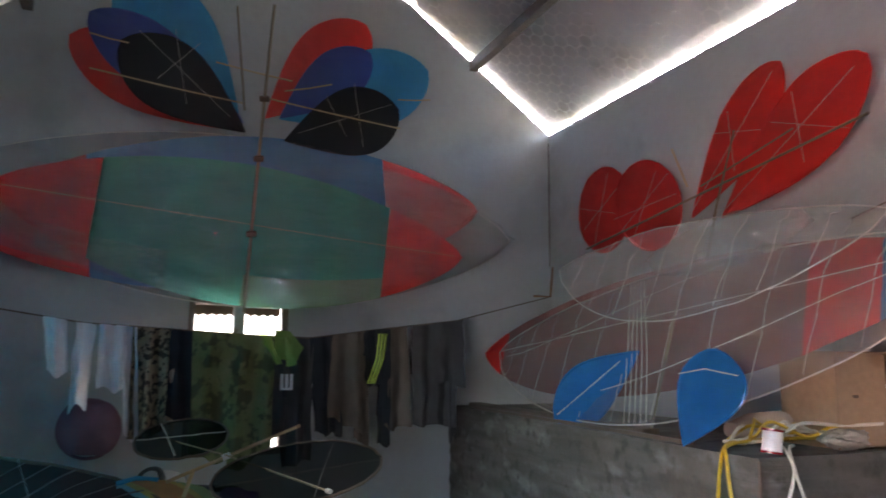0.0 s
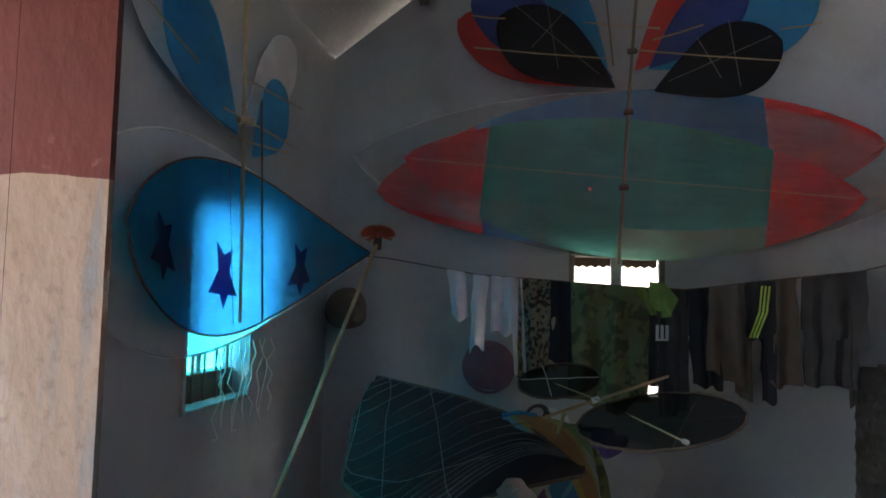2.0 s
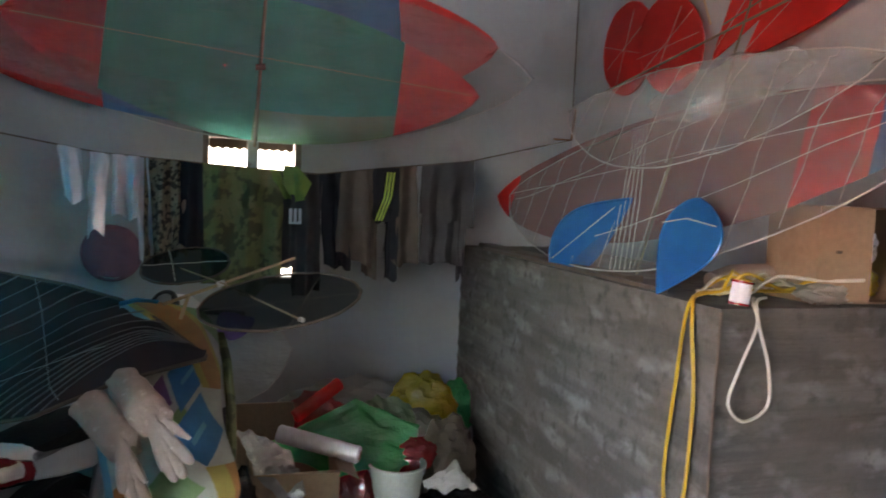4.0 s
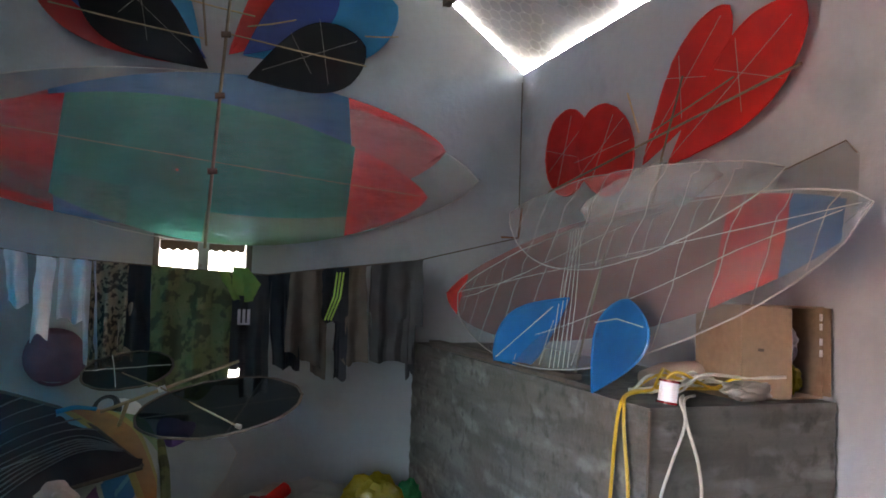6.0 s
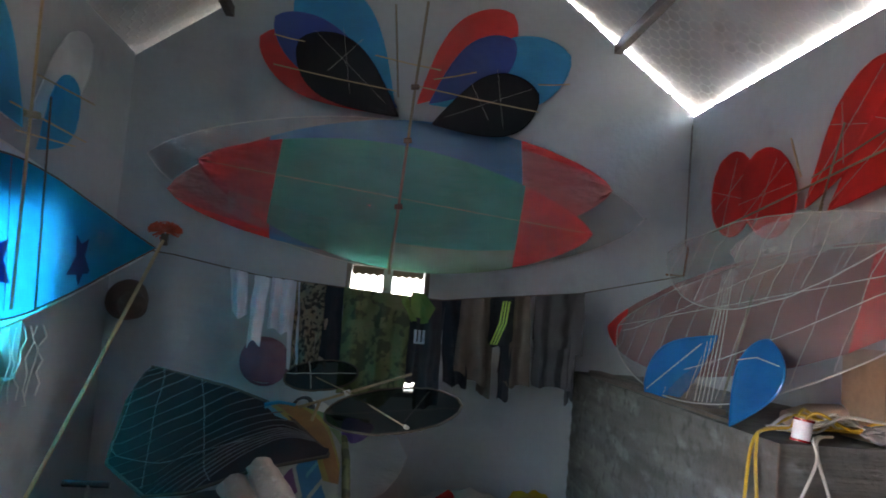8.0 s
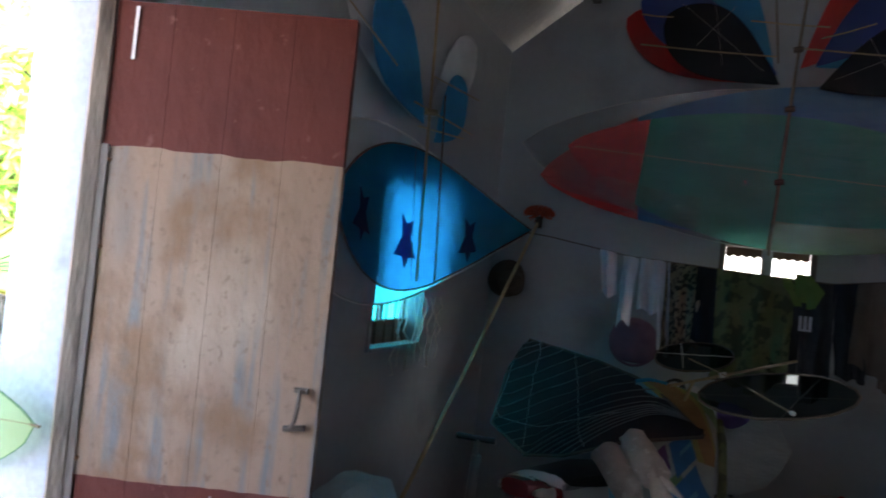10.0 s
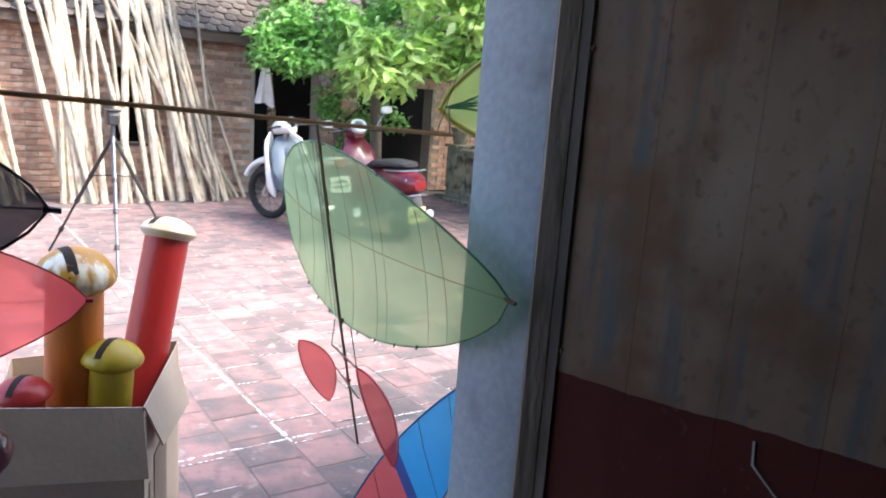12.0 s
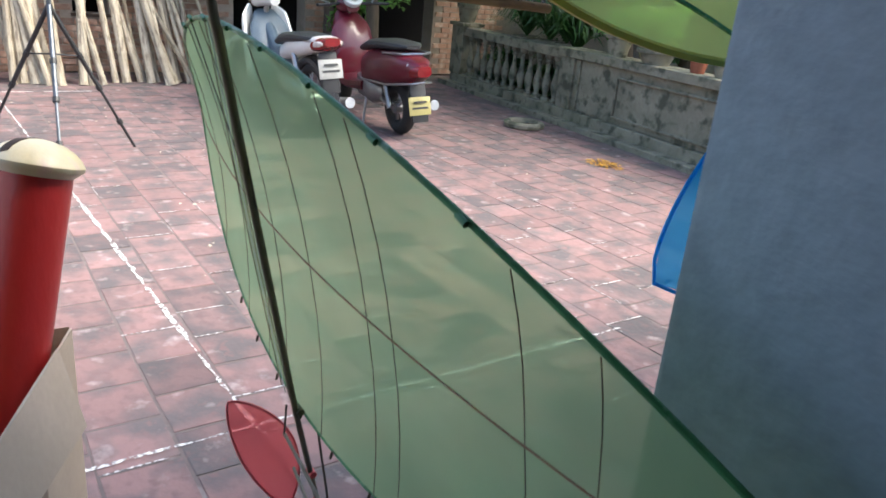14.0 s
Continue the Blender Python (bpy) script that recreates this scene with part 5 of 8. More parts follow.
# dark netted kite lying over the motorcycle
NET = film("dark_green_net_film", (0.046, 0.036, 0.036), 0.03, 0.002, 0.5, thin=0.1, tint=(0.34, 0.34, 0.35))
STRING_TEAL = surface("pale_grey_string", (0.26, 0.26, 0.265), None, None, 0.8, bump=0)


def patch_sheet(top_edge, low_edge, nu=24, nv=12, sag=0.0, seed=0, ripple=0.01):
    """A sheet ruled between two edges (lists of points), with a sag and ripples."""
    def along_edge(e, u):
        f = u * (len(e) - 1)
        i = min(int(f), len(e) - 2)
        return Vector(e[i]).lerp(Vector(e[i + 1]), f - i)

    def at(u, v):
        p = along_edge(top_edge, u).lerp(along_edge(low_edge, u), v)
        p.z += -sag * 4 * v * (1 - v) + ripple * noise.noise(Vector((u * 5, v * 4, seed)))
        return p
    bm = bmesh.new()
    g = [[bm.verts.new(at(i / nu, j / nv)) for j in range(nv + 1)] for i in range(nu + 1)]
    for i in range(nu):
        for j in range(nv):
            bm.faces.new((g[i][j], g[i + 1][j], g[i + 1][j + 1], g[i][j + 1]))
    bmesh.ops.remove_doubles(bm, verts=bm.verts, dist=1e-5)
    return bm, at


net = thing("kite", (-0.1, 2.6, 0.85), "dark netted film kite lying over the motorcycle", "kite", "kites on the motorcycle")
net_top = [(-0.462, 3.19, 1.142), (-0.28, 3.05, 1.13), (-0.10, 2.92, 1.115), (0.069, 2.76, 1.092), (0.19, 2.62, 1.050), (0.325, 2.42, 0.985)]
net_low = [(-0.509, 3.05, 1.015), (-0.464, 2.75, 0.836), (-0.243, 2.45, 0.812), (-0.083, 2.32, 0.865), (0.10, 2.36, 0.935), (0.325, 2.42, 0.980)]
bm, net_at = patch_sheet(net_top, net_low, sag=-0.02, ripple=0.008)
sheet = part("film", bm, NET, net)
NET_STRIPE = surface("grey_net_stripe", (0.15, 0.135, 0.135), (0.11, 0.10, 0.10), None, 0.8, big=20, fine=90, bump=0)


def net_run(p, q, r, mt, lift):
    return part("cord", rod([net_at(p[0] + (q[0] - p[0]) * j / 14, p[1] + (q[1] - p[1]) * j / 14) + Vector((0, -0.66, 1)) * lift for j in range(15)], r, 4), mt, net)


for k in range(3):
    net_run((0.0, 0.30 + 0.27 * k), (0.05 + 0.045 * k, 0.0), 0.0022, NET_STRIPE, 0.004)
for k in range(15):
    b = 0.02 + 0.043 * k
    e = 0.17 + 2.0 * b
    net_run((b, 0.99), (min(0.93, e), 0.01 + 0.9 * max(0.0, b - 0.36)), 0.0030 if k % 3 == 0 else 0.0022, NET_STRIPE, 0.004)
for p, q in (((0.06, 0.0), (0.38, 0.98)), ((0.27, 0.0), (0.66, 0.97)), ((0.0, 0.75), (0.16, 0.98)), ((0.14, 0.99), (0.70, 0.55))):
    net_run(p, q, 0.0013, STRING_TEAL, 0.007)
part("rim", rod(net_top + net_low[::-1], 0.006, 6, closed=True), STRING_DARK, net)

# black oval kite wings on a stick, over the netted kite
dk = thing("kite_wings", (0.35, 2.62, 1.08), "pair of black oval film kite wings on a bamboo stick", "kite", "kites on the motorcycle")
DW1 = Blade((0.30, 2.42, 1.115), (0.735, 2.36, 1.175), (-0.22, 0.95, 0.19), 0.19, 0.19, oval_width, ripple=0.004)
DW2 = Blade((0.39, 2.95, 1.192), (0.105, 2.97, 1.170), (-0.22, 0.95, 0.19), 0.19, 0.19, oval_width, ripple=0.004)
DARK_FILM = film("charcoal_film", (0.013, 0.016, 0.017), 0.12, 0.02, 0.5)
for bl in (DW1, DW2):
    kite_piece("wing", bl, DARK_FILM, dk, "", STRING_DARK, nu=22)
    part("rib", rod(bl.line((0.03, 0), (0.97, 0), 8, -0.006), 0.002, 4), STRING, dk)
    part("rib", rod(bl.line((0.55, -0.95), (0.75, 0.95), 8, -0.006), 0.002, 4), STRING, dk)
part("stick", rod([(0.20, 2.61, 1.10), (0.59, 2.776, 1.225)], 0.0055), BAMBOO, dk)
part("stick", rod([(0.165, 3.08, 1.178), (0.36, 2.66, 1.158), (0.551, 2.175, 1.127)], 0.0025), BAMBOO, dk)
part("stick", rod([(0.27, 2.64, 1.125), (0.20, 2.62, 0.90)], 0.006), BAMBOO, dk)
part("tip", rod([(0.548, 2.18, 1.128), (0.555, 2.168, 1.1265)], 0.0065), STRING, dk)
part("knot", rod([(0.35, 2.67, 1.150), (0.372, 2.672, 1.158)], 0.010), STRING, dk)

# patchwork mat and gloves over the motorcycle seat
VINYL = [surface("vinyl_" + n, c, None, None, 0.5, big=14, fine=60, bump=0.1, fine_amount=0.2) for n, c in (
    ("cyan", (0.10, 0.30, 0.38)), ("white", (0.36, 0.38, 0.33)), ("blue", (0.03, 0.16, 0.31)), ("orange", (0.31, 0.14, 0.04)), ("green", (0.16, 0.27, 0.11)), ("violet", (0.13, 0.05, 0.14)), ("yellow", (0.32, 0.26, 0.06)))]


def mat_colour(u, v):
    """The mat's print: pale ground, a blue border, orange and yellow bands, blue, violet and green patches."""
    if v > 0.90 + 0.04 * math.sin(u * 9) or (u < 0.09 and v > 0.36):
        return 0
    d = u - (0.28 + 2.3 * v)
    if v < 0.30 and -0.20 < d < 0.20:
        return 3 if -0.12 < d < 0.13 else 6
    w = 0.86 + 0.10 * math.sin((v - 0.45) * 5)
    if 0.55 < v < 0.88 and u > w - 0.16:
        return 3 if u > w - 0.02 else 6
    p, q = (u * 0.9 + v * 1.6), (v * 1.6 - u * 0.9)
    for cu, cv, r, c in ((0.62, 0.27, 0.15, 2), (0.42, 0.34, 0.11, 5), (0.76, 0.43, 0.19, 2), (0.66, 0.86, 0.14, 2), (0.46, 0.89, 0.13, 5), (0.50, 0.64, 0.20, 4), (0.30, 0.74, 0.14, 4), (0.17, 0.66, 0.12, 3), (0.62, 0.40, 0.10, 4)):
        a, b = cu * 0.9 + cv * 1.6, cv * 1.6 - cu * 0.9
        if max(abs(p - a), abs(q - b)) < r:
            return 0 if c == 2 and max(abs(p - a) * 4, abs(q - b)) < r * 0.5 else c
    if v < 0.10:
        return 0 if u < 0.5 else 4
    return 1


playmat = thing("play_mat", (0.25, 2.35, 0.6), "colourful patchwork vinyl mat draped over the motorcycle", "mat")
mat_rows = [[(0.071, 2.72, 1.083), (0.16, 2.71, 1.094), (0.305, 2.70, 1.065), (0.357, 2.69, 0.995)],
            [(0.085, 2.52, 0.975), (0.19, 2.50, 0.990), (0.30, 2.50, 0.985), (0.362, 2.52, 0.945)],
            [(0.068, 2.31, 0.835), (0.17, 2.28, 0.84), (0.28, 2.28, 0.84), (0.372, 2.32, 0.835)],
            [(0.098, 2.21, 0.732), (0.20, 2.17, 0.735), (0.31, 2.17, 0.735), (0.408, 2.21, 0.733)],
            [(0.125, 2.18, 0.660), (0.22, 2.15, 0.655), (0.32, 2.15, 0.655), (0.408, 2.19, 0.670)],
            [(0.205, 2.17, 0.590), (0.25, 2.15, 0.580), (0.30, 2.15, 0.582), (0.345, 2.17, 0.600)]]


def bent(pts, f):
    """A smooth run through the points, f from 0 to 1."""
    f *= len(pts) - 1
    i = min(int(f), len(pts) - 2)
    t = f - i
    p0, p1, p2, p3 = pts[max(0, i - 1)], pts[i], pts[i + 1], pts[min(len(pts) - 1, i + 2)]
    return 0.5 * ((2 * p1) + (p2 - p0) * t + (2 * p0 - 5 * p1 + 4 * p2 - p3) * t * t + (3 * p1 - p0 - 3 * p2 + p3) * t ** 3)


bm = bmesh.new()
rows_v = [[Vector(p) for p in row] for row in mat_rows]
mg = []
for i in range(193):
    line = [bent(row, i / 192) for row in rows_v]
    mg.append([bm.verts.new(bent(line, j / 240) + Vector((0, 0.012, 0)) * noise.noise(Vector((i / 36, j / 44, 3)))) for j in range(241)])
for i in range(192):
    for j in range(240):
        bm.faces.new((mg[i][j], mg[i + 1][j], mg[i + 1][j + 1], mg[i][j + 1]))
bm.faces.ensure_lookup_table()
for k, f in enumerate(bm.faces):
    f.material_index = mat_colour((k // 240 + 0.5) / 192, (k % 240 + 0.5) / 240)
part("sheet", bm, VINYL, playmat)
part("edge", rod([(0.362, 2.69, 0.99), (0.380, 2.56, 0.945), (0.392, 2.42, 0.85), (0.395, 2.36, 0.75), (0.385, 2.34, 0.66)], 0.014, 8), C_CAMO, playmat, "dark green rolled edge")
part("edge", rod([(0.071, 2.72, 1.085), (0.12, 2.715, 1.098), (0.18, 2.705, 1.092)], 0.007, 8), FILM_LIGHT_BLUE, playmat, "pale blue edge")
C_GLOVE = surface("dirty_cotton_knit", (0.42, 0.345, 0.295), (0.33, 0.27, 0.23), (0.50, 0.42, 0.36), 0.95, big=16, fine=60, bump=0.5, dist=0.004, spec=0.1, fine_amount=0.25)


def glove(cuff, palm, tips, thumb, label):
    g = thing("work_glove", cuff, label, "glove", "pair of gloves")
    bm = bmesh.new()
    c, p = Vector(cuff), Vector(palm)
    lathe(bm, c, p, [(0, 0.036), (0.03, 0.043), (0.2, 0.041), (0.5, 0.043), (0.8, 0.046), (1.0, 0.042), (1.15, 0.024)], 18)
    for v in bm.verts:
        v.co += Vector((0.012 * noise.noise(v.co * 38), 0.3 * (c.lerp(p, 0.5).y - v.co.y) + 0.008 * noise.noise(v.co * 28 + Vector((3, 0, 0))), 0.006 * noise.noise(v.co * 33)))
    part("palm", bm, C_GLOVE, g)
    for k, t in enumerate(tips):
        t = Vector(t)
        off = (t - p) * 0.1
        part("finger", lathe(bmesh.new(), p + off, t, [(-0.30, 0.013), (0.0, 0.0175), (0.3, 0.0155), (0.5, 0.0165), (0.85, 0.0140), (0.96, 0.009), (1.0, 0.003)], 10), C_GLOVE, g)
    part("thumb", lathe(bmesh.new(), c.lerp(p, 0.7), thumb, [(0, 0.014), (0.6, 0.014), (1.0, 0.005)], 10), C_GLOVE, g)
    return g


glove((0.060, 2.24, 0.925), (0.150, 2.12, 0.840), ((0.158, 2.08, 0.752), (0.182, 2.07, 0.715), (0.204, 2.07, 0.684), (0.226, 2.07, 0.682)), (0.205, 2.08, 0.775), "dirty beige cotton work glove over the mat")
glove((0.135, 2.27, 0.968), (0.215, 2.12, 0.895), ((0.248, 2.08, 0.795), (0.268, 2.07, 0.775), (0.288, 2.07, 0.782), (0.304, 2.08, 0.812)), (0.296, 2.09, 0.868), "worn beige cotton work glove lying on its pair")

# hexagonal clear kite end and other kites behind
fx = thing("kite", (0.45, 3.12, 0.66), "pale clear film kite end leaning by the mat", "kite", "kites on the motorcycle")
FROST = film("frosted_film", (0.46, 0.50, 0.50), 0.16, 0.05, 0.3, thin=0.3, crease=0.6)
part("film", prism(bmesh.new(), [(0.30, 3.12, 0.98), (0.563, 3.10, 0.953), (0.621, 3.10, 0.856), (0.585, 3.09, 0.77), (0.537, 3.09, 0.707), (0.45, 3.08, 0.665), (0.30, 3.06, 0.64)], (0, 0.002, 0)), FROST, fx, "frosted clear film")
part("rim", rod([(0.563, 3.098, 0.953), (0.622, 3.098, 0.856), (0.585, 3.088, 0.77), (0.537, 3.088, 0.707), (0.45, 3.078, 0.665)], 0.002, 5), STRING_GREY, fx)
part("mast", rod([(0.30, 3.09, 0.86), (0.33, 3.12, 0.11)], 0.006), BAMBOO, fx)
sack_p = thing("plastic_bag", (0.40, 2.95, 0.95), "violet plastic bag tied to the kite stick", "bag")
bm = bmesh.new()
bmesh.ops.create_icosphere(bm, subdivisions=3, radius=0.05, matrix=Matrix.Translation((0.40, 2.72, 1.02)) @ Matrix.Diagonal((1.2, 0.8, 0.8, 1)))
for v in bm.verts:
    v.co += Vector((1, 1, 1)) * 0.02 * noise.noise(v.co * 22)
part("bag", bm, film("violet_film", (0.22, 0.14, 0.42), 0.1, 0.12), sack_p)

# duster on a long stick, in the far corner
du = thing("duster", (-0.72, 2.62, FLOOR_Z), "orange duster on a long bamboo stick against the wall", "duster")
tip, foot = Vector((-0.566, 3.53, 1.70)), Vector((-0.77, 2.45, 0.36))
part("stick", rod([foot, foot.lerp(tip, 0.5) + Vector((0, 0, -0.01)), tip], 0.0085, 8), BAMBOO, du)
ORANGE = surface("orange_bristle", (0.55, 0.085, 0.03), (0.42, 0.06, 0.02), None, 0.8, big=30, fine=120)
bm = bmesh.new()
random.seed(8)
for k in range(220):
    d = Vector((random.gauss(0, 1), random.gauss(0, 1), random.gauss(0.5, 0.6))).normalized()
    p = Vector((-0.566, 3.53, 1.735))
    tube(bm, [p, p + Vector((d.x * 0.078, d.y * 0.078, d.z * 0.045))], 0.0028, 3)
part("head", bm, ORANGE, du, "orange bristle head")
part("neck", rod([(-0.567, 3.53, 1.665), (-0.566, 3.53, 1.72)], 0.018, 8), STRING_DARK, du)
bk = thing("straw_hat", (-0.66, 3.5, 1.30), "brown straw hat hanging in the corner", "hat")
bm = lathe(bmesh.new(), (-0.73, 3.61, 1.40), (-0.64, 3.50, 1.36), [(0, 0.10), (0.25, 0.09), (0.4, 0.065), (0.8, 0.055), (1.0, 0.02)], 24)
part("hat", bm, surface("brown_straw", (0.12, 0.08, 0.055), (0.08, 0.055, 0.04), None, 0.9, big=12, fine=90, bump=0.6), bk)

# cement sack and pump by the motorcycle
BAGW = surface("pale_blue_woven_sack", (0.35, 0.46, 0.47), (0.28, 0.38, 0.40), None, 0.8, big=6, fine=160, bump=0.4)
sk = thing("cement_sack", (-0.66, 2.1, FLOOR_Z), "pale blue woven cement sack standing by the wall", "sack")
bm = loft(bmesh.new(), [((-0.83, 2.10, 0.385), 0.14, 0.25), ((-0.77, 2.10, 0.415), 0.22, 0.30), ((-0.66, 2.10, 0.415), 0.23, 0.30), ((-0.58, 2.10, 0.385), 0.16, 0.25)], 20, 4)
bmesh.ops.subdivide_edges(bm, edges=bm.edges[:], cuts=2, use_grid_fill=True)
for v in bm.verts:
    v.co += Vector((noise.noise(v.co * 7), noise.noise(v.co * 7 + Vector((5, 0, 0))), noise.noise(v.co * 7 + Vector((0, 9, 0))))) * 0.02
part("sack", bm, BAGW, sk)
part("mark", lathe(bmesh.new(), (-0.585, 2.08, 0.50), (-0.572, 2.08, 0.50), [(0, 0.04), (1, 0.04)], 20), RED_LENS, sk, "round red printed mark")
part("mark", lathe(bmesh.new(), (-0.574, 2.08, 0.50), (-0.569, 2.08, 0.50), [(0, 0.028), (1, 0.028)], 20), BAGW, sk)
pump = thing("hand_pump", (-0.50, 2.62, FLOOR_Z), "steel bicycle pump standing by the wall", "pump")
part("barrel", rod([(-0.515, 2.62, FLOOR_Z), (-0.465, 2.60, 0.74)], 0.018, 12), STEEL, pump)
part("handle", rod([(-0.55, 2.60, 0.80), (-0.40, 2.61, 0.80)], 0.012, 8), BLACK_PLASTIC, pump)
part("shaft", rod([(-0.467, 2.60, 0.70), (-0.465, 2.60, 0.80)], 0.007, 8), STEEL, pump)

# ---- heap of wrappings on the floor ----
CARD = surface("brown_cardboard", (0.28, 0.19, 0.12), (0.24, 0.16, 0.10), (0.19, 0.12, 0.075), 0.85, big=4, fine=70, bump=0.15)


def crumple(c, size, seed, amp=0.30, freq=9.0):
    """A crumpled bag: a lump pushed in and out by ridged noise, flat at its base."""
    bm = bmesh.new()
    bmesh.ops.create_icosphere(bm, subdivisions=4, radius=1.0)
    for v in bm.verts:
        d = v.co.copy()
        n1 = abs(noise.noise(d * 1.6 + Vector((seed, 0, 0))))
        n2 = abs(noise.noise(d * 4.0 + Vector((0, seed, 0))))
        r = 1 + amp * (1.2 * n1 + 0.8 * n2 - 0.4)
        v.co = Vector((c[0] + d.x * r * size[0], c[1] + d.y * r * size[1], max(FLOOR_Z, c[2] + d.z * r * size[2])))
    return bm


def bag(name, c, size, mt, label, seed, cat="bag", amp=0.3):
    return single(name, crumple(c, size, seed, amp), mt, label, cat, "wrappings on the floor")


F_GREEN = film("green_bag_film", (0.03, 0.42, 0.13), 0.10, 0.16, 0.15, crease=0.8)
F_YELLOW = film("yellow_bag_film", (0.48, 0.36, 0.02), 0.08, 0.14, 0.15, crease=0.8)
F_REDB = film("red_bag_film", (0.40, 0.03, 0.03), 0.08, 0.14, 0.15, crease=0.8)
F_BLACKB = film("black_bag_film", (0.012, 0.012, 0.016), 0.02, 0.12, 0.2, crease=0.8)
F_MILKY = film("milky_bag_film", (0.60, 0.58, 0.55), 0.35, 0.12, 0.15, crease=0.9)
bag("plastic_bag", (0.90, 3.22, 0.36), (0.26, 0.14, 0.10), F_MILKY, "clear wrapping bag under the green film", 1)
bm, _ = patch_sheet([(0.55, 3.04, 0.53), (0.72, 3.14, 0.575), (0.88, 3.18, 0.63), (0.99, 3.18, 0.585), (1.135, 3.13, 0.53)], [(0.60, 2.97, 0.475), (0.75, 2.96, 0.42), (0.90, 2.98, 0.41), (1.02, 3.0, 0.40), (1.08, 3.03, 0.42)], 30, 14, sag=-0.015, seed=21, ripple=0.035)
single("film_sheet", bm, F_GREEN, "bright green film sheet crumpled over the heap", "film", "wrappings on the floor", smooth=False)
bm, _ = patch_sheet([(0.94, 3.30, 0.58), (1.03, 3.34, 0.60), (1.14, 3.30, 0.56)], [(0.98, 3.18, 0.52), (1.06, 3.16, 0.49), (1.15, 3.18, 0.47)], 14, 8, sag=-0.01, seed=25, ripple=0.03)
single("film_sheet", bm, FILM_PALE, "pale green film sheet on the heap", "film", "wrappings on the floor", smooth=False)
bm, _ = patch_sheet([(0.415, 2.88, 0.625), (0.47, 2.90, 0.61), (0.54, 2.92, 0.575), (0.60, 2.90, 0.53)], [(0.475, 2.745, 0.515), (0.54, 2.735, 0.45), (0.60, 2.730, 0.37), (0.645, 2.740, 0.44)], 26, 22, sag=-0.02, seed=33, ripple=0.03)
single("film_sheet", bm, film("silvery_wrap", (0.70, 0.68, 0.64), 0.12, 0.55, 0.16, thin=0.2, crease=1.8), "shiny crinkled clear wrap hanging over the carton", "film", "wrappings on the floor")
bag("plastic_bag", (1.06, 3.38, 0.45), (0.14, 0.12, 0.10), F_GREEN, "small green plastic bag in the heap", 2)
bag("plastic_bag", (1.24, 3.50, 0.48), (0.16, 0.12, 0.16), F_YELLOW, "crumpled yellow plastic bag by the wall", 3)
bag("plastic_bag", (1.44, 3.58, 0.46), (0.09, 0.09, 0.12), F_GREEN, "green bag squeezed into the corner", 4)
bag("plastic_bag", (1.10, 3.10, 0.42), (0.09, 0.08, 0.07), F_REDB, "knotted red plastic bag", 5)
bag("plastic_bag", (0.76, 3.46, 0.48), (0.14, 0.10, 0.11), F_REDB, "dark red bag by the wall", 6)
bag("plastic_bag", (0.92, 3.55, 0.48), (0.30, 0.12, 0.14), F_MILKY, "milky clear wrapping film in a heap", 7)
bag("plastic_bag", (1.15, 3.35, 0.40), (0.18, 0.14, 0.12), F_MILKY, "clear crumpled wrapping bag", 8)
bag("sack", (1.27, 3.18, 0.36), (0.12, 0.12, 0.17), surface("dark_kraft_paper", (0.092, 0.066, 0.044), (0.07, 0.05, 0.034), None, 0.85, big=6, fine=60), "brown paper sack by the tank", 9, "sack")
bm, _ = patch_sheet([(1.11, 2.98, 0.36), (1.18, 3.0, 0.375), (1.25, 3.02, 0.425), (1.275, 3.0, 0.375)], [(1.125, 2.95, 0.335), (1.20, 2.94, 0.325), (1.26, 2.94, 0.335), (1.33, 2.95, 0.33)], 16, 10, seed=29, ripple=0.035)
single("paper_scrap", bm, surface("dirty_paper", (0.42, 0.40, 0.36), (0.34, 0.32, 0.29), None, 0.9, big=8, fine=60), "torn white scrap of paper on the bags", "paper", "wrappings on the floor", smooth=False)
bag("plastic_bag", (1.25, 3.0, 0.22), (0.16, 0.12, 0.09), F_BLACKB, "black plastic bag under the scrap", 10)
bag("plastic_bag", (1.24, 2.86, 0.20), (0.17, 0.13, 0.10), F_BLACKB, "black plastic bag on the floor", 11)
bag("plastic_bag", (0.98, 2.86, 0.18), (0.12, 0.10, 0.07), film("blue_bag_film", (0.03, 0.12, 0.35), 0.08, 0.14), "blue plastic bag under the bucket", 12)
bag("plastic_bag", (0.40, 2.66, 0.36), (0.10, 0.12, 0.22), F_BLACKB, "black bag behind the mat", 13)
ct = thing("carton", (0.6, 2.88, FLOOR_Z), "open brown cardboard carton on the floor", "carton", "cartons")
for lo, hi in (((0.46, 2.78, FLOOR_Z), (0.76, 2.785, 0.50)), ((0.46, 3.02, FLOOR_Z), (0.76, 3.025, 0.50)), ((0.46, 2.785, FLOOR_Z), (0.465, 3.02, 0.50)), ((0.755, 2.785, FLOOR_Z), (0.76, 3.02, 0.50)), ((0.465, 2.785, FLOOR_Z), (0.755, 3.02, 0.13))):
    part("side", boxed(lo, hi), CARD, ct)
part("flap", prism(bmesh.new(), [(0.46, 2.78, 0.50), (0.76, 2.78, 0.50), (0.75, 2.70, 0.52), (0.47, 2.70, 0.53)], (0, 0, 0.004)), CARD, ct)
part("flap", prism(bmesh.new(), [(0.76, 2.785, 0.50), (0.76, 3.02, 0.50), (0.83, 3.01, 0.47), (0.83, 2.80, 0.46)], (0, 0, 0.004)), CARD, ct)
single("cardboard_sheet", boxed((0.42, 3.30, FLOOR_Z), (0.66, 3.36, 0.58), 0.004, Euler((radians(-14), 0, 0)).to_matrix()), CARD, "brown cardboard sheet leaning behind the carton", "cardboard", "cartons")
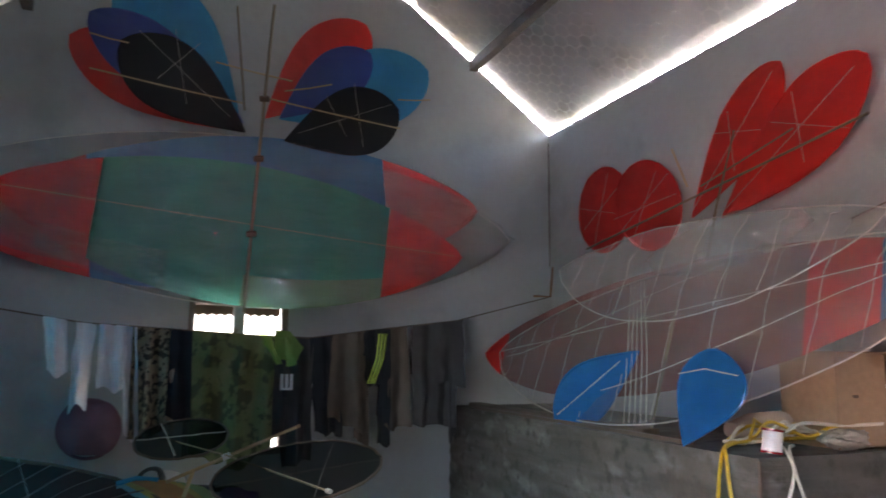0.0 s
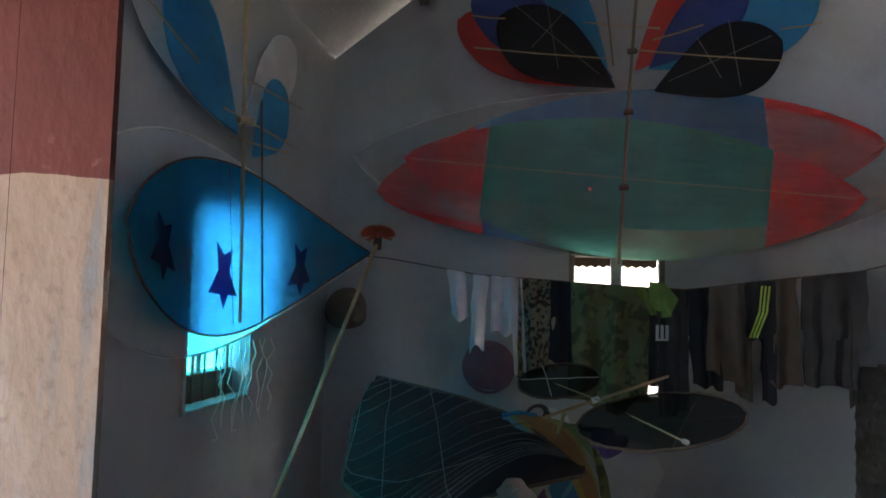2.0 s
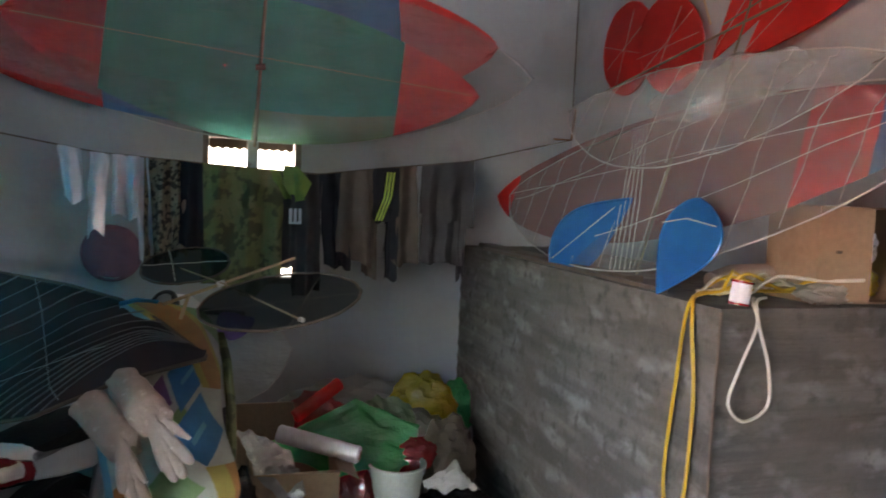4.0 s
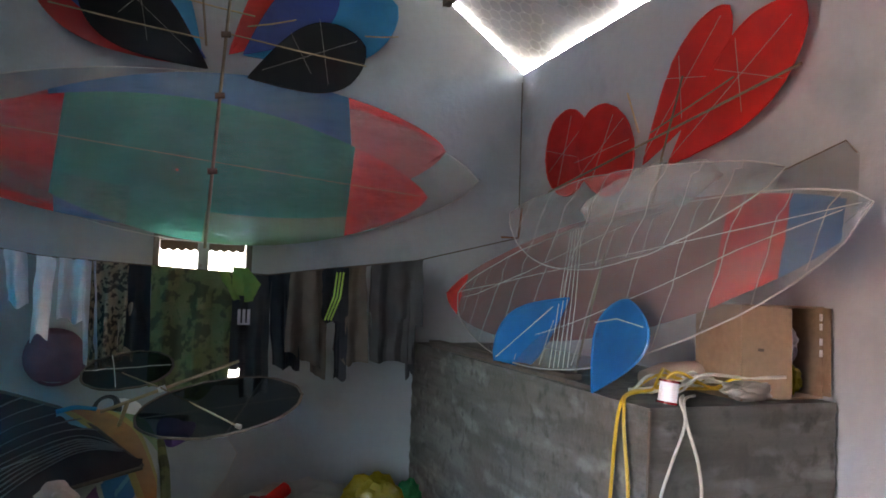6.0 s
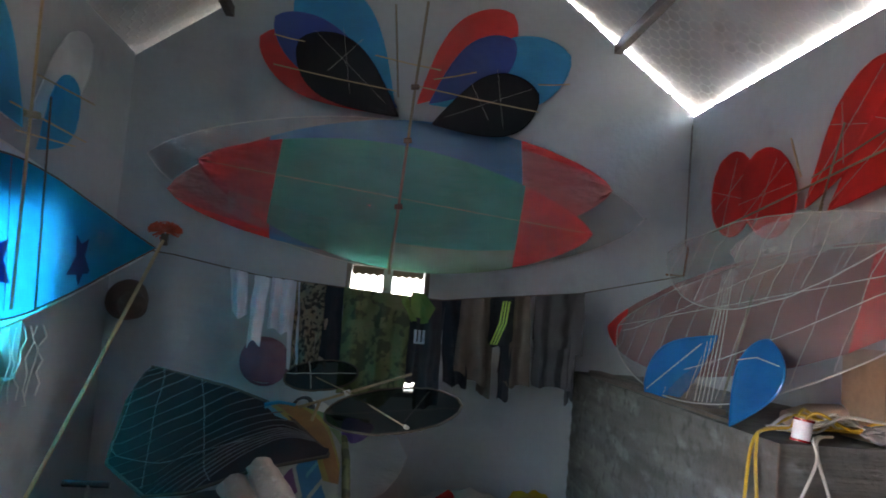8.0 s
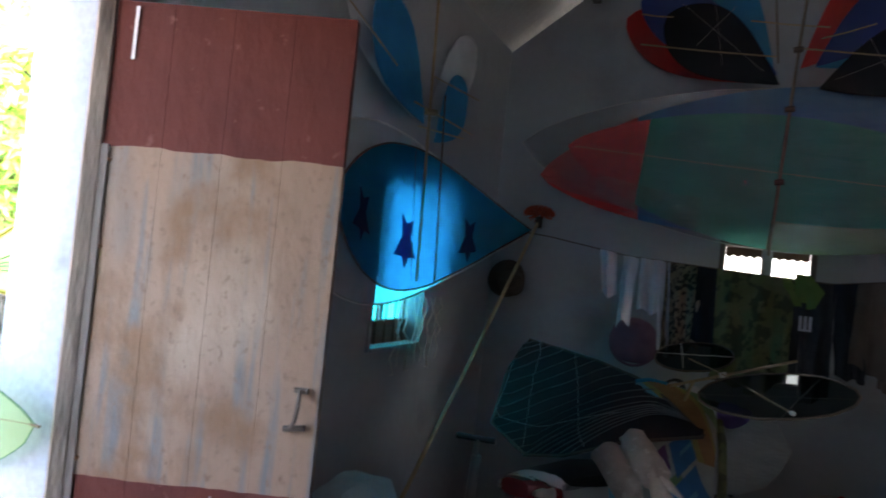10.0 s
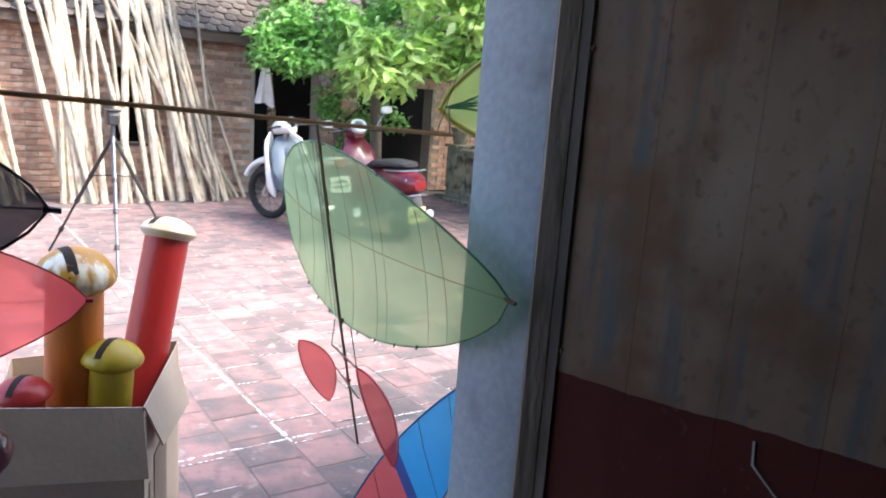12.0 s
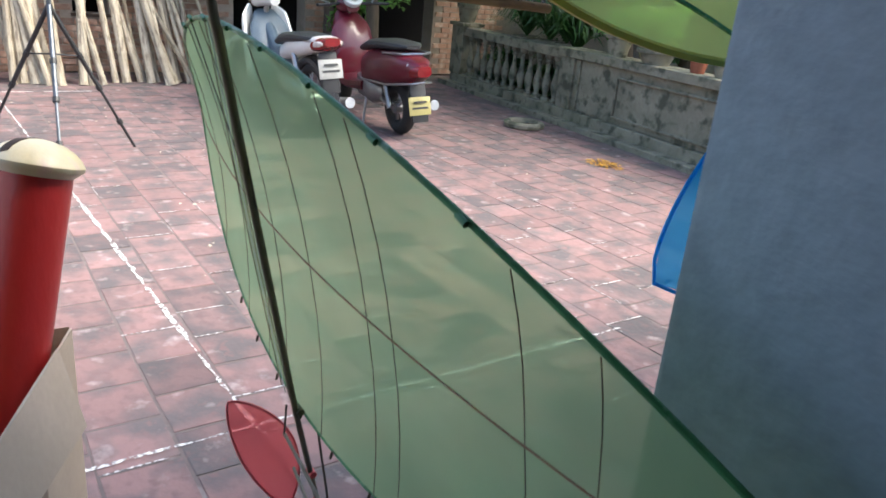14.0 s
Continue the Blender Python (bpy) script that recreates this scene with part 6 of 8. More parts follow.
roll = thing("film_roll", (0.7, 2.98, 0.5), "roll of shiny silver film across the bags", "roll")
part("roll", lathe(bmesh.new(), (0.57, 3.02, 0.565), (0.85, 2.90, 0.505), [(0, 0.026), (0.02, 0.032), (0.98, 0.032), (1.0, 0.026)], 20), surface("silver_film", (0.78, 0.76, 0.80), (0.68, 0.66, 0.72), None, 0.28, 0.3, big=10, fine=50), roll)
part("core", lathe(bmesh.new(), (0.847, 2.901, 0.506), (0.853, 2.899, 0.505), [(0, 0.018), (1, 0.018)], 16), CARD, roll)
rr2 = thing("film_roll", (0.78, 3.4, 0.55), "roll of red film on the heap", "roll")
part("roll", lathe(bmesh.new(), (0.66, 3.34, 0.52), (0.86, 3.44, 0.63), [(0, 0.02), (0.02, 0.028), (0.98, 0.028), (1.0, 0.02)], 18), FILM_RED, rr2)
bu = thing("bucket", (1.02, 3.0, 0.24), "pale green plastic bucket with a rolled rim", "bucket")
BUCK = surface("pale_green_plastic", (0.42, 0.46, 0.40), (0.36, 0.40, 0.35), None, 0.45, big=6, fine=60, bump=0.1)
part("shell", lathe(bmesh.new(), (1.015, 3.0, 0.25), (1.015, 3.0, 0.43), [(0, 0.075), (0.05, 0.082), (0.97, 0.104), (1.0, 0.104), (0.97, 0.098), (0.1, 0.078), (0.1, 0.002)], 28), BUCK, bu)
part("rim", rod([(1.015 + 0.106 * math.cos(a), 3.0 + 0.106 * math.sin(a), 0.428) for a in [2 * math.pi * k / 28 for k in range(28)]], 0.006, 6, closed=True), BUCK, bu)
part("handle", rod([(1.015 + 0.108 * math.cos(a), 3.0 - 0.02, 0.42 - 0.09 * math.sin(a)) for a in [math.pi * k / 10 for k in range(11)]], 0.003, 5), STEEL, bu)
single("carton", boxed((0.90, 2.90, FLOOR_Z), (1.16, 3.10, 0.248), 0.004), CARD, "squashed cardboard carton under the bucket", "carton", "cartons")
bag("plastic_bag", (0.85, 3.05, 0.28), (0.10, 0.12, 0.14), F_REDB, "red plastic bag beside the bucket", 15)

# ---- on the tank ----
YELLOW_WIRE = surface("yellow_cable", (0.50, 0.30, 0.02), (0.42, 0.25, 0.02), None, 0.5, bump=0)
WHITE_WIRE = surface("cream_cable", (0.55, 0.50, 0.42), (0.45, 0.40, 0.33), None, 0.55, bump=0)
random.seed(11)


def cable(name, pts, r, mt, label, group="cables on the tank"):
    fine = []
    pts = [Vector(p) for p in pts]
    for i in range(len(pts) - 1):
        p0, p1, p2, p3 = pts[max(0, i - 1)], pts[i], pts[i + 1], pts[min(len(pts) - 1, i + 2)]
        for k in range(6):
            t = k / 6
            fine.append(0.5 * ((2 * p1) + (p2 - p0) * t + (2 * p0 - 5 * p1 + 4 * p2 - p3) * t * t + (3 * p1 - p0 - 3 * p2 + p3) * t ** 3))
    fine.append(pts[-1])
    return single(name, rod(fine, r, 6), mt, label, "cable", group)


TT = 1.222
cable("cable", [(1.60, 1.95, TT), (1.50, 1.90, TT + 0.01), (1.438, 1.86, 1.19), (1.436, 1.885, 1.0), (1.436, 1.91, 0.76), (1.436, 1.87, 0.66), (1.436, 1.825, 0.74), (1.436, 1.81, 0.99), (1.44, 1.84, 1.19), (1.50, 1.88, TT + 0.012), (1.72, 1.86, TT + 0.02), (1.86, 1.92, TT)], 0.0045, YELLOW_WIRE, "yellow cable hanging in a loop off the tank")
cable("cable", [(1.62, 1.85, TT + 0.005), (1.545, 1.76, TT + 0.005), (1.54, 1.735, 1.18), (1.50, 1.735, 1.08), (1.475, 1.735, 1.0), (1.52, 1.735, 0.955), (1.585, 1.735, 0.99), (1.58, 1.735, 1.08), (1.545, 1.735, 1.18), (1.56, 1.765, TT + 0.008), (1.64, 1.83, TT + 0.008)], 0.004, WHITE_WIRE, "cream cable hanging in a loop off the tank")
for k in range(9):
    x, y = 1.56 + 0.03 * k, 1.84 + random.uniform(-0.03, 0.06)
    pts = [(1.50 + random.uniform(0, 0.08), 1.92 + random.uniform(-0.04, 0.04), TT + 0.01)]
    for j in range(5):
        pts.append((pts[-1][0] + random.uniform(0.03, 0.09), pts[-1][1] + random.uniform(-0.05, 0.045), TT + 0.012 + random.uniform(0, 0.05)))
    cable("cable", pts, 0.0045, YELLOW_WIRE if k % 3 == 0 else WHITE_WIRE, "yellow cable tangled on the tank" if k % 3 == 0 else "cream cable tangled on the tank")
sp = thing("thread_spool", (1.55, 1.80, TT), "pink and white spool of thread standing among the cables", "spool")
for z0, z1, r, mt, n in ((1.220, 1.226, 0.027, RED_LENS, "flange"), (1.226, 1.271, 0.023, C_WHITE, "thread"), (1.271, 1.277, 0.027, RED_LENS, "flange")):
    part(n, rod([(1.525 + (z0 - 1.22) * 0.15, 1.785, z0), (1.525 + (z1 - 1.22) * 0.15, 1.785, z1)], r, 18), mt, sp)
cb = thing("carton", (1.88, 1.85, 1.217), "open cardboard carton on its side on the tank", "carton", "cartons")
for lo, hi in (((1.76, 1.80, 1.218), (1.765, 1.98, 1.462)), ((2.025, 1.80, 1.218), (2.03, 1.98, 1.462)), ((1.765, 1.80, 1.218), (2.025, 1.98, 1.223)), ((1.765, 1.80, 1.457), (2.025, 1.98, 1.462)), ((1.765, 1.975, 1.223), (2.025, 1.98, 1.457))):
    part("side", boxed(lo, hi), CARD, cb)
part("flap", prism(bmesh.new(), [(1.765, 1.80, 1.225), (1.765, 1.80, 1.46), (1.88, 1.755, 1.455), (1.88, 1.755, 1.228)], (0.003, 0.003, 0)), CARD, cb)
part("flap", prism(bmesh.new(), [(2.028, 1.80, 1.225), (2.028, 1.80, 1.46), (2.015, 1.762, 1.458), (2.015, 1.762, 1.228)], (0.003, 0, 0)), CARD, cb)
for k, z in enumerate((1.33, 1.36, 1.40, 1.425)):
    part("mark", boxed((2.008, 1.785, z), (2.012, 1.792, z + 0.018)), CHALK, cb, "white handwritten stroke")
part("mark", boxed((1.80, 1.783, 1.345), (1.815, 1.786, 1.353), 0, Euler((0, 0, -0.38)).to_matrix()), STRING_DARK, cb, "dark printed mark")
single("paper_wad", crumple((1.95, 1.86, 1.36), (0.035, 0.04, 0.05), 31), C_WHITE, "crumpled white paper in the carton", "paper")
single("yellow_packet", crumple((1.96, 1.85, 1.265), (0.03, 0.035, 0.04), 32), F_YELLOW, "small yellow packet in the carton", "packet")
single("foam_roll", loft(bmesh.new(), [((1.62, 2.02, 1.25), 0.03, 0.02), ((1.68, 2.0, 1.26), 0.05, 0.035), ((1.80, 1.98, 1.262), 0.05, 0.04), ((1.88, 1.97, 1.255), 0.03, 0.025)], 14), C_SKIN, "pale foam roll lying on the tank", "foam")
single("plastic_bag", crumple((1.80, 1.81, 1.245), (0.08, 0.04, 0.03), 33), F_MILKY, "grey clear plastic bag on the tank", "bag")
single("wooden_slat", rod([(1.47, 3.40, 1.222), (1.47, 2.0, 1.224)], 0.008, 4), WOOD_DARK, "dark wooden slat along the tank's edge", "slat")
single("wooden_slat", boxed((1.50, 2.25, 1.216), (1.56, 3.55, 1.236), 0.003), WOOD_DARK, "dark board under the kites on the tank", "board")


# ---- the yard ----
setting("ground", boxed((-60, -60, -0.3), (60, 60, -0.02)), JOINT, "earth ground of the yard and beyond", "ground")
FOLIAGE = []
for nm, c in (("leaf_green", (0.22, 0.46, 0.12)), ("leaf_pale", (0.44, 0.62, 0.18)), ("leaf_dark", (0.04, 0.10, 0.025))):
    m, nt, nd, lk = nodes_of(nm)
    for n in list(nd):
        if n.type == "BSDF_PRINCIPLED":
            nd.remove(n)
    gi = nd.new("ShaderNodeNewGeometry")
    hs = nd.new("ShaderNodeHueSaturation")
    mr = nd.new("ShaderNodeMapRange")
    mr.inputs[3].default_value, mr.inputs[4].default_value = 0.55, 1.5
    lk.new(gi.outputs["Random Per Island"], mr.inputs[0])
    lk.new(mr.outputs[0], hs.inputs["Value"])
    hs.inputs["Color"].default_value = (*c, 1)
    d, t, g2 = nd.new("ShaderNodeBsdfDiffuse"), nd.new("ShaderNodeBsdfTranslucent"), nd.new("ShaderNodeBsdfGlossy")
    g2.inputs["Roughness"].default_value = 0.4
    for b in (d, t):
        lk.new(hs.outputs[0], b.inputs["Color"])
    m1, m2 = nd.new("ShaderNodeMixShader"), nd.new("ShaderNodeMixShader")
    m1.inputs[0].default_value, m2.inputs[0].default_value = 0.55, 0.06
    lk.new(d.outputs[0], m1.inputs[1]), lk.new(t.outputs[0], m1.inputs[2])
    lk.new(m1.outputs[0], m2.inputs[1]), lk.new(g2.outputs[0], m2.inputs[2])
    lk.new(m2.outputs[0], nd["Material Output"].inputs["Surface"])
    FOLIAGE.append(m)
LEAF, LEAF_PALE, LEAF_DARK = FOLIAGE
BARK = surface("grey_bark", (0.14, 0.11, 0.085), (0.10, 0.08, 0.06), (0.06, 0.055, 0.04), 0.95, big=8, fine=60, bump=0.8, stretch=(1, 1, 0.3))


def leaves_mesh(name, clumps, count, size, rng, aspect=0.42):
    """Leaves scattered in clumps (centre, radii); each is a folded blade of six corners."""
    verts, faces = [], []
    for _ in range(count):
        c, r = clumps[rng.randrange(len(clumps))]
        d = Vector((rng.gauss(0, 1), rng.gauss(0, 1), rng.gauss(0, 1))).normalized() * (rng.random() ** 0.45)
        p = Vector((c[0] + d.x * r[0], c[1] + d.y * r[1], c[2] + d.z * r[2]))
        ax = Vector((rng.gauss(0, 1), rng.gauss(0, 1), rng.gauss(-0.5, 0.6))).normalized()
        side = ax.cross(Vector((rng.gauss(0, 0.6), rng.gauss(0, 0.6), 1))).normalized()
        up = side.cross(ax)
        ln = size * rng.uniform(0.6, 1.25)
        w = ln * aspect
        b = len(verts)
        verts += [p, p + ax * ln * 0.45 + side * w * 0.5 + up * w * 0.15, p + ax * ln, p + ax * ln * 0.45 - side * w * 0.5 + up * w * 0.15]
        faces += [(b, b + 1, b + 2), (b, b + 2, b + 3)]
    me = bpy.data.meshes.new(name)
    me.from_pydata([tuple(v) for v in verts], [], faces)
    return me


def crown_clumps(blobs, per, rng, small=0.32):
    out = []
    for c, r in blobs:
        for _ in range(per):
            d = Vector((rng.gauss(0, 1), rng.gauss(0, 1), rng.gauss(0, 1))).normalized() * rng.uniform(0.45, 1.0)
            k = small * rng.uniform(0.5, 1.2)
            out.append(((c[0] + d.x * r[0], c[1] + d.y * r[1], c[2] + d.z * r[2]), (k, k, k * 0.75)))
    return out


def tree(at, trunk, limbs, blobs, per, count, size, mt, label, seed, small=0.32, aspect=0.42):
    rng = random.Random(seed)
    t = thing("tree", at, label, "tree", "trees")
    part("trunk", rod(trunk, 0.09, 10, taper=0.05), BARK, t)
    for lb in limbs:
        part("limb", rod(lb, 0.035, 7, taper=0.008), BARK, t)
    cl = crown_clumps(blobs, per, rng, small)
    me = leaves_mesh("crown", cl, count, size, rng, aspect)
    me.materials.append(mt)
    cr = new("crown", me)
    cr.parent = t
    cr.matrix_parent_inverse = world_of(t).inverted()
    return t


tree((-8.6, 5.0, 0), [(-8.6, 5.0, -0.02), (-8.55, 4.95, 0.8), (-8.5, 4.85, 1.6), (-8.5, 4.7, 2.4)],
     [[(-8.5, 4.8, 1.9), (-8.4, 4.0, 2.3), (-8.4, 3.2, 2.4)], [(-8.5, 4.85, 1.7), (-8.2, 5.5, 2.3), (-8.2, 6.1, 2.8)], [(-8.5, 4.7, 2.3), (-8.6, 4.4, 3.3)]],
     [((-8.35, 4.15, 2.25), (0.45, 1.0, 0.55)), ((-8.3, 5.4, 2.4), (0.5, 1.0, 0.7)), ((-8.4, 4.6, 3.1), (0.6, 1.7, 0.6)), ((-8.4, 3.2, 2.75), (0.35, 0.6, 0.35)), ((-8.5, 6.8, 2.6), (0.6, 1.2, 1.0)), ((-8.25, 3.65, 1.85), (0.25, 0.45, 0.35)), ((-8.2, 4.7, 1.75), (0.35, 0.6, 0.35))],
     26, 19000, 0.10, LEAF, "small-leaved green tree over the brick house's eave", 3, 0.26, 0.5)
tree((-6.3, 6.9, 0), [(-6.3, 6.9, -0.02), (-6.35, 6.7, 0.9), (-6.4, 6.4, 1.8), (-6.4, 6.0, 2.6)],
     [[(-6.4, 6.5, 1.6), (-6.5, 5.6, 1.9), (-6.6, 4.6, 2.0)], [(-6.4, 6.2, 2.2), (-6.2, 5.4, 2.7), (-6.2, 4.8, 3.0)], [(-6.35, 6.7, 1.0), (-6.3, 6.0, 1.4), (-6.4, 5.3, 1.5)]],
     [((-6.6, 4.75, 2.05), (0.5, 0.75, 0.5)), ((-6.4, 5.5, 2.5), (0.6, 0.9, 0.8)), ((-6.3, 5.3, 3.3), (0.8, 1.1, 0.6)), ((-6.4, 5.45, 1.65), (0.45, 0.65, 0.35)), ((-6.2, 6.8, 2.6), (1.0, 1.0, 1.1)), ((-6.9, 4.15, 1.7), (0.3, 0.4, 0.3)), ((-6.6, 4.5, 2.7), (0.5, 0.7, 0.5))],
     22, 12000, 0.17, LEAF_PALE, "broad-leaved pale green tree behind the garden wall", 4, 0.30, 0.45)
tree((-8.95, 4.62, 0), [(-8.95, 4.62, -0.02), (-8.92, 4.6, 0.7), (-8.9, 4.55, 1.3)], [[(-8.9, 4.6, 0.9), (-8.8, 4.9, 1.2)]],
     [((-8.85, 4.55, 1.1), (0.2, 0.35, 0.3)), ((-8.8, 5.1, 1.0), (0.25, 0.3, 0.35)), ((-8.8, 4.75, 0.7), (0.2, 0.3, 0.3))], 12, 1600, 0.085, LEAF, "leafy green shrub by the house door", 6, 0.16, 0.5)

# ---- the brick house ----
house_holes = [(1.95, 2.28, 0.58, 1.43), (3.57, 4.42, 0.0, 1.6), (5.0, 6.2, 0.0, 1.45), (-0.05, 0.42, 0.98, 1.32), (-0.2, 0.44, 0.24, 0.53)]
house = thing("brick_house", (-9.4, 2.0, 0), "old brick house with a clay tile roof", "house")
bm = bmesh.new()
wall_panels(bm, (-9.45, -9.212), (-6.0, 0.0), (10.5, 1.86), house_holes, "y")
house_wall = part("wall", bm, MORTAR, house, "old crumbling mortar wall of red bricks")
# painted near black, so the openings read as a shaded interior
part("back_wall", boxed((-12.4, -6, 0), (-12.2, 10.5, 3.9)), INSIDE_SHADE, house)
part("end_wall", boxed((-12.2, 10.4, 0), (-9.45, 10.5, 1.86)), MORTAR, house)
part("end_wall", boxed((-12.2, -6.0, 0), (-9.45, -5.9, 1.86)), MORTAR, house)
part("lintel", boxed((-9.25, 3.45, 1.60), (-9.19, 6.35, 1.78), 0.006), WOOD_DARK, house, "weathered wooden lintel beam")
part("window_frame", prism(bmesh.new(), [(-9.22, 1.93, 0.55), (-9.22, 2.30, 0.55), (-9.22, 2.30, 0.58), (-9.22, 1.93, 0.58)], (0.03, 0, 0)), WOOD_DARK, house)
bm = bmesh.new()
for k in range(4):
    box(bm, (-9.26, -0.17 + k * 0.16, 0.24), (-9.22, -0.10 + k * 0.16, 0.53), 0.006)
part("lattice", bm, STONE, house, "grey cement lattice in the wall")
for z in (1.06, 1.22):
    part("ledge", boxed((-9.24, -0.05, z), (-9.17, 0.42, z + 0.045), 0.01), surface("ochre_tile_%d" % int(z * 100), (0.42, 0.26, 0.05), (0.34, 0.2, 0.04), None, 0.6, big=12, fine=60), house, "ochre glazed ledge")
bm = bmesh.new()
prism(bm, [(-8.92, -6.2, 1.84), (-12.4, -6.2, 4.5), (-12.4, -6.2, 4.58), (-8.92, -6.2, 1.90)], (0, 17, 0))
house_roof = part("roof", bm, surface("weathered_roof_tile", (0.15, 0.10, 0.08), (0.11, 0.08, 0.068), (0.07, 0.062, 0.055), 0.9, big=2, fine=30, bump=0.5), house, "weathered brown clay tile roof")
part("eave_board", boxed((-8.95, -6.2, 1.80), (-8.91, 10.8, 1.86)), WOOD_DARK, house)
single("white_cloth", drape(3.63, 3.72, 1.12, 40, top=1.56, uneven=0.08, folds=1.5, back=0.4, flare=1.7, slant=-0.02), C_WHITE, "white cloth hung in the house doorway", "cloth").matrix_basis = Matrix(((0, -1, 0, -9.12 + 3.45), (1, 0, 0, 0), (0, 0, 1, 0), (0, 0, 0, 1)))
single("printed_cloth", drape(3.69, 3.77, 0.78, 44, y=3.49, top=1.50, uneven=0.10, folds=1.2, back=0.4, flare=0.7, slant=0.06), C_LEOPARD, "dark patterned cloth behind the white one", "cloth").matrix_basis = Matrix(((0, -1, 0, -9.12 + 3.45), (1, 0, 0, 0), (0, 0, 1, 0), (0, 0, 0, 1)))
pk = crumple((0, 0, 0.2), (0.05, 0.09, 0.09), 50)
pk.transform(Matrix.Translation((-8.95, 4.40, 1.27)))
single("packet", pk, cloth("red_white_packet", (0.60, 0.55, 0.55), (0.45, 0.12, 0.13), (0.2, 0.3, 0.45), 14, (0.55, 0.6)), "red and white packet hung in the shrub", "packet")

# bamboo poles leaning on the eave
def bamboo_pole(at, length, r):
    t = thing("bamboo_pole", at, "pale dry bamboo pole leaning against the brick house", "bamboo pole", "bamboo poles")
    bm = bmesh.new()
    n, prof = int(length / 0.28), []
    for k in range(n + 1):
        f = k / n
        rr = r * (1 - 0.36 * f)
        prof += [(max(0, f - 0.006), rr), (f, rr * 1.16), (min(1, f + 0.006), rr)]
    prof = sorted(set(prof))
    lathe(bm, at, Vector(at) + Vector((0, 0, length)), prof, 8)
    part("culm", bm, BAMBOO_PALE, t)
    return t


rngp = random.Random(21)
poles = [bamboo_pole((0, 0, 0), ln, rd) for ln, rd in ((3.2, 0.031), (3.8, 0.043), (2.6, 0.024), (1.5, 0.022))]
for base in poles:
    base.matrix_basis = Matrix.Translation((-9.0, -4.0 + 0.3 * poles.index(base), 0)) @ Matrix.Rotation(radians(-9), 4, "Y")


def lean_pole(which, y0, foot_x, tilt_y):
    src = poles[which]
    foot = Vector((foot_x, y0, 0.0))
    d = Vector((-8.86 - foot_x, tilt_y * 1.95, 1.95)).normalized() if which < 3 else Vector((-9.16 - foot_x, tilt_y, 1.25)).normalized()
    q = Vector((0, 0, 1)).rotation_difference(d).to_matrix().to_4x4()
    return copy_thing(src, Matrix.Translation(foot) @ q @ Matrix.Rotation(rngp.uniform(0, 6.28), 4, "Z"))


for y_lo, y_hi, n, tilt in ((0.22, 0.98, 15, -0.15), (1.30, 1.74, 10, -0.07), (1.80, 2.30, 5, -0.04), (2.38, 3.05, 12, -0.19), (2.7, 3.05, 3, -0.34)):
    for k in range(n):
        y0 = y_lo + (y_hi - y_lo) * (k + rngp.uniform(0.1, 0.9)) / n
        lean_pole(rngp.choice((0, 0, 1, 1, 2)), y0, rngp.uniform(-8.62, -8.36), tilt + rngp.uniform(-0.16, 0.14))
for y0, tl in ((3.15, -0.5), (3.22, -0.62), (3.3, -0.3), (2.45, -0.1), (-0.1, 0.05)):
    lean_pole(3, y0, -8.75, tl)

# garden wall: plinth, balusters, panel, coping
gw = thing("garden_wall", (-6.3, 5.85, 0), "mossy grey garden wall with turned balusters", "garden wall", kind="structure")


def gy(x):
    return 6.08 + (x + 8.4) * (-0.115)


def gbox(name, x0, x1, z0, z1, d0, d1, mt=STONE, label=""):
    bm = bmesh.new()
    prism(bm, [(x0, gy(x0) + d0, z0), (x1, gy(x1) + d0, z0), (x1, gy(x1) + d0, z1), (x0, gy(x0) + d0, z1)], (0, d1 - d0, 0))
    bmesh.ops.bevel(bm, geom=bm.edges[:], offset=0.006, segments=1, affect="EDGES")
    return part(name, bm, mt, gw, label)


gbox("plinth", -8.5, -2.5, -0.02, 0.14, -0.04, 0.26)
gbox("step", -8.6, -2.5, -0.02, 0.05, -0.16, -0.04)
gbox("post", -8.55, -8.28, 0.14, 0.70, -0.03, 0.24)
gbox("post", -6.30, -6.08, 0.14, 0.63, -0.01, 0.22)
gbox("post_cap", -8.58, -8.25, 0.70, 0.74, -0.06, 0.27)
gbox("rail", -8.28, -6.30, 0.60, 0.69, -0.01, 0.21)
gbox("panel", -6.08, -2.5, 0.14, 0.63, 0.02, 0.20)
gbox("coping", -6.32, -2.5, 0.63, 0.71, -0.04, 0.25)
gbox("moulding", -5.45, -4.15, 0.535, 0.555, -0.01, 0.02)
gbox("moulding", -5.45, -4.15, 0.19, 0.21, -0.01, 0.02)
gbox("moulding", -5.45, -5.43, 0.21, 0.535, -0.01, 0.02)
gbox("moulding", -4.17, -4.15, 0.21, 0.535, -0.01, 0.02)
gbox("moulding", -6.0, -5.98, 0.16, 0.62, -0.005, 0.02)
for k in range(12):
    x = -8.17 + k * 0.16
    bm = lathe(bmesh.new(), (x, gy(x) + 0.06, 0.14), (x, gy(x) + 0.06, 0.60), [(0, 0.048), (0.07, 0.048), (0.09, 0.028), (0.16, 0.026), (0.32, 0.050), (0.42, 0.047), (0.60, 0.024), (0.80, 0.021), (0.84, 0.036), (0.88, 0.024), (0.92, 0.046), (1.0, 0.048)], 14)
    part("baluster", bm, STONE, gw)
gbox("inner_wall", -10.4, -1.5, -0.02, 1.9, 1.9, 2.1, MORTAR)


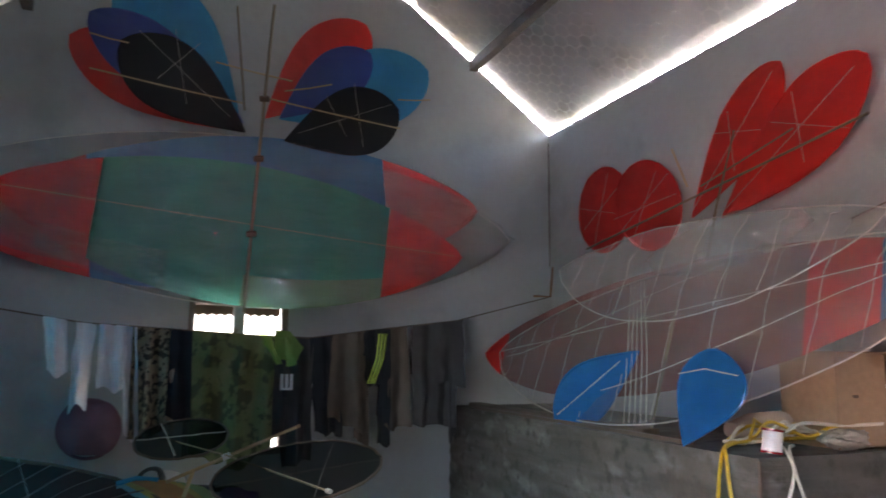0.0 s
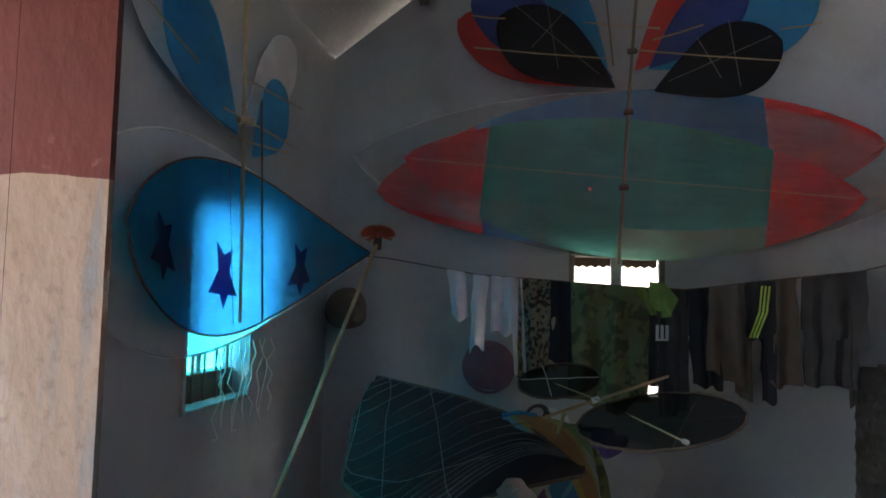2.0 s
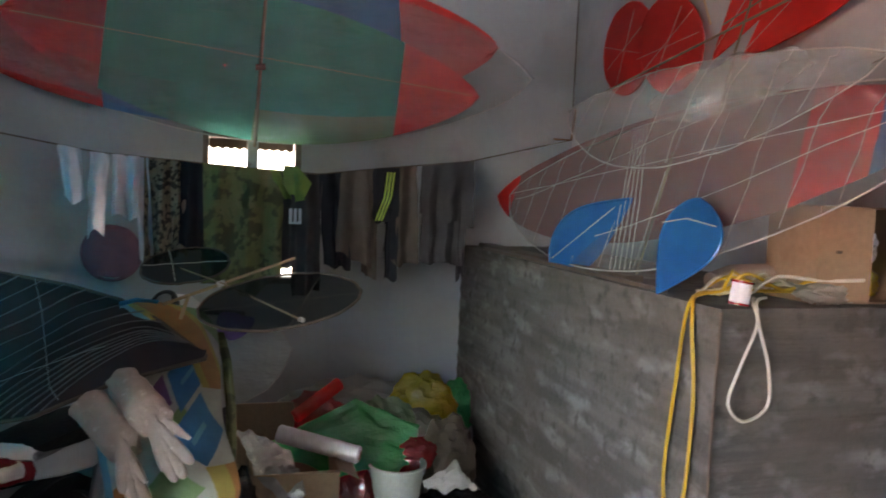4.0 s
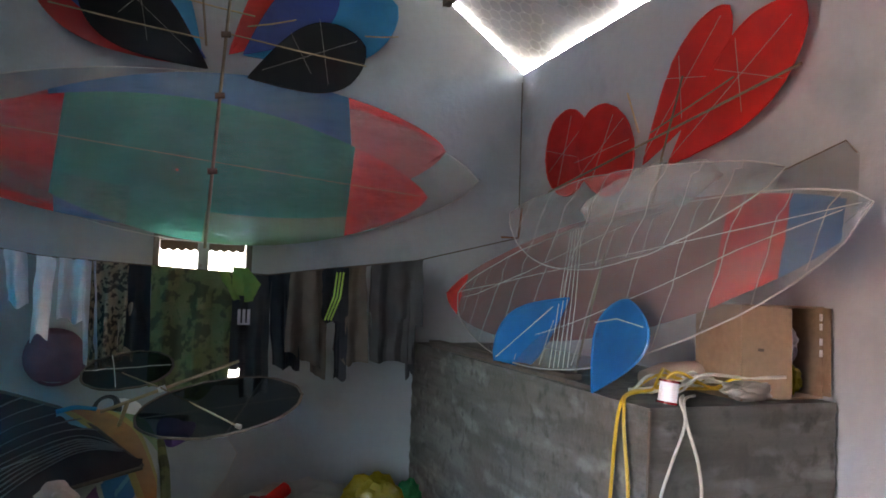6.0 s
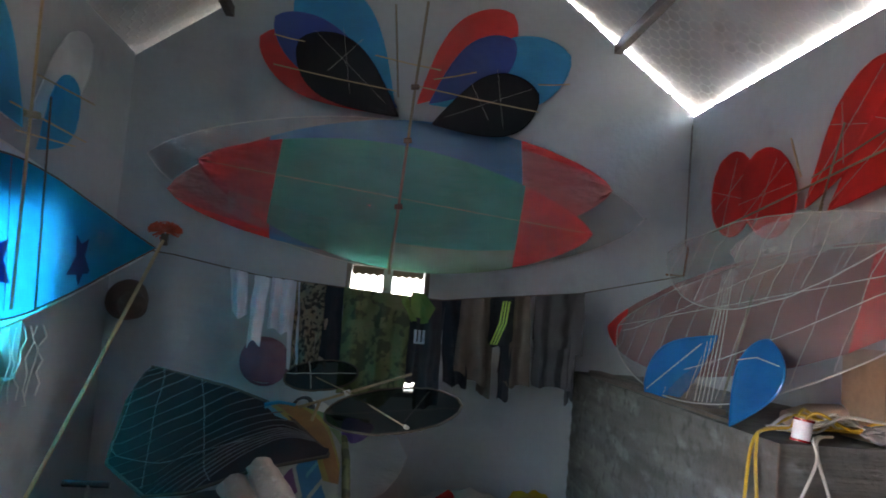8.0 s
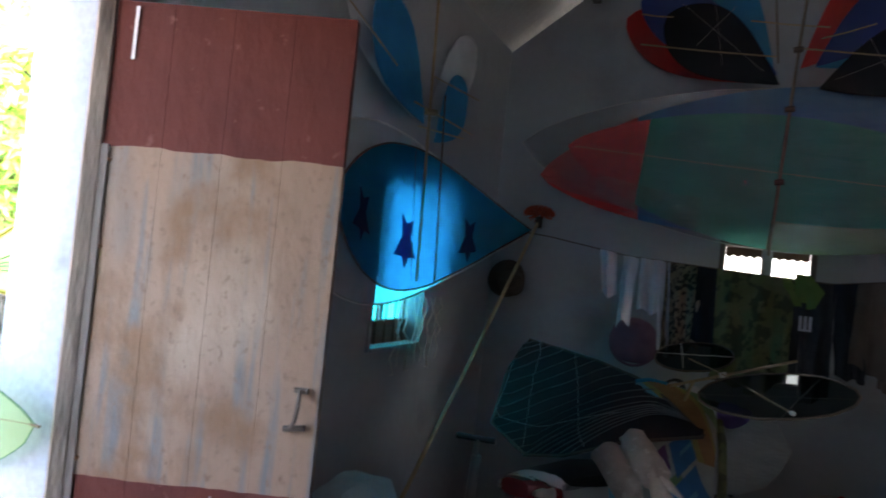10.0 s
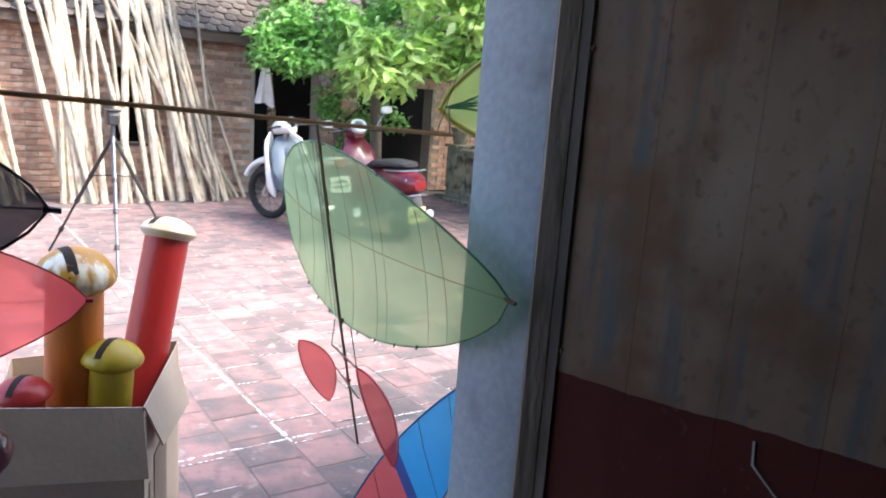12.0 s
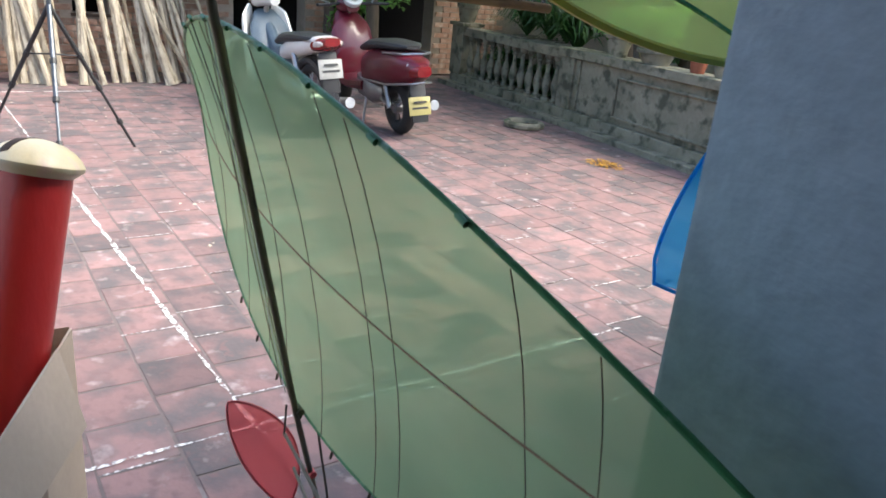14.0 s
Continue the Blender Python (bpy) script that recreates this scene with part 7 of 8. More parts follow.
def pot(at, r, h, mt, label, plant=None, seed=0):
    t = thing("flower_pot", at, label, "flower pot", "pots on the garden wall")
    part("pot", lathe(bmesh.new(), at, Vector(at) + Vector((0, 0, h)), [(0, r * 0.7), (0.75, r * 0.95), (0.78, r * 1.08), (1.0, r * 1.1), (1.0, r * 0.95), (0.85, r * 0.9), (0.85, 0.002)], 20), mt, t)
    rng = random.Random(seed)
    if plant == "strap":
        bm = bmesh.new()
        for k in range(80):
            a, ln, out = rng.uniform(0, 6.28), rng.uniform(0.35, 0.85), rng.uniform(0.15, 0.62)
            c = Vector(at) + Vector((0, 0, h))
            pts = [c + Vector((math.cos(a) * out * f, math.sin(a) * out * f, ln * (1.7 * f - 1.45 * f * f))) for f in (0, 0.25, 0.5, 0.75, 1.0)]
            sd = Vector((-math.sin(a), math.cos(a), 0)) * 0.014
            vs = [(bm.verts.new(p - sd * w), bm.verts.new(p + sd * w)) for p, w in zip(pts, (1, 1.2, 1.1, 0.7, 0.1))]
            for q, s2 in zip(vs, vs[1:]):
                bm.faces.new((q[0], q[1], s2[1], s2[0]))
        part("leaves", bm, LEAF_DARK, t)
    elif plant == "bush":
        me = leaves_mesh("leaves", crown_clumps([((at[0], at[1], at[2] + h + 0.2), (0.22, 0.2, 0.2))], 12, rng, 0.12), 500, 0.08, rng, 0.5)
        me.materials.append(LEAF)
        o = new("leaves", me)
        o.parent = t
        o.matrix_parent_inverse = world_of(t).inverted()
    return t


CLAY = surface("terracotta", (0.34, 0.11, 0.06), (0.28, 0.09, 0.05), None, 0.8, big=8, fine=60)
pot((-8.41, gy(-8.41) + 0.1, 0.74), 0.13, 0.22, STONE, "grey stone urn with a leafy plant on the post", "bush", 1)
for k, x in enumerate((-7.45, -7.0, -6.7)):
    pot((x, gy(x) + 0.36, 0.45), 0.14, 0.25, STONE, "grey pot with long strap leaves behind the balusters", "strap", 10 + k)
pot((-6.5, gy(-6.5) + 0.35, 0.4), 0.14, 0.25, STONE, "grey pot with arching strap leaves", "strap", 15)
pot((-5.6, gy(-5.6) + 0.10, 0.71), 0.12, 0.2, STONE, "grey pot with a bushy green plant", "bush", 2)
pot((-4.62, gy(-4.62) + 0.10, 0.71), 0.075, 0.14, CLAY, "small terracotta pot on the coping", None, 3)
pot((-4.35, gy(-4.35) + 0.10, 0.71), 0.09, 0.14, STONE, "small grey pot on the coping", None, 4)
pot((-5.1, gy(-5.1) + 0.10, 0.71), 0.16, 0.12, STONE, "low grey bonsai tray on the coping", "bush", 5)
tree((-5.6, 6.9, 0), [(-5.6, 6.9, -0.02), (-5.6, 6.8, 0.8), (-5.5, 6.6, 1.5)], [[(-5.6, 6.8, 0.8), (-5.2, 6.4, 1.3)]], [((-5.6, 6.6, 1.1), (0.7, 0.5, 0.4)), ((-7.2, 6.9, 1.2), (0.9, 0.4, 0.6)), ((-4.4, 6.8, 1.2), (0.8, 0.5, 0.6))], 18, 3500, 0.11, LEAF_DARK, "dark green garden bush behind the wall", 9, 0.28, 0.45)

# tall crown added over the garden, above the view, for shade; a hedge close behind the balusters
tree((-4.6, 9.6, 0), [(-4.6, 9.6, -0.02), (-4.7, 9.3, 2.2), (-5.0, 8.9, 4.4)], [[(-4.7, 9.3, 2.4), (-6.6, 8.6, 4.6)], [(-4.8, 9.1, 3.0), (-3.4, 8.4, 4.8)]], [((-5.4, 8.6, 5.3), (1.9, 1.6, 0.8)), ((-7.6, 8.3, 5.4), (1.7, 1.5, 0.8)), ((-3.3, 8.2, 5.4), (1.5, 1.4, 0.8)), ((-7.3, 7.7, 4.9), (1.5, 1.1, 0.6))], 26, 15000, 0.22, LEAF_DARK, "unseen broad-crowned tree added to shade the garden wall", 31, 0.34, 0.5)
hd = random.Random(14)
me = leaves_mesh("hedge", crown_clumps([((x, gy(x) + 0.42, 0.28), (0.22, 0.12, 0.26)) for x in (-8.1, -7.75, -7.4, -7.05, -6.7, -6.4)], 14, hd, 0.13), 3600, 0.10, hd, 0.4)
me.materials.append(LEAF_DARK)
tagged(new("hedge", me), "dark green hedge close behind the balusters", "hedge", kind="stuff")

# things on the yard's floor
dr = thing("old_tyre", (-6.02, 5.23, 0), "grey cut tyre ring lying on the tiles", "tyre")
part("ring", rod([(-6.02 + 0.16 * math.cos(a), 5.23 + 0.16 * math.sin(a), 0.03) for a in [2 * math.pi * k / 24 for k in range(24)]], 0.032, 8, closed=True), STONE, dr)
rng = random.Random(77)
lp = bmesh.new()
for k in range(160):
    a, r = rng.uniform(0, 6.28), rng.random() ** 0.7
    p = Vector((-4.69 + 0.17 * r * math.cos(a), 4.95 + 0.11 * r * math.sin(a), 0.004 + 0.035 * (1 - r) * rng.random()))
    d = Vector((rng.gauss(0, 1), rng.gauss(0, 1), rng.gauss(0, 0.25))).normalized() * 0.03
    sd = d.cross(Vector((0, 0, 1))) * 0.4
    lp.faces.new([lp.verts.new(q) for q in (p, p + d * 0.5 + sd, p + d, p + d * 0.5 - sd)])
single("leaf_pile", lp, surface("orange_leaves", (0.55, 0.30, 0.05), (0.45, 0.22, 0.04), None, 0.8, big=30, fine=90), "small heap of orange fallen petals", "leaves", kind="stuff")
lt = bmesh.new()
for k in range(70):
    p = Vector((rng.uniform(-8, -1.6), rng.uniform(-0.2, 5.2), 0.003))
    d = Vector((rng.gauss(0, 1), rng.gauss(0, 1), 0)).normalized() * rng.uniform(0.01, 0.028)
    sd = d.cross(Vector((0, 0, 1))) * 0.5
    lt.faces.new([lt.verts.new(q) for q in (p, p + d * 0.5 + sd + Vector((0, 0, 0.004)), p + d, p + d * 0.5 - sd)])
single("litter", lt, surface("pale_litter", (0.55, 0.50, 0.40), (0.40, 0.30, 0.18), (0.25, 0.10, 0.05), 0.9, big=3, fine=90), "scraps and fallen leaves on the tiles", "litter", kind="stuff")
motorcycle("motorcycle", (-6.14, 3.20, 0), 180, "white motorcycle parked on the tiled yard", WHITE_PAINT, mirrors=False, tuck=0.14, plate=PLATE_WORN, steer=27)
motorcycle("scooter", (-5.99, 3.88, 0), 177, "dark red scooter with a pale grab rail in the yard", RED_PAINT, scooter=True, plate=PLATE_YELLOW)

tp = thing("tripod", (-5.8, 1.33, 0), "black and grey camera tripod standing in the yard", "tripod")
GREY_METAL = surface("grey_anodised", (0.10, 0.11, 0.13), (0.08, 0.09, 0.1), None, 0.4, 0.6, big=10, fine=60)
apex = Vector((-5.80, 1.33, 0.90))
for ft, mt in (((-6.2, 0.94, 0.0), BLACK_PLASTIC), ((-5.95, 1.79, 0.0), BLACK_PLASTIC), ((-5.24, 1.25, 0.0), GREY_METAL)):
    f = Vector(ft)
    leg = part("leg", rod([apex, apex.lerp(f, 0.55)], 0.014, 8), mt, tp)
    part("lower_leg", rod([apex.lerp(f, 0.5), f], 0.009, 8), mt, leg)
    for s2 in (0.33, 0.55, 0.8):
        part("clamp", rod([apex.lerp(f, s2 - 0.015), apex.lerp(f, s2 + 0.015)], 0.019, 8), BLACK_PLASTIC, leg)
    part("brace", rod([apex.lerp(f, 0.33), Vector((-5.80, 1.33, 0.62))], 0.005, 6), BLACK_PLASTIC, tp)
part("column", rod([(-5.80, 1.33, 0.60), (-5.80, 1.33, 1.0)], 0.014, 10), GREY_METAL, tp)
part("head", loft(bmesh.new(), [((-5.85, 1.33, 1.02), 0.03, 0.03), ((-5.82, 1.33, 1.03), 0.045, 0.05), ((-5.77, 1.33, 1.03), 0.045, 0.05), ((-5.74, 1.33, 1.02), 0.03, 0.03)], 10, 5), BLACK_PLASTIC, tp)
part("plate", boxed((-5.85, 1.28, 1.075), (-5.75, 1.38, 1.09), 0.003), BLACK_PLASTIC, tp)

# ---- kites and flutes outside the door ----
rodm = thing("hanging_rod", (-1.2, 0.3, 1.3), "rusty iron rod slung outside the doorway", "rod")
part("rod", rod([(-0.985, -1.6, 1.385), (-1.12, -0.3, 1.322), (-1.27, 1.17, 1.253)], 0.0040, 8), surface("orange_rust", (0.56, 0.30, 0.14), (0.46, 0.23, 0.10), (0.34, 0.17, 0.09), 0.85, big=14, fine=80), rodm)
part("wire", rod([(-1.265, 1.13, 1.255), (-1.15, 1.22, 1.75), (-0.972, 1.25, 2.0)], 0.0007, 5), STRING_DARK, rodm)
part("wire", rod([(-1.0, -1.5, 1.38), (-0.972, -1.5, 2.1)], 0.002, 5), STRING_DARK, rodm)

GREEN_RIM = surface("green_bound_rim", (0.10, 0.30, 0.11), (0.06, 0.20, 0.07), (0.35, 0.50, 0.36), 0.4, big=25, fine=90)
BAMBOO_DARK = surface("smoked_bamboo", (0.25, 0.185, 0.11), (0.17, 0.125, 0.07), None, 0.5, big=10, fine=70, stretch=(1, 1, 0.3))
T0, T1, TC = Vector((-0.7993, 0.9655, 1.0563)), Vector((-1.7312, 1.0045, 1.0878)), Vector((-1.2934, 0.8669, 1.0381))
gm_low, gm_node, gm_top = Vector((-1.3849, 1.0553, 0.5625)), Vector((-1.3187, 0.9742, 0.8713)), Vector((-1.2372, 0.8743, 1.2518))


def yard_at(u, v):
    """The green kite: a bowed leaf from the door pillar's side out into the yard."""
    w = max(0.0, math.sin(math.pi * u)) ** (0.73 if v > 0 else 0.605)
    p = T0 * (1 - u) ** 2 + TC * (2 * u * (1 - u)) + T1 * u * u
    p += (Vector((0.214, -0.263, 1.0)) + Vector((0.262, 0.031, 0)) * (u - 0.5)) * (v * w * (0.1752 if v > 0 else 0.1838))
    return p + Vector((0, 0.0186, 0)) * (1 - v * v) * w


yk = thing("kite", gm_low, "green film kite with bamboo mast and red tail, outside the door", "kite", "kites in the yard")
bm = bmesh.new()
grid = [[bm.verts.new(yard_at(i / 40, -1 + 2 * j / 12)) for j in range(13)] for i in range(41)]
for i in range(40):
    for j in range(12):
        bm.faces.new((grid[i][j], grid[i + 1][j], grid[i + 1][j + 1], grid[i][j + 1]))
bmesh.ops.remove_doubles(bm, verts=bm.verts, dist=1e-5)
part("film", bm, FILM_YARD, yk, "thin translucent green film")
part("rim", rod([yard_at(i / 40, 1) for i in range(41)], 0.0018, 8), GREEN_RIM, yk, "bamboo rim bound in green film")
part("rim", rod([yard_at(i / 40, -1) for i in range(41)], 0.0013, 8), GREEN_RIM, yk, "bamboo rim bound in green film")
off = Vector((0, -0.008, 0))
part("mast", rod([gm_low, gm_node + off, gm_top + off, gm_top + Vector((0.002, -0.010, 0.012))], 0.0026, 10, taper=0.0036), BAMBOO_DARK, yk)
part("spine", rod([yard_at(i / 30, 0.02) + off * 0.3 for i in range(31)], 0.0006, 6), surface("red_brown_cane", (0.34, 0.17, 0.09), (0.28, 0.13, 0.07), None, 0.6, bump=0), yk)
for u in (0.14, 0.19, 0.32, 0.355, 0.455, 0.545, 0.60, 0.68, 0.80):
    part("rib", rod([yard_at(u + 0.006 * (1 - abs(j - 4) / 4), -0.98 + 1.96 * j / 8) + off * 0.25 for j in range(9)], 0.00036, 5), BAMBOO_DARK, yk)
for k in range(4):
    part("cord", rod([yard_at(0.515 + 0.012 * k, 1) + off * 0.6, gm_node.lerp(gm_top, 0.45) + Vector((-0.012 - 0.006 * k, -0.008, 0.0)), yard_at(0.515 + 0.012 * k, -1) + off * 0.6], 0.0005, 4), BAMBOO_DARK if k % 2 else STRING, yk)
part("cord", rod([yard_at(0.52, 1), (gm_top + gm_node) * 0.5 + Vector((0.02, -0.02, 0.04)), yard_at(0.66, 1)], 0.0005, 4), STRING_DARK, yk)
for k in range(8):
    u = 0.22 + 0.07 * k
    part("knot", rod([yard_at(u, -1) + Vector((0, -0.004, -0.004)), yard_at(u, -1) + Vector((0.003, -0.004, 0.004))], 0.0014, 6), STRING_DARK, yk)
    part("knot", rod([yard_at(u, 1) + Vector((-0.004, -0.002, 0.001)), yard_at(u, 1) + Vector((0.003, -0.002, -0.001))], 0.0018, 8), GREEN_RIM, yk)
part("tip", rod([T0 + Vector((-0.01, 0, 0)), T0 + Vector((0.010, 0.002, -0.003))], 0.0035, 6), BAMBOO_DARK, yk)
FILM_YRED = film("yard_red_film", (0.92, 0.13, 0.14), 0.36, 0.02, 0.35, thin=0.76, crease=0.1, tint=(1.0, 0.44, 0.44))
RED_RIM = surface("red_bound_rim", (0.75, 0.08, 0.08), None, None, 0.5, bump=0)
RS = Blade((-1.519, 0.966, 0.771), (-1.462, 1.020, 0.640), (0.02, 0.14, 0.066), 0.045, 0.020, leaf_width)
kite_piece("tail_wing", RS, FILM_YRED, yk, "small red film tail wing", RED_RIM, nu=20, rr=0.0015)
RB = Blade((-1.250, 0.972, 0.798), (-1.075, 0.962, 0.675), (0.05, 0.2, 0.05), 0.034, 0.010, leaf_width)
kite_piece("tail_wing", RB, FILM_YRED, yk, "red film tail wing", RED_RIM, nu=20, rr=0.0025)
for a, b in (((-1.392, 0.985, 0.800), (-1.250, 0.972, 0.798)), ((-1.40, 1.0, 0.745), (-1.25, 0.98, 0.735))):
    part("tail_spar", rod([a, b], 0.002, 6), BAMBOO_DARK, yk)
part("tail_cord", rod([gm_node + Vector((-0.02, -0.01, 0.0)), (-1.392, 0.985, 0.80)], 0.0012, 5), STRING_DARK, yk)
part("tail_cord", rod([gm_node + Vector((0.03, 0.0, 0.0)), (-1.250, 0.972, 0.798)], 0.0012, 5), STRING_DARK, yk)
part("hanger", rod([gm_top + Vector((0.002, -0.010, 0.01)), (-1.262, 0.965, 1.262)], 0.0008, 4), STRING_DARK, yk)
for z in (0.875, 0.775, 0.72):
    part("knot", rod([gm_low.lerp(gm_node, (z - 0.535) / 0.333) + Vector((-0.006, -0.005, 0)), gm_low.lerp(gm_node, (z - 0.535) / 0.333) + Vector((0.006, -0.005, 0))], 0.004, 6), RED_RIM if z < 0.8 else BAMBOO_DARK, yk)

FILM_YBLUE = film("yard_blue_film", (0.04, 0.45, 0.95), 0.28, 0.03, 0.3, thin=0.6, crease=0.15, tint=(0.2, 0.66, 1.0))
bkite = thing("kite", (-1.4, 1.05, 0.2), "blue kite with a red end leaning on the outer wall", "kite", "kites in the yard")
BK = Blade((-1.52, 1.05, 0.16), (-0.985, 1.085, 0.86), (-0.79, 0, 0.61), 0.07, 0.11, leaf_width)
kite_piece("end", BK, FILM_YRED, bkite, "red film end", u0=0.0, u1=0.56, nu=16)
kite_piece("band", BK, FILM_INDIGO, bkite, "dark violet band", u0=0.56, u1=0.60, nu=3)
kite_piece("body", BK, FILM_YBLUE, bkite, u0=0.60, u1=1.0, nu=14)
part("rim", rod(BK.edge(), 0.0022, 6, closed=True), surface("blue_bound_rim", (0.05, 0.18, 0.40), None, None, 0.4, bump=0), bkite)
for u in (0.22, 0.42, 0.68, 0.82):
    part("rib", rod(BK.line((u, -0.95), (u + 0.05, 0.95), 6, 0.004), 0.0007, 4), STRING_DARK, bkite)
part("thread", rod([BK.at(0.80, 0.95, -0.01), BK.at(0.775, 0.5, -0.012), BK.at(0.80, 0.4, -0.012), BK.at(0.81, 0.85, -0.012)], 0.0007, 4), STRING_DARK, bkite)
bk2 = thing("kite", (-1.3, 1.5, 0.9), "bright blue film kite leaning on the wall outside", "kite", "kites in the yard")
BK2 = Blade((-1.266, 1.38, 0.962), (-1.03, 1.76, 1.31), (-0.3, -0.3, 1), 0.14, 0.12, leaf_width)
kite_piece("film", BK2, FILM_YBLUE, bk2, "", FILM_YBLUE, nu=18, rr=0.0025)
part("ring", rod([(-1.262, 1.40, 0.961), (-1.265, 1.399, 0.963)], 0.0035, 10), BAMBOO_DARK, bk2)
part("mast", rod([(-1.10, 1.55, 1.10), (-0.985, 1.6, 0.0)], 0.005), BAMBOO_DARK, bk2)
ygk = thing("kite", (-1.38, 1.6, 1.2), "yellow-green film kite hung on the rod's end", "kite", "kites in the yard")
YG = Blade((-1.40, 1.222, 1.303), (-1.33, 2.35, 1.475), UP, 0.20, 0.185, leaf_width)
kite_piece("film", YG, film("yellow_green_film", (0.52, 0.62, 0.20), 0.34, 0.03, 0.3, thin=0.7, crease=0.1, tint=(0.85, 0.95, 0.55)), ygk, "", surface("yellow_bound_rim", (0.50, 0.42, 0.04), None, None, 0.5, bump=0), nu=20, rr=0.006)
for q in ((0.35, 0.9), (0.45, 0.3), (0.45, -0.3), (0.35, -0.9)):
    part("rib", rod(YG.line((0.01, 0), q, 8, 0.003), 0.003, 5), GREEN_RIM, ygk)
part("hanger", rod([YG.at(0.02, 0), (-1.27, 1.165, 1.255)], 0.002, 4), STRING_DARK, ygk)
blk = thing("kite", (-1.29, 0.2, 1.0), "black film kite with a dark flute, hung on the rod", "kite", "kites in the yard")
BLK = Blade((-1.287, 0.454, 1.116), (-1.32, -0.62, 1.18), UP, 0.20, 0.20, leaf_width)
kite_piece("film", BLK, film("yard_black_film", (0.035, 0.035, 0.04), 0.12, 0.05, 0.3, tint=(0.4, 0.4, 0.42)), blk, "", BLACK_PLASTIC, nu=20, rr=0.0028)
part("tip", rod([(-1.287, 0.445, 1.117), (-1.284, 0.470, 1.114)], 0.005, 6), BLACK_PLASTIC, blk)
part("strut", rod(BLK.line((0.01, 0), (0.99, 0), 8, 0.004), 0.002, 5), STRING, blk)
part("hanger", rod([(-1.30, -0.08, 1.36), (-1.13, -0.2, 1.32)], 0.0015, 4), STRING_DARK, blk)
flt = part("flute", rod([(-1.50, 0.372, 0.640), (-1.45, -0.5, 0.60)], 0.033, 16), surface("dark_lacquer", (0.02, 0.03, 0.05), None, None, 0.3, big=5, coat=0.5, bump=0.05), blk, "dark lacquered flute tube")
part("flute_cap", lathe(bmesh.new(), (-1.50, 0.365, 0.640), (-1.503, 0.405, 0.641), [(0, 0.044), (0.3, 0.043), (0.7, 0.03), (1.0, 0.004)], 18), RED_PAINT, flt, "dark red flute cap")
part("flute_cord", rod([(-1.48, 0.0, 0.66), (-1.31, -0.05, 0.99)], 0.002, 4), STRING_DARK, flt)
rk = thing("kite", (-1.26, 0.2, 0.8), "red and green film kite hung below the black one", "kite", "kites in the yard")
RK = Blade((-1.261, 0.502, 0.976), (-1.30, -0.55, 1.02), UP, 0.16, 0.17, leaf_width)
kite_piece("end", RK, FILM_YRED, rk, "red film end", u0=0, u1=0.30, nu=14)
kite_piece("body", RK, FILM_YARD, rk, "pale green film body", u0=0.30, u1=1, nu=16)
part("rim", rod(RK.edge(), 0.0013, 6, closed=True), RED_RIM, rk)
part("rib", rod(RK.line((0.16, -0.95), (0.16, 0.95), 6, 0.003), 0.0008, 5), STRING_DARK, rk)
part("spine", rod(RK.line((0.0, 0), (0.99, 0), 10, 0.003), 0.0006, 5), RED_RIM, rk)
part("tip", rod([(-1.262, 0.497, 0.976), (-1.260, 0.508, 0.9755)], 0.004, 6), RED_RIM, rk)
part("hanger", rod([(-1.28, -0.02, 1.14), (-1.29, -0.02, 0.98)], 0.0015, 4), STRING_DARK, rk)

# carton with painted flutes
cx = thing("carton", (-2.05, 0.56, 0), "open cardboard carton holding painted kite flutes", "carton", "cartons")
CARD_PALE = surface("pale_cardboard", (0.50, 0.395, 0.31), (0.43, 0.34, 0.26), None, 0.85, big=4, fine=70, bump=0.12, fine_amount=0.15)
fw, fd = Vector((0.055, 0.998, 0)), Vector((-0.998, 0.055, 0))
c0 = Vector((-1.778, 0.380, 0))
BW, BH = 0.30, 0.54


def side(a, b, z0, z1, t=0.005):
    bm = bmesh.new()
    n = (Vector(b) - Vector(a)).cross(Vector((0, 0, 1))).normalized()
    prism(bm, [Vector(a) + Vector((0, 0, z0)), Vector(b) + Vector((0, 0, z0)), Vector(b) + Vector((0, 0, z1)), Vector(a) + Vector((0, 0, z1))], n * t)
    return bm


corner = [c0, c0 + fw * BW, Vector((-2.26, 0.885, 0)), Vector((-2.27, 0.45, 0))]
fd = (corner[2] - corner[1]).normalized()
fn = Vector((-fd.y, fd.x, 0)) * -1
for k in range(4):
    part("side", side(corner[k], corner[(k + 1) % 4], 0.0, BH), CARD_PALE, cx)
part("bottom", prism(bmesh.new(), [c + Vector((0, 0, 0.003)) for c in corner], (0, 0, 0.004)), CARD_PALE, cx)


def flap(a, b, out, rise, label=""):
    a, b = Vector(a) + Vector((0, 0, BH)), Vector(b) + Vector((0, 0, BH))
    o = Vector(out)
    bm = prism(bmesh.new(), [a, b, b + o + Vector((0, 0, rise)) - (b - a) * 0.02, a + o + Vector((0, 0, rise)) + (b - a) * 0.02], o.cross(b - a).normalized() * 0.004)
    part("flap", bm, CARD_PALE, cx, label)


a, b = corner[0] + Vector((0.012, 0, BH + 0.075)), corner[1] + Vector((0.012, 0, BH + 0.03))
part("flap", prism(bmesh.new(), [a, b, b + Vector((0.035, 0.005, -0.165)), a + Vector((0.035, 0.0, -0.165))], (0.004, 0, 0)), CARD_PALE, cx, "bent down cardboard flap")
part("flap", prism(bmesh.new(), [(-1.772, 0.686, 0.560), (-2.15, 0.848, 0.556), (-2.10, 0.878, 0.41), (-1.80, 0.735, 0.44)], (0.002, 0.004, 0)), CARD_PALE, cx, "raised cardboard flap")
flap(corner[3], corner[0], (0.0, -0.03, 0), -0.08)
flap(corner[2], corner[3], (-0.03, 0, 0), -0.10)
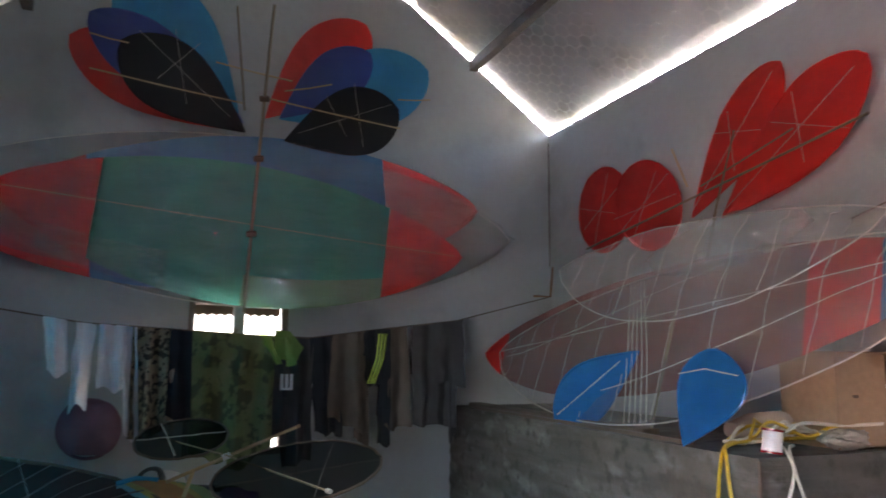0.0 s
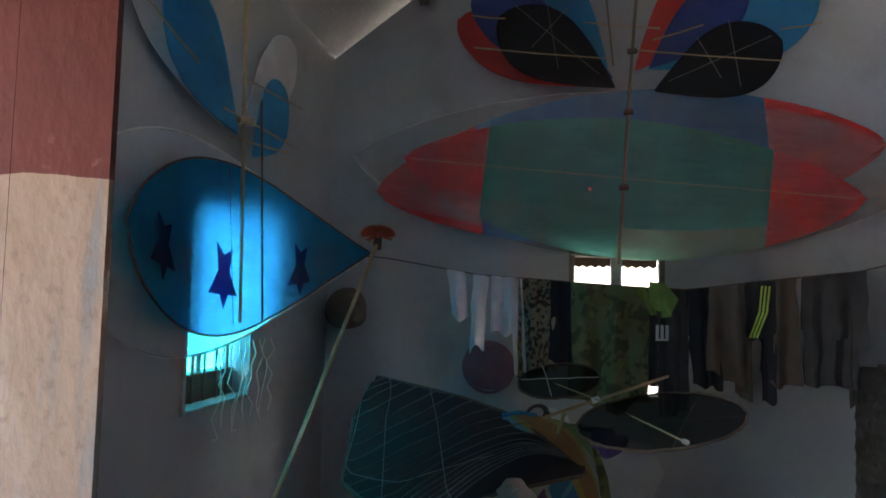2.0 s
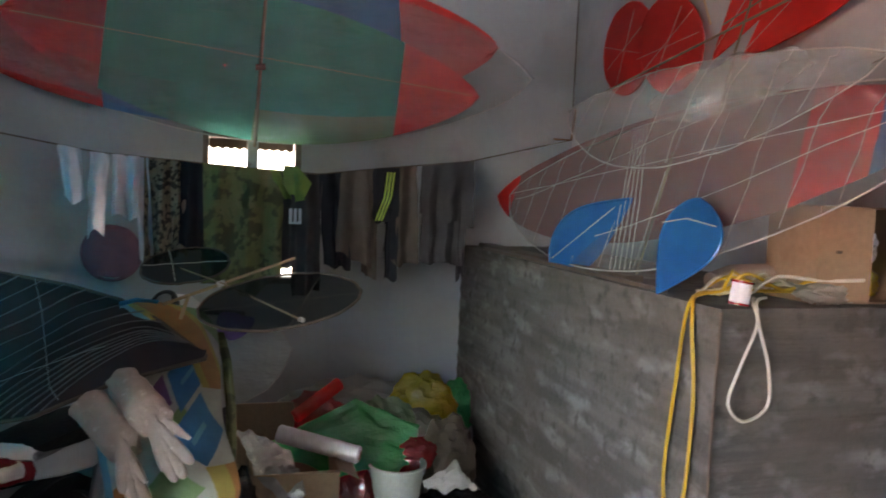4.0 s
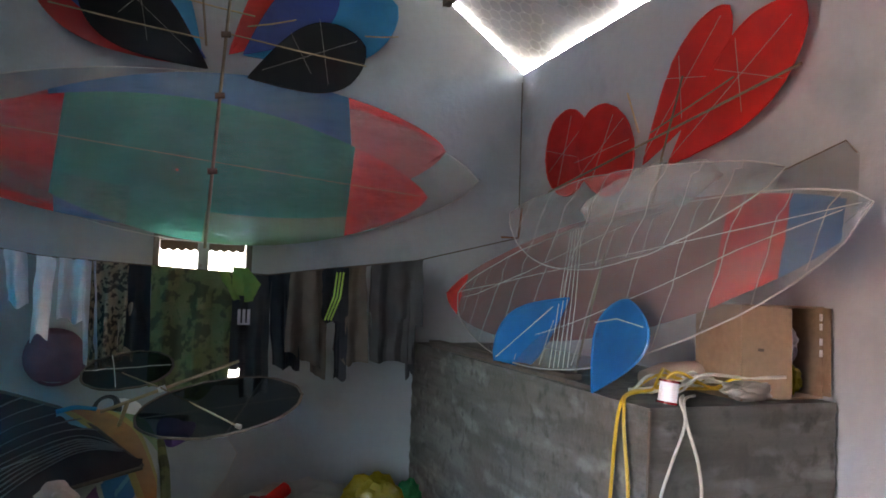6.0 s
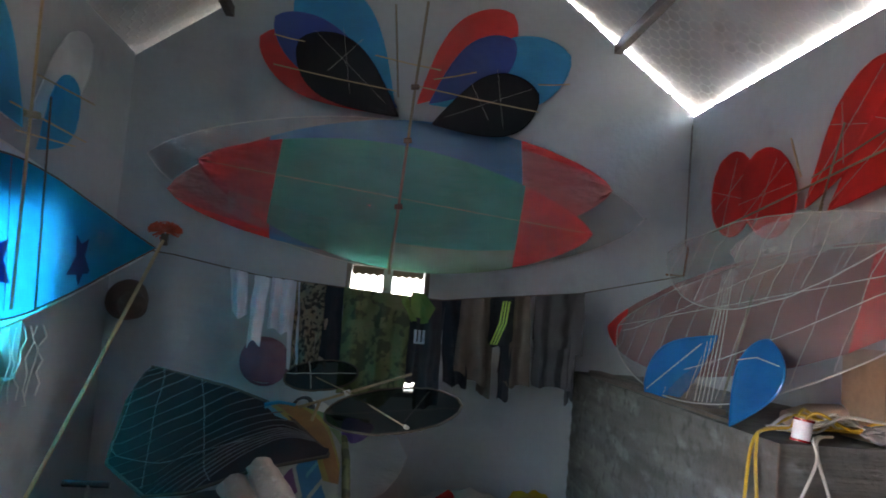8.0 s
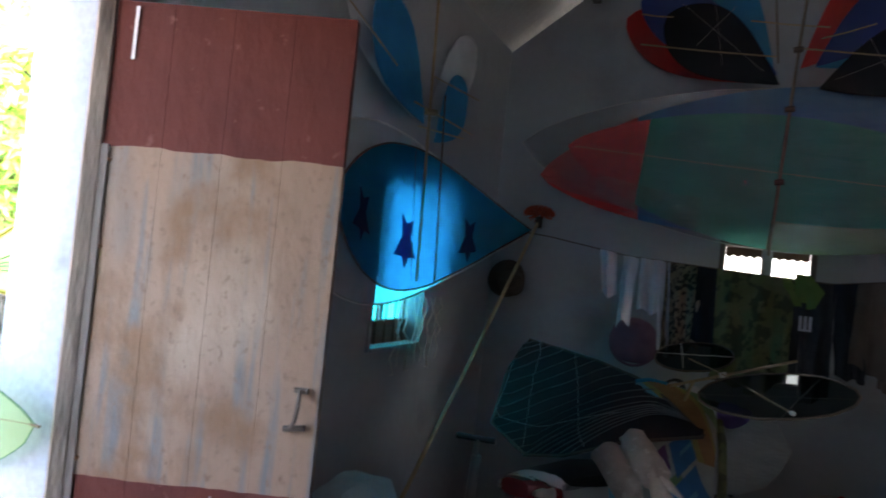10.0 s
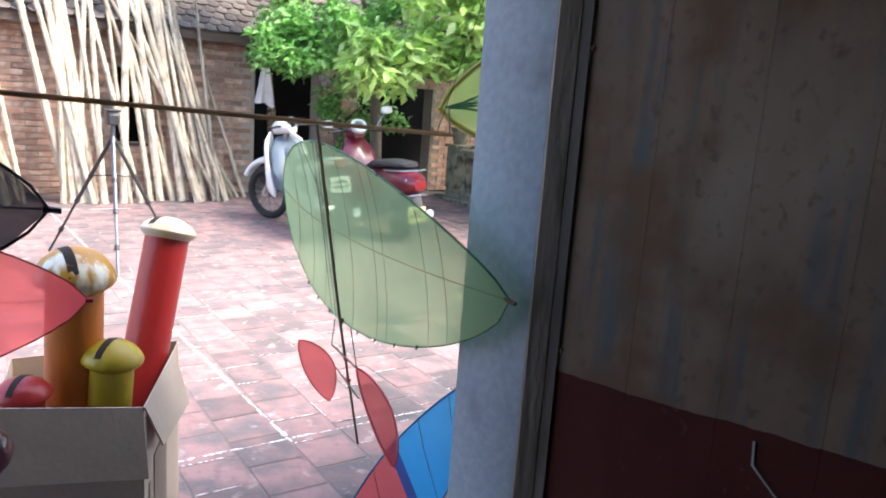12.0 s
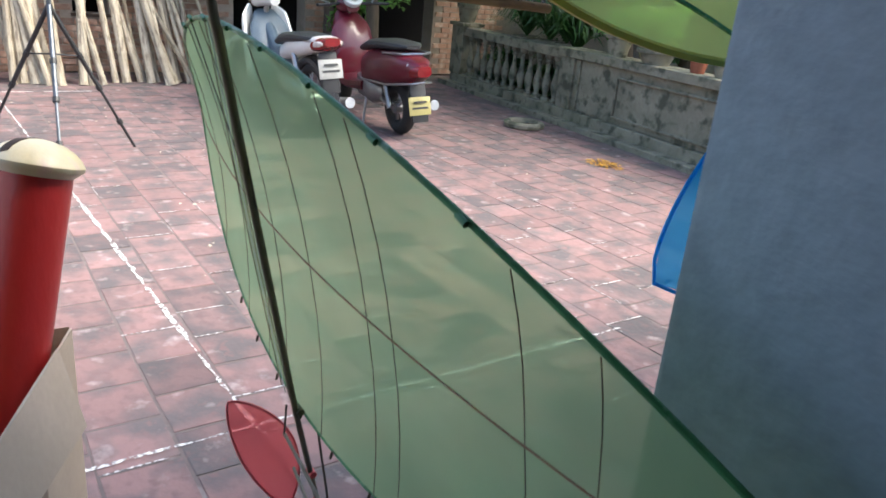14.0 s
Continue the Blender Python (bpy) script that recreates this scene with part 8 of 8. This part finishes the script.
INK = surface("brown_print", (0.29, 0.215, 0.16), None, None, 0.85, bump=0)
INK_BLUE = surface("blue_print", (0.16, 0.20, 0.42), None, None, 0.85, bump=0)
for z, y0, w, mt in ((0.335, 0.06, 0.07, INK), (0.315, 0.06, 0.10, INK_BLUE), (0.29, 0.06, 0.15, INK), (0.275, 0.06, 0.13, INK), (0.26, 0.06, 0.17, INK), (0.245, 0.06, 0.12, INK)):
    p = c0 + fw * y0 + Vector((0.0062, 0, z))
    part("print_bar", prism(bmesh.new(), [p, p + fw * w, p + fw * w + Vector((0, 0, 0.007)), p + Vector((0, 0, 0.007))], (0.0015, 0, 0)), mt, cx)
p = corner[1] + fn * 0.0062 + Vector((0, 0, 0.22)) + fd * 0.05
part("print_bar", prism(bmesh.new(), [p, p + fd * 0.02, p + fd * 0.02 + Vector((0, 0, 0.12)), p + Vector((0, 0, 0.12))], fn * 0.0015), INK, cx)
p = corner[1] + fn * 0.0062 + Vector((0, 0, 0.16)) + fd * 0.12
part("print_bar", prism(bmesh.new(), [p, p + fd * 0.18, p + fd * 0.18 + Vector((0, 0, 0.22)), p + Vector((0, 0, 0.22))], fn * 0.0015), INK, cx, "grey printed square")


def lacquer(name, base, second, third, rng=(0.6, 0.72)):
    return surface(name, base, second, third, 0.42, big=5, fine=60, bump=0.15, coat=0.12, stretch=(1, 1, 0.35), fine_amount=0.22, third_range=rng)


L_RED = lacquer("red_lacquer", (0.42, 0.022, 0.02), (0.36, 0.02, 0.02), (0.28, 0.016, 0.016))
L_ORANGE = lacquer("amber_lacquer", (0.58, 0.19, 0.02), (0.50, 0.11, 0.015), (0.44, 0.05, 0.018))
L_YELLOW = lacquer("yellow_lacquer", (0.50, 0.36, 0.02), (0.44, 0.30, 0.02), (0.55, 0.48, 0.18))
L_CREAM = lacquer("cream_lacquer", (0.66, 0.60, 0.46), (0.60, 0.46, 0.22), (0.62, 0.44, 0.40))
L_CAP_O = lacquer("amber_cap_lacquer", (0.52, 0.26, 0.02), (0.48, 0.20, 0.015), (0.80, 0.75, 0.62), (0.53, 0.60))
SLOT = surface("dark_slot", (0.035, 0.022, 0.015), None, None, 0.9, bump=0)


def flute(base, top, r, cap_r, tube_m, cap_m, label, slot_turn=0.0, cap_h=0.055, slot_off=0.1):
    a, b = Vector(base), Vector(top)
    d = (b - a).normalized()
    f = thing("kite_flute", base, label, "flute", "flutes in the carton")
    part("tube", lathe(bmesh.new(), a, b, [(0, r * 0.97), (0.02, r), (0.5, r * 1.02), (0.985, r), (1.0, r * 1.02)], 28), tube_m, f)
    c = b + d * cap_h
    cap = part("cap", lathe(bmesh.new(), b, c, [(-0.28, r * 1.02), (-0.1, cap_r * 0.93), (0.0, cap_r), (0.15, cap_r * 1.02), (0.4, cap_r * 0.93), (0.65, cap_r * 0.76), (0.85, cap_r * 0.52), (0.96, cap_r * 0.25), (1.0, 0.002)], 32), cap_m, f)
    q = Vector((0, 0, 1)).rotation_difference(d).to_matrix().to_4x4() @ Matrix.Rotation(slot_turn, 4, "Z")
    bm = bmesh.new()
    dome = [(0.0, 1.0), (0.25, 0.96), (0.52, 0.85), (0.76, 0.65), (0.93, 0.4), (1.02, 0.15)]

    def lid(x, y):
        d0 = min(1.0, math.hypot(x, y))
        for (r0, h0), (r1, h1) in zip(dome, dome[1:]):
            if d0 <= r1:
                return Vector((x * cap_r, y * cap_r, (h0 + (h1 - h0) * (d0 - r0) / (r1 - r0)) * cap_h + 0.0018))
        return Vector((x * cap_r, y * cap_r, 0.15 * cap_h))
    ts = [-0.90 + 1.80 * k / 10 for k in range(11)]
    lo, hi = [lid(t, slot_off - 0.12) for t in ts], [lid(t, slot_off + 0.12) for t in ts]
    va, vb = [bm.verts.new(p) for p in lo], [bm.verts.new(p) for p in hi]
    vc, vd = [bm.verts.new(p - Vector((0, 0, 0.01))) for p in lo], [bm.verts.new(p - Vector((0, 0, 0.01))) for p in hi]
    for k in range(10):
        bm.faces.new((va[k], va[k + 1], vb[k + 1], vb[k]))
        bm.faces.new((vc[k], vd[k], vd[k + 1], vc[k + 1]))
        bm.faces.new((va[k], vc[k], vc[k + 1], va[k + 1]))
        bm.faces.new((vb[k], vb[k + 1], vd[k + 1], vd[k]))
    bm.transform(Matrix.Translation(b) @ q)
    part("slot", bm, SLOT, cap, "dark blow slot")
    return f


flute((-2.11, 0.66, 0.01), (-2.250, 0.858, 0.880), 0.062, 0.078, L_RED, L_CREAM, "red lacquered kite flute with a cream cap", 2.4, 0.05, 0.25)
flute((-1.99, 0.55, 0.01), (-1.975, 0.573, 0.828), 0.066, 0.093, L_ORANGE, L_CAP_O, "amber lacquered kite flute with a glossy cap", 0.12, 0.085, -0.25)
flute((-1.93, 0.60, 0.01), (-1.915, 0.645, 0.632), 0.052, 0.072, L_YELLOW, L_YELLOW, "yellow lacquered kite flute, shorter than the rest", 2.5, 0.055, 0.1)
flute((-1.88, 0.46, 0.01), (-1.872, 0.446, 0.590), 0.045, 0.062, L_RED, L_RED, "small red lacquered kite flute with a domed cap", 2.6, 0.045, 0.05)

# ---- tiles, bricks, roof tiles ----
rngt = random.Random(99)
yard = tagged(part("pavement", boxed((-9.2, -6, -0.03), (-0.975, 6.2, -0.0022)), JOINT), "courtyard paved with worn red clay tiles", "pavement", kind="structure")
PITCH = 0.214


def slab_mesh(name, sx, sy, sz, mt, bevel=0.006, seed=0):
    bm = boxed((-sx / 2, -sy / 2, -sz), (sx / 2, sy / 2, 0), bevel)
    r2 = random.Random(seed)
    for v in bm.verts:
        v.co.z += r2.uniform(-0.0015, 0.0015)
        v.co.x += r2.uniform(-0.0025, 0.0025)
        v.co.y += r2.uniform(-0.0025, 0.0025)
    return finish(bm, name, mt, False)


TILE_DARK = tile_clay("dark_clay_tile", (0.212, 0.137, 0.132), (0.105, 0.092, 0.092), 0.10)
tile_meshes = [slab_mesh("tile", PITCH - 0.010, PITCH - 0.010, 0.02, TILE_DARK if k == 3 else TILE, 0.002, k) for k in range(4)]
spots = []
for j in range(-14, 22):
    y = 1.37 + (j + 0.5) * PITCH
    for i in range(0, 39):
        x = -0.99 - (i + 0.5) * PITCH - (PITCH / 2 if j % 2 else 0)
        if x > -9.15 and y < gy(x) - 0.2:
            spots.append((x, y))
near = [p for p in spots if -4.6 < p[0] < -1.2 and -0.4 < p[1] < 3.6]
rest = [p for p in spots if p not in set(near)]
for x, y in near[:300]:
    o = new("tile", rngt.choice(tile_meshes + tile_meshes[2:]))
    o.parent = yard
    o.matrix_basis = Matrix.Translation((x, y, rngt.uniform(-0.0012, 0.0008))) @ Matrix.Rotation(rngt.choice((0, math.pi)) + rngt.uniform(-0.012, 0.012), 4, "Z")
far_v, far_f, far_m = [], [], []
for x, y in rest + near[300:]:
    b, h, z = len(far_v), (PITCH - 0.010) / 2, rngt.uniform(-0.0012, 0.0008)
    far_v += [(x - h, y - h, z), (x + h, y - h, z), (x + h, y + h, z), (x - h, y + h, z), (x - h, y - h, -0.012), (x + h, y - h, -0.012), (x + h, y + h, -0.012), (x - h, y + h, -0.012)]
    far_f += [(b, b + 1, b + 2, b + 3), (b, b + 4, b + 5, b + 1), (b + 1, b + 5, b + 6, b + 2), (b + 2, b + 6, b + 7, b + 3), (b + 3, b + 7, b + 4, b)]
    far_m += [1 if rngt.random() < 0.36 else 0] * 5
me = bpy.data.meshes.new("tiles")
me.from_pydata(far_v, [], far_f)
me.materials.append(TILE), me.materials.append(TILE_DARK)
me.polygons.foreach_set("material_index", far_m)
o = tagged(new("tiles", me), kind="stuff")
o.parent = yard


def chalk_line(p, q, w, seed):
    """A hand-drawn chalk line of uneven width."""
    r2 = random.Random(seed)
    bm = bmesh.new()
    p, q = Vector(p), Vector(q)
    d = (q - p).normalized()
    n = Vector((-d.y, d.x, 0))
    ln = (q - p).length
    steps = int(ln / 0.06)
    last = None
    for k in range(steps + 1):
        c = p + d * (ln * k / steps) + n * r2.uniform(-0.003, 0.003) + Vector((0, 0, 0.0035))
        h = w * r2.choice((0.2, 0.5, 0.7, 1.0, 1.0, 1.2)) / 2
        pair = (bm.verts.new(c - n * h), bm.verts.new(c + n * h))
        if last:
            bm.faces.new((last[0], pair[0], pair[1], last[1]))
        last = pair
    return bm


bm = chalk_line((-2.50, 1.372, 0), (-8.05, 1.13, 0), 0.019, 1)
single("chalk_line", bm, CHALK_DUST, "white chalk line drawn along the tiles", "chalk line", "chalk marks")
single("chalk_line", chalk_line((-2.52, 0.55, 0), (-2.55, 2.9, 0), 0.013, 2), CHALK_DUST, "white chalk line drawn across the tiles", "chalk line", "chalk marks")
single("chalk_line", chalk_line((-8.07, 0.2, 0), (-8.08, 1.9, 0), 0.03, 3), CHALK_DUST, "far white chalk line on the tiles", "chalk line", "chalk marks")
bm = bmesh.new()
r3 = random.Random(4)
for k in range(190):
    j, i = r3.randrange(-4, 12), r3.randrange(2, 22)
    y = 1.37 + j * PITCH + r3.uniform(-0.006, 0.006)
    x = -0.99 - (i + (0.5 if j % 2 else 0)) * PITCH
    ln = r3.uniform(0.04, 0.21)
    if r3.random() < 0.25:
        quad = ((x, y - 0.002), (x + ln, y - 0.0012), (x + ln, y + 0.002), (x, y + 0.0012))
    else:
        quad = ((x - 0.0035, y), (x + 0.003, y), (x + 0.0025, y + ln), (x - 0.003, y + ln))
    bm.faces.new([bm.verts.new((a, b, 0.003)) for a, b in quad])
single("chalk_flecks", bm, CHALK_DUST, "white lime flecks along the tile joints", "flecks", kind="stuff")

BR_L, BR_H, BJ = 0.225, 0.066, 0.012
brick_meshes = [None] * 3
for k in range(3):
    b2 = boxed((-0.012, -(BR_L - BJ) / 2, -(BR_H - BJ) / 2), (0.016, (BR_L - BJ) / 2, (BR_H - BJ) / 2), 0.006)
    r2 = random.Random(k)
    for v in b2.verts:
        v.co += Vector((r2.uniform(-0.003, 0.003), r2.uniform(-0.004, 0.004), r2.uniform(-0.003, 0.003)))
    brick_meshes[k] = finish(b2, "brick", BRICK, False)


def free_spot(y, z, pad=0.10):
    return not any(h0 - pad < y < h1 + pad and z0 - 0.02 < z < z1 + 0.03 for h0, h1, z0, z1 in house_holes) and not (3.4 < y < 6.4 and z > 1.56)


bricks = [(-3.0 + (i + (0.5 if r % 2 else 0)) * BR_L, 0.04 + r * BR_H) for r in range(28) for i in range(46)]
bricks = [b for b in bricks if free_spot(*b)]
close = sorted(bricks, key=lambda b: abs(b[0] - 2.9))[:300]
chosen = set(close)
for y, z in close:
    o = new("brick", rngt.choice(brick_meshes))
    o.parent = house_wall
    o.matrix_parent_inverse = world_of(house_wall).inverted()
    o.matrix_basis = Matrix.Translation((-9.212 + rngt.uniform(-0.004, 0.004), y, z)) @ Matrix.Rotation(rngt.uniform(-0.03, 0.03), 4, "X")
v2, f2 = [], []
for y, z in bricks:
    if (y, z) in chosen:
        continue
    b, hy, hz, x = len(v2), (BR_L - BJ) / 2, (BR_H - BJ) / 2, -9.196 + rngt.uniform(-0.004, 0.003)
    v2 += [(x, y - hy, z - hz), (x, y + hy, z - hz), (x, y + hy, z + hz), (x, y - hy, z + hz), (-9.22, y - hy, z - hz), (-9.22, y + hy, z - hz), (-9.22, y + hy, z + hz), (-9.22, y - hy, z + hz)]
    f2 += [(b, b + 1, b + 2, b + 3), (b, b + 4, b + 5, b + 1), (b + 1, b + 5, b + 6, b + 2), (b + 2, b + 6, b + 7, b + 3), (b + 3, b + 7, b + 4, b)]
me = bpy.data.meshes.new("bricks")
me.from_pydata(v2, [], f2)
me.materials.append(BRICK)
o = tagged(new("bricks", me), kind="stuff")
o.parent, o.matrix_parent_inverse = house_wall, world_of(house_wall).inverted()

# roof tiles: rounded tongues laid in courses
ROOF_TILE = surface("old_roof_tile", (0.185, 0.125, 0.10), (0.13, 0.10, 0.085), (0.075, 0.068, 0.062), 0.9, big=3, fine=40, bump=0.4, vary=0.4, third_range=(0.46, 0.6))
sl = Vector((-8.92 + 12.4, 0, 1.90 - 4.58)).normalized()
nr = Vector((-sl.z, 0, sl.x))
if nr.z < 0:
    nr = -nr
tb = bmesh.new()
prism(tb, [(0.0, -0.07, 0.02), (0.17, -0.07, 0.035), (0.205, -0.045, 0.04), (0.215, 0.0, 0.042), (0.205, 0.045, 0.04), (0.17, 0.07, 0.035), (0.0, 0.07, 0.02)], (0, 0, -0.014))
tile_me = finish(tb, "roof_tile", ROOF_TILE, False)
rm3 = Matrix(((sl.x, 0, nr.x), (0, 1, 0), (sl.z, 0, nr.z)))
tiles_r = [(r, y) for r in range(16) for y in [-2.4 + (i + (0.5 if r % 2 else 0)) * 0.148 for i in range(56)]]
eave_p = Vector((-8.90, 0, 1.905))
nearest = sorted(tiles_r, key=lambda q: abs(q[1] - 2.6) * 3 + q[0])[:300]
keep = set(nearest)
for r, y in nearest:
    o = new("roof_tile", tile_me)
    o.parent, o.matrix_parent_inverse = house_roof, world_of(house_roof).inverted()
    o.matrix_basis = Matrix.Translation(eave_p - sl * (0.17 + r * 0.125) + nr * rngt.uniform(-0.006, 0.006) + Vector((0, y + rngt.uniform(-0.008, 0.008), 0))) @ (rm3 @ Euler((0, 0, rngt.uniform(-0.06, 0.06))).to_matrix()).to_4x4()
v3, f3 = [], []
loc = [v.co.copy() for v in tile_me.vertices]
fac = [tuple(p.vertices) for p in tile_me.polygons]
for r, y in tiles_r:
    if (r, y) in keep:
        continue
    m4 = Matrix.Translation(eave_p - sl * (0.17 + r * 0.125) + nr * rngt.uniform(-0.006, 0.006) + Vector((0, y, 0))) @ rm3.to_4x4()
    b = len(v3)
    v3 += [tuple(m4 @ c) for c in loc]
    f3 += [tuple(b + i for i in q) for q in fac]
me = bpy.data.meshes.new("roof_tiles")
me.from_pydata(v3, [], f3)
me.materials.append(ROOF_TILE)
o = tagged(new("roof_tiles", me), kind="stuff")
o.parent, o.matrix_parent_inverse = house_roof, world_of(house_roof).inverted()
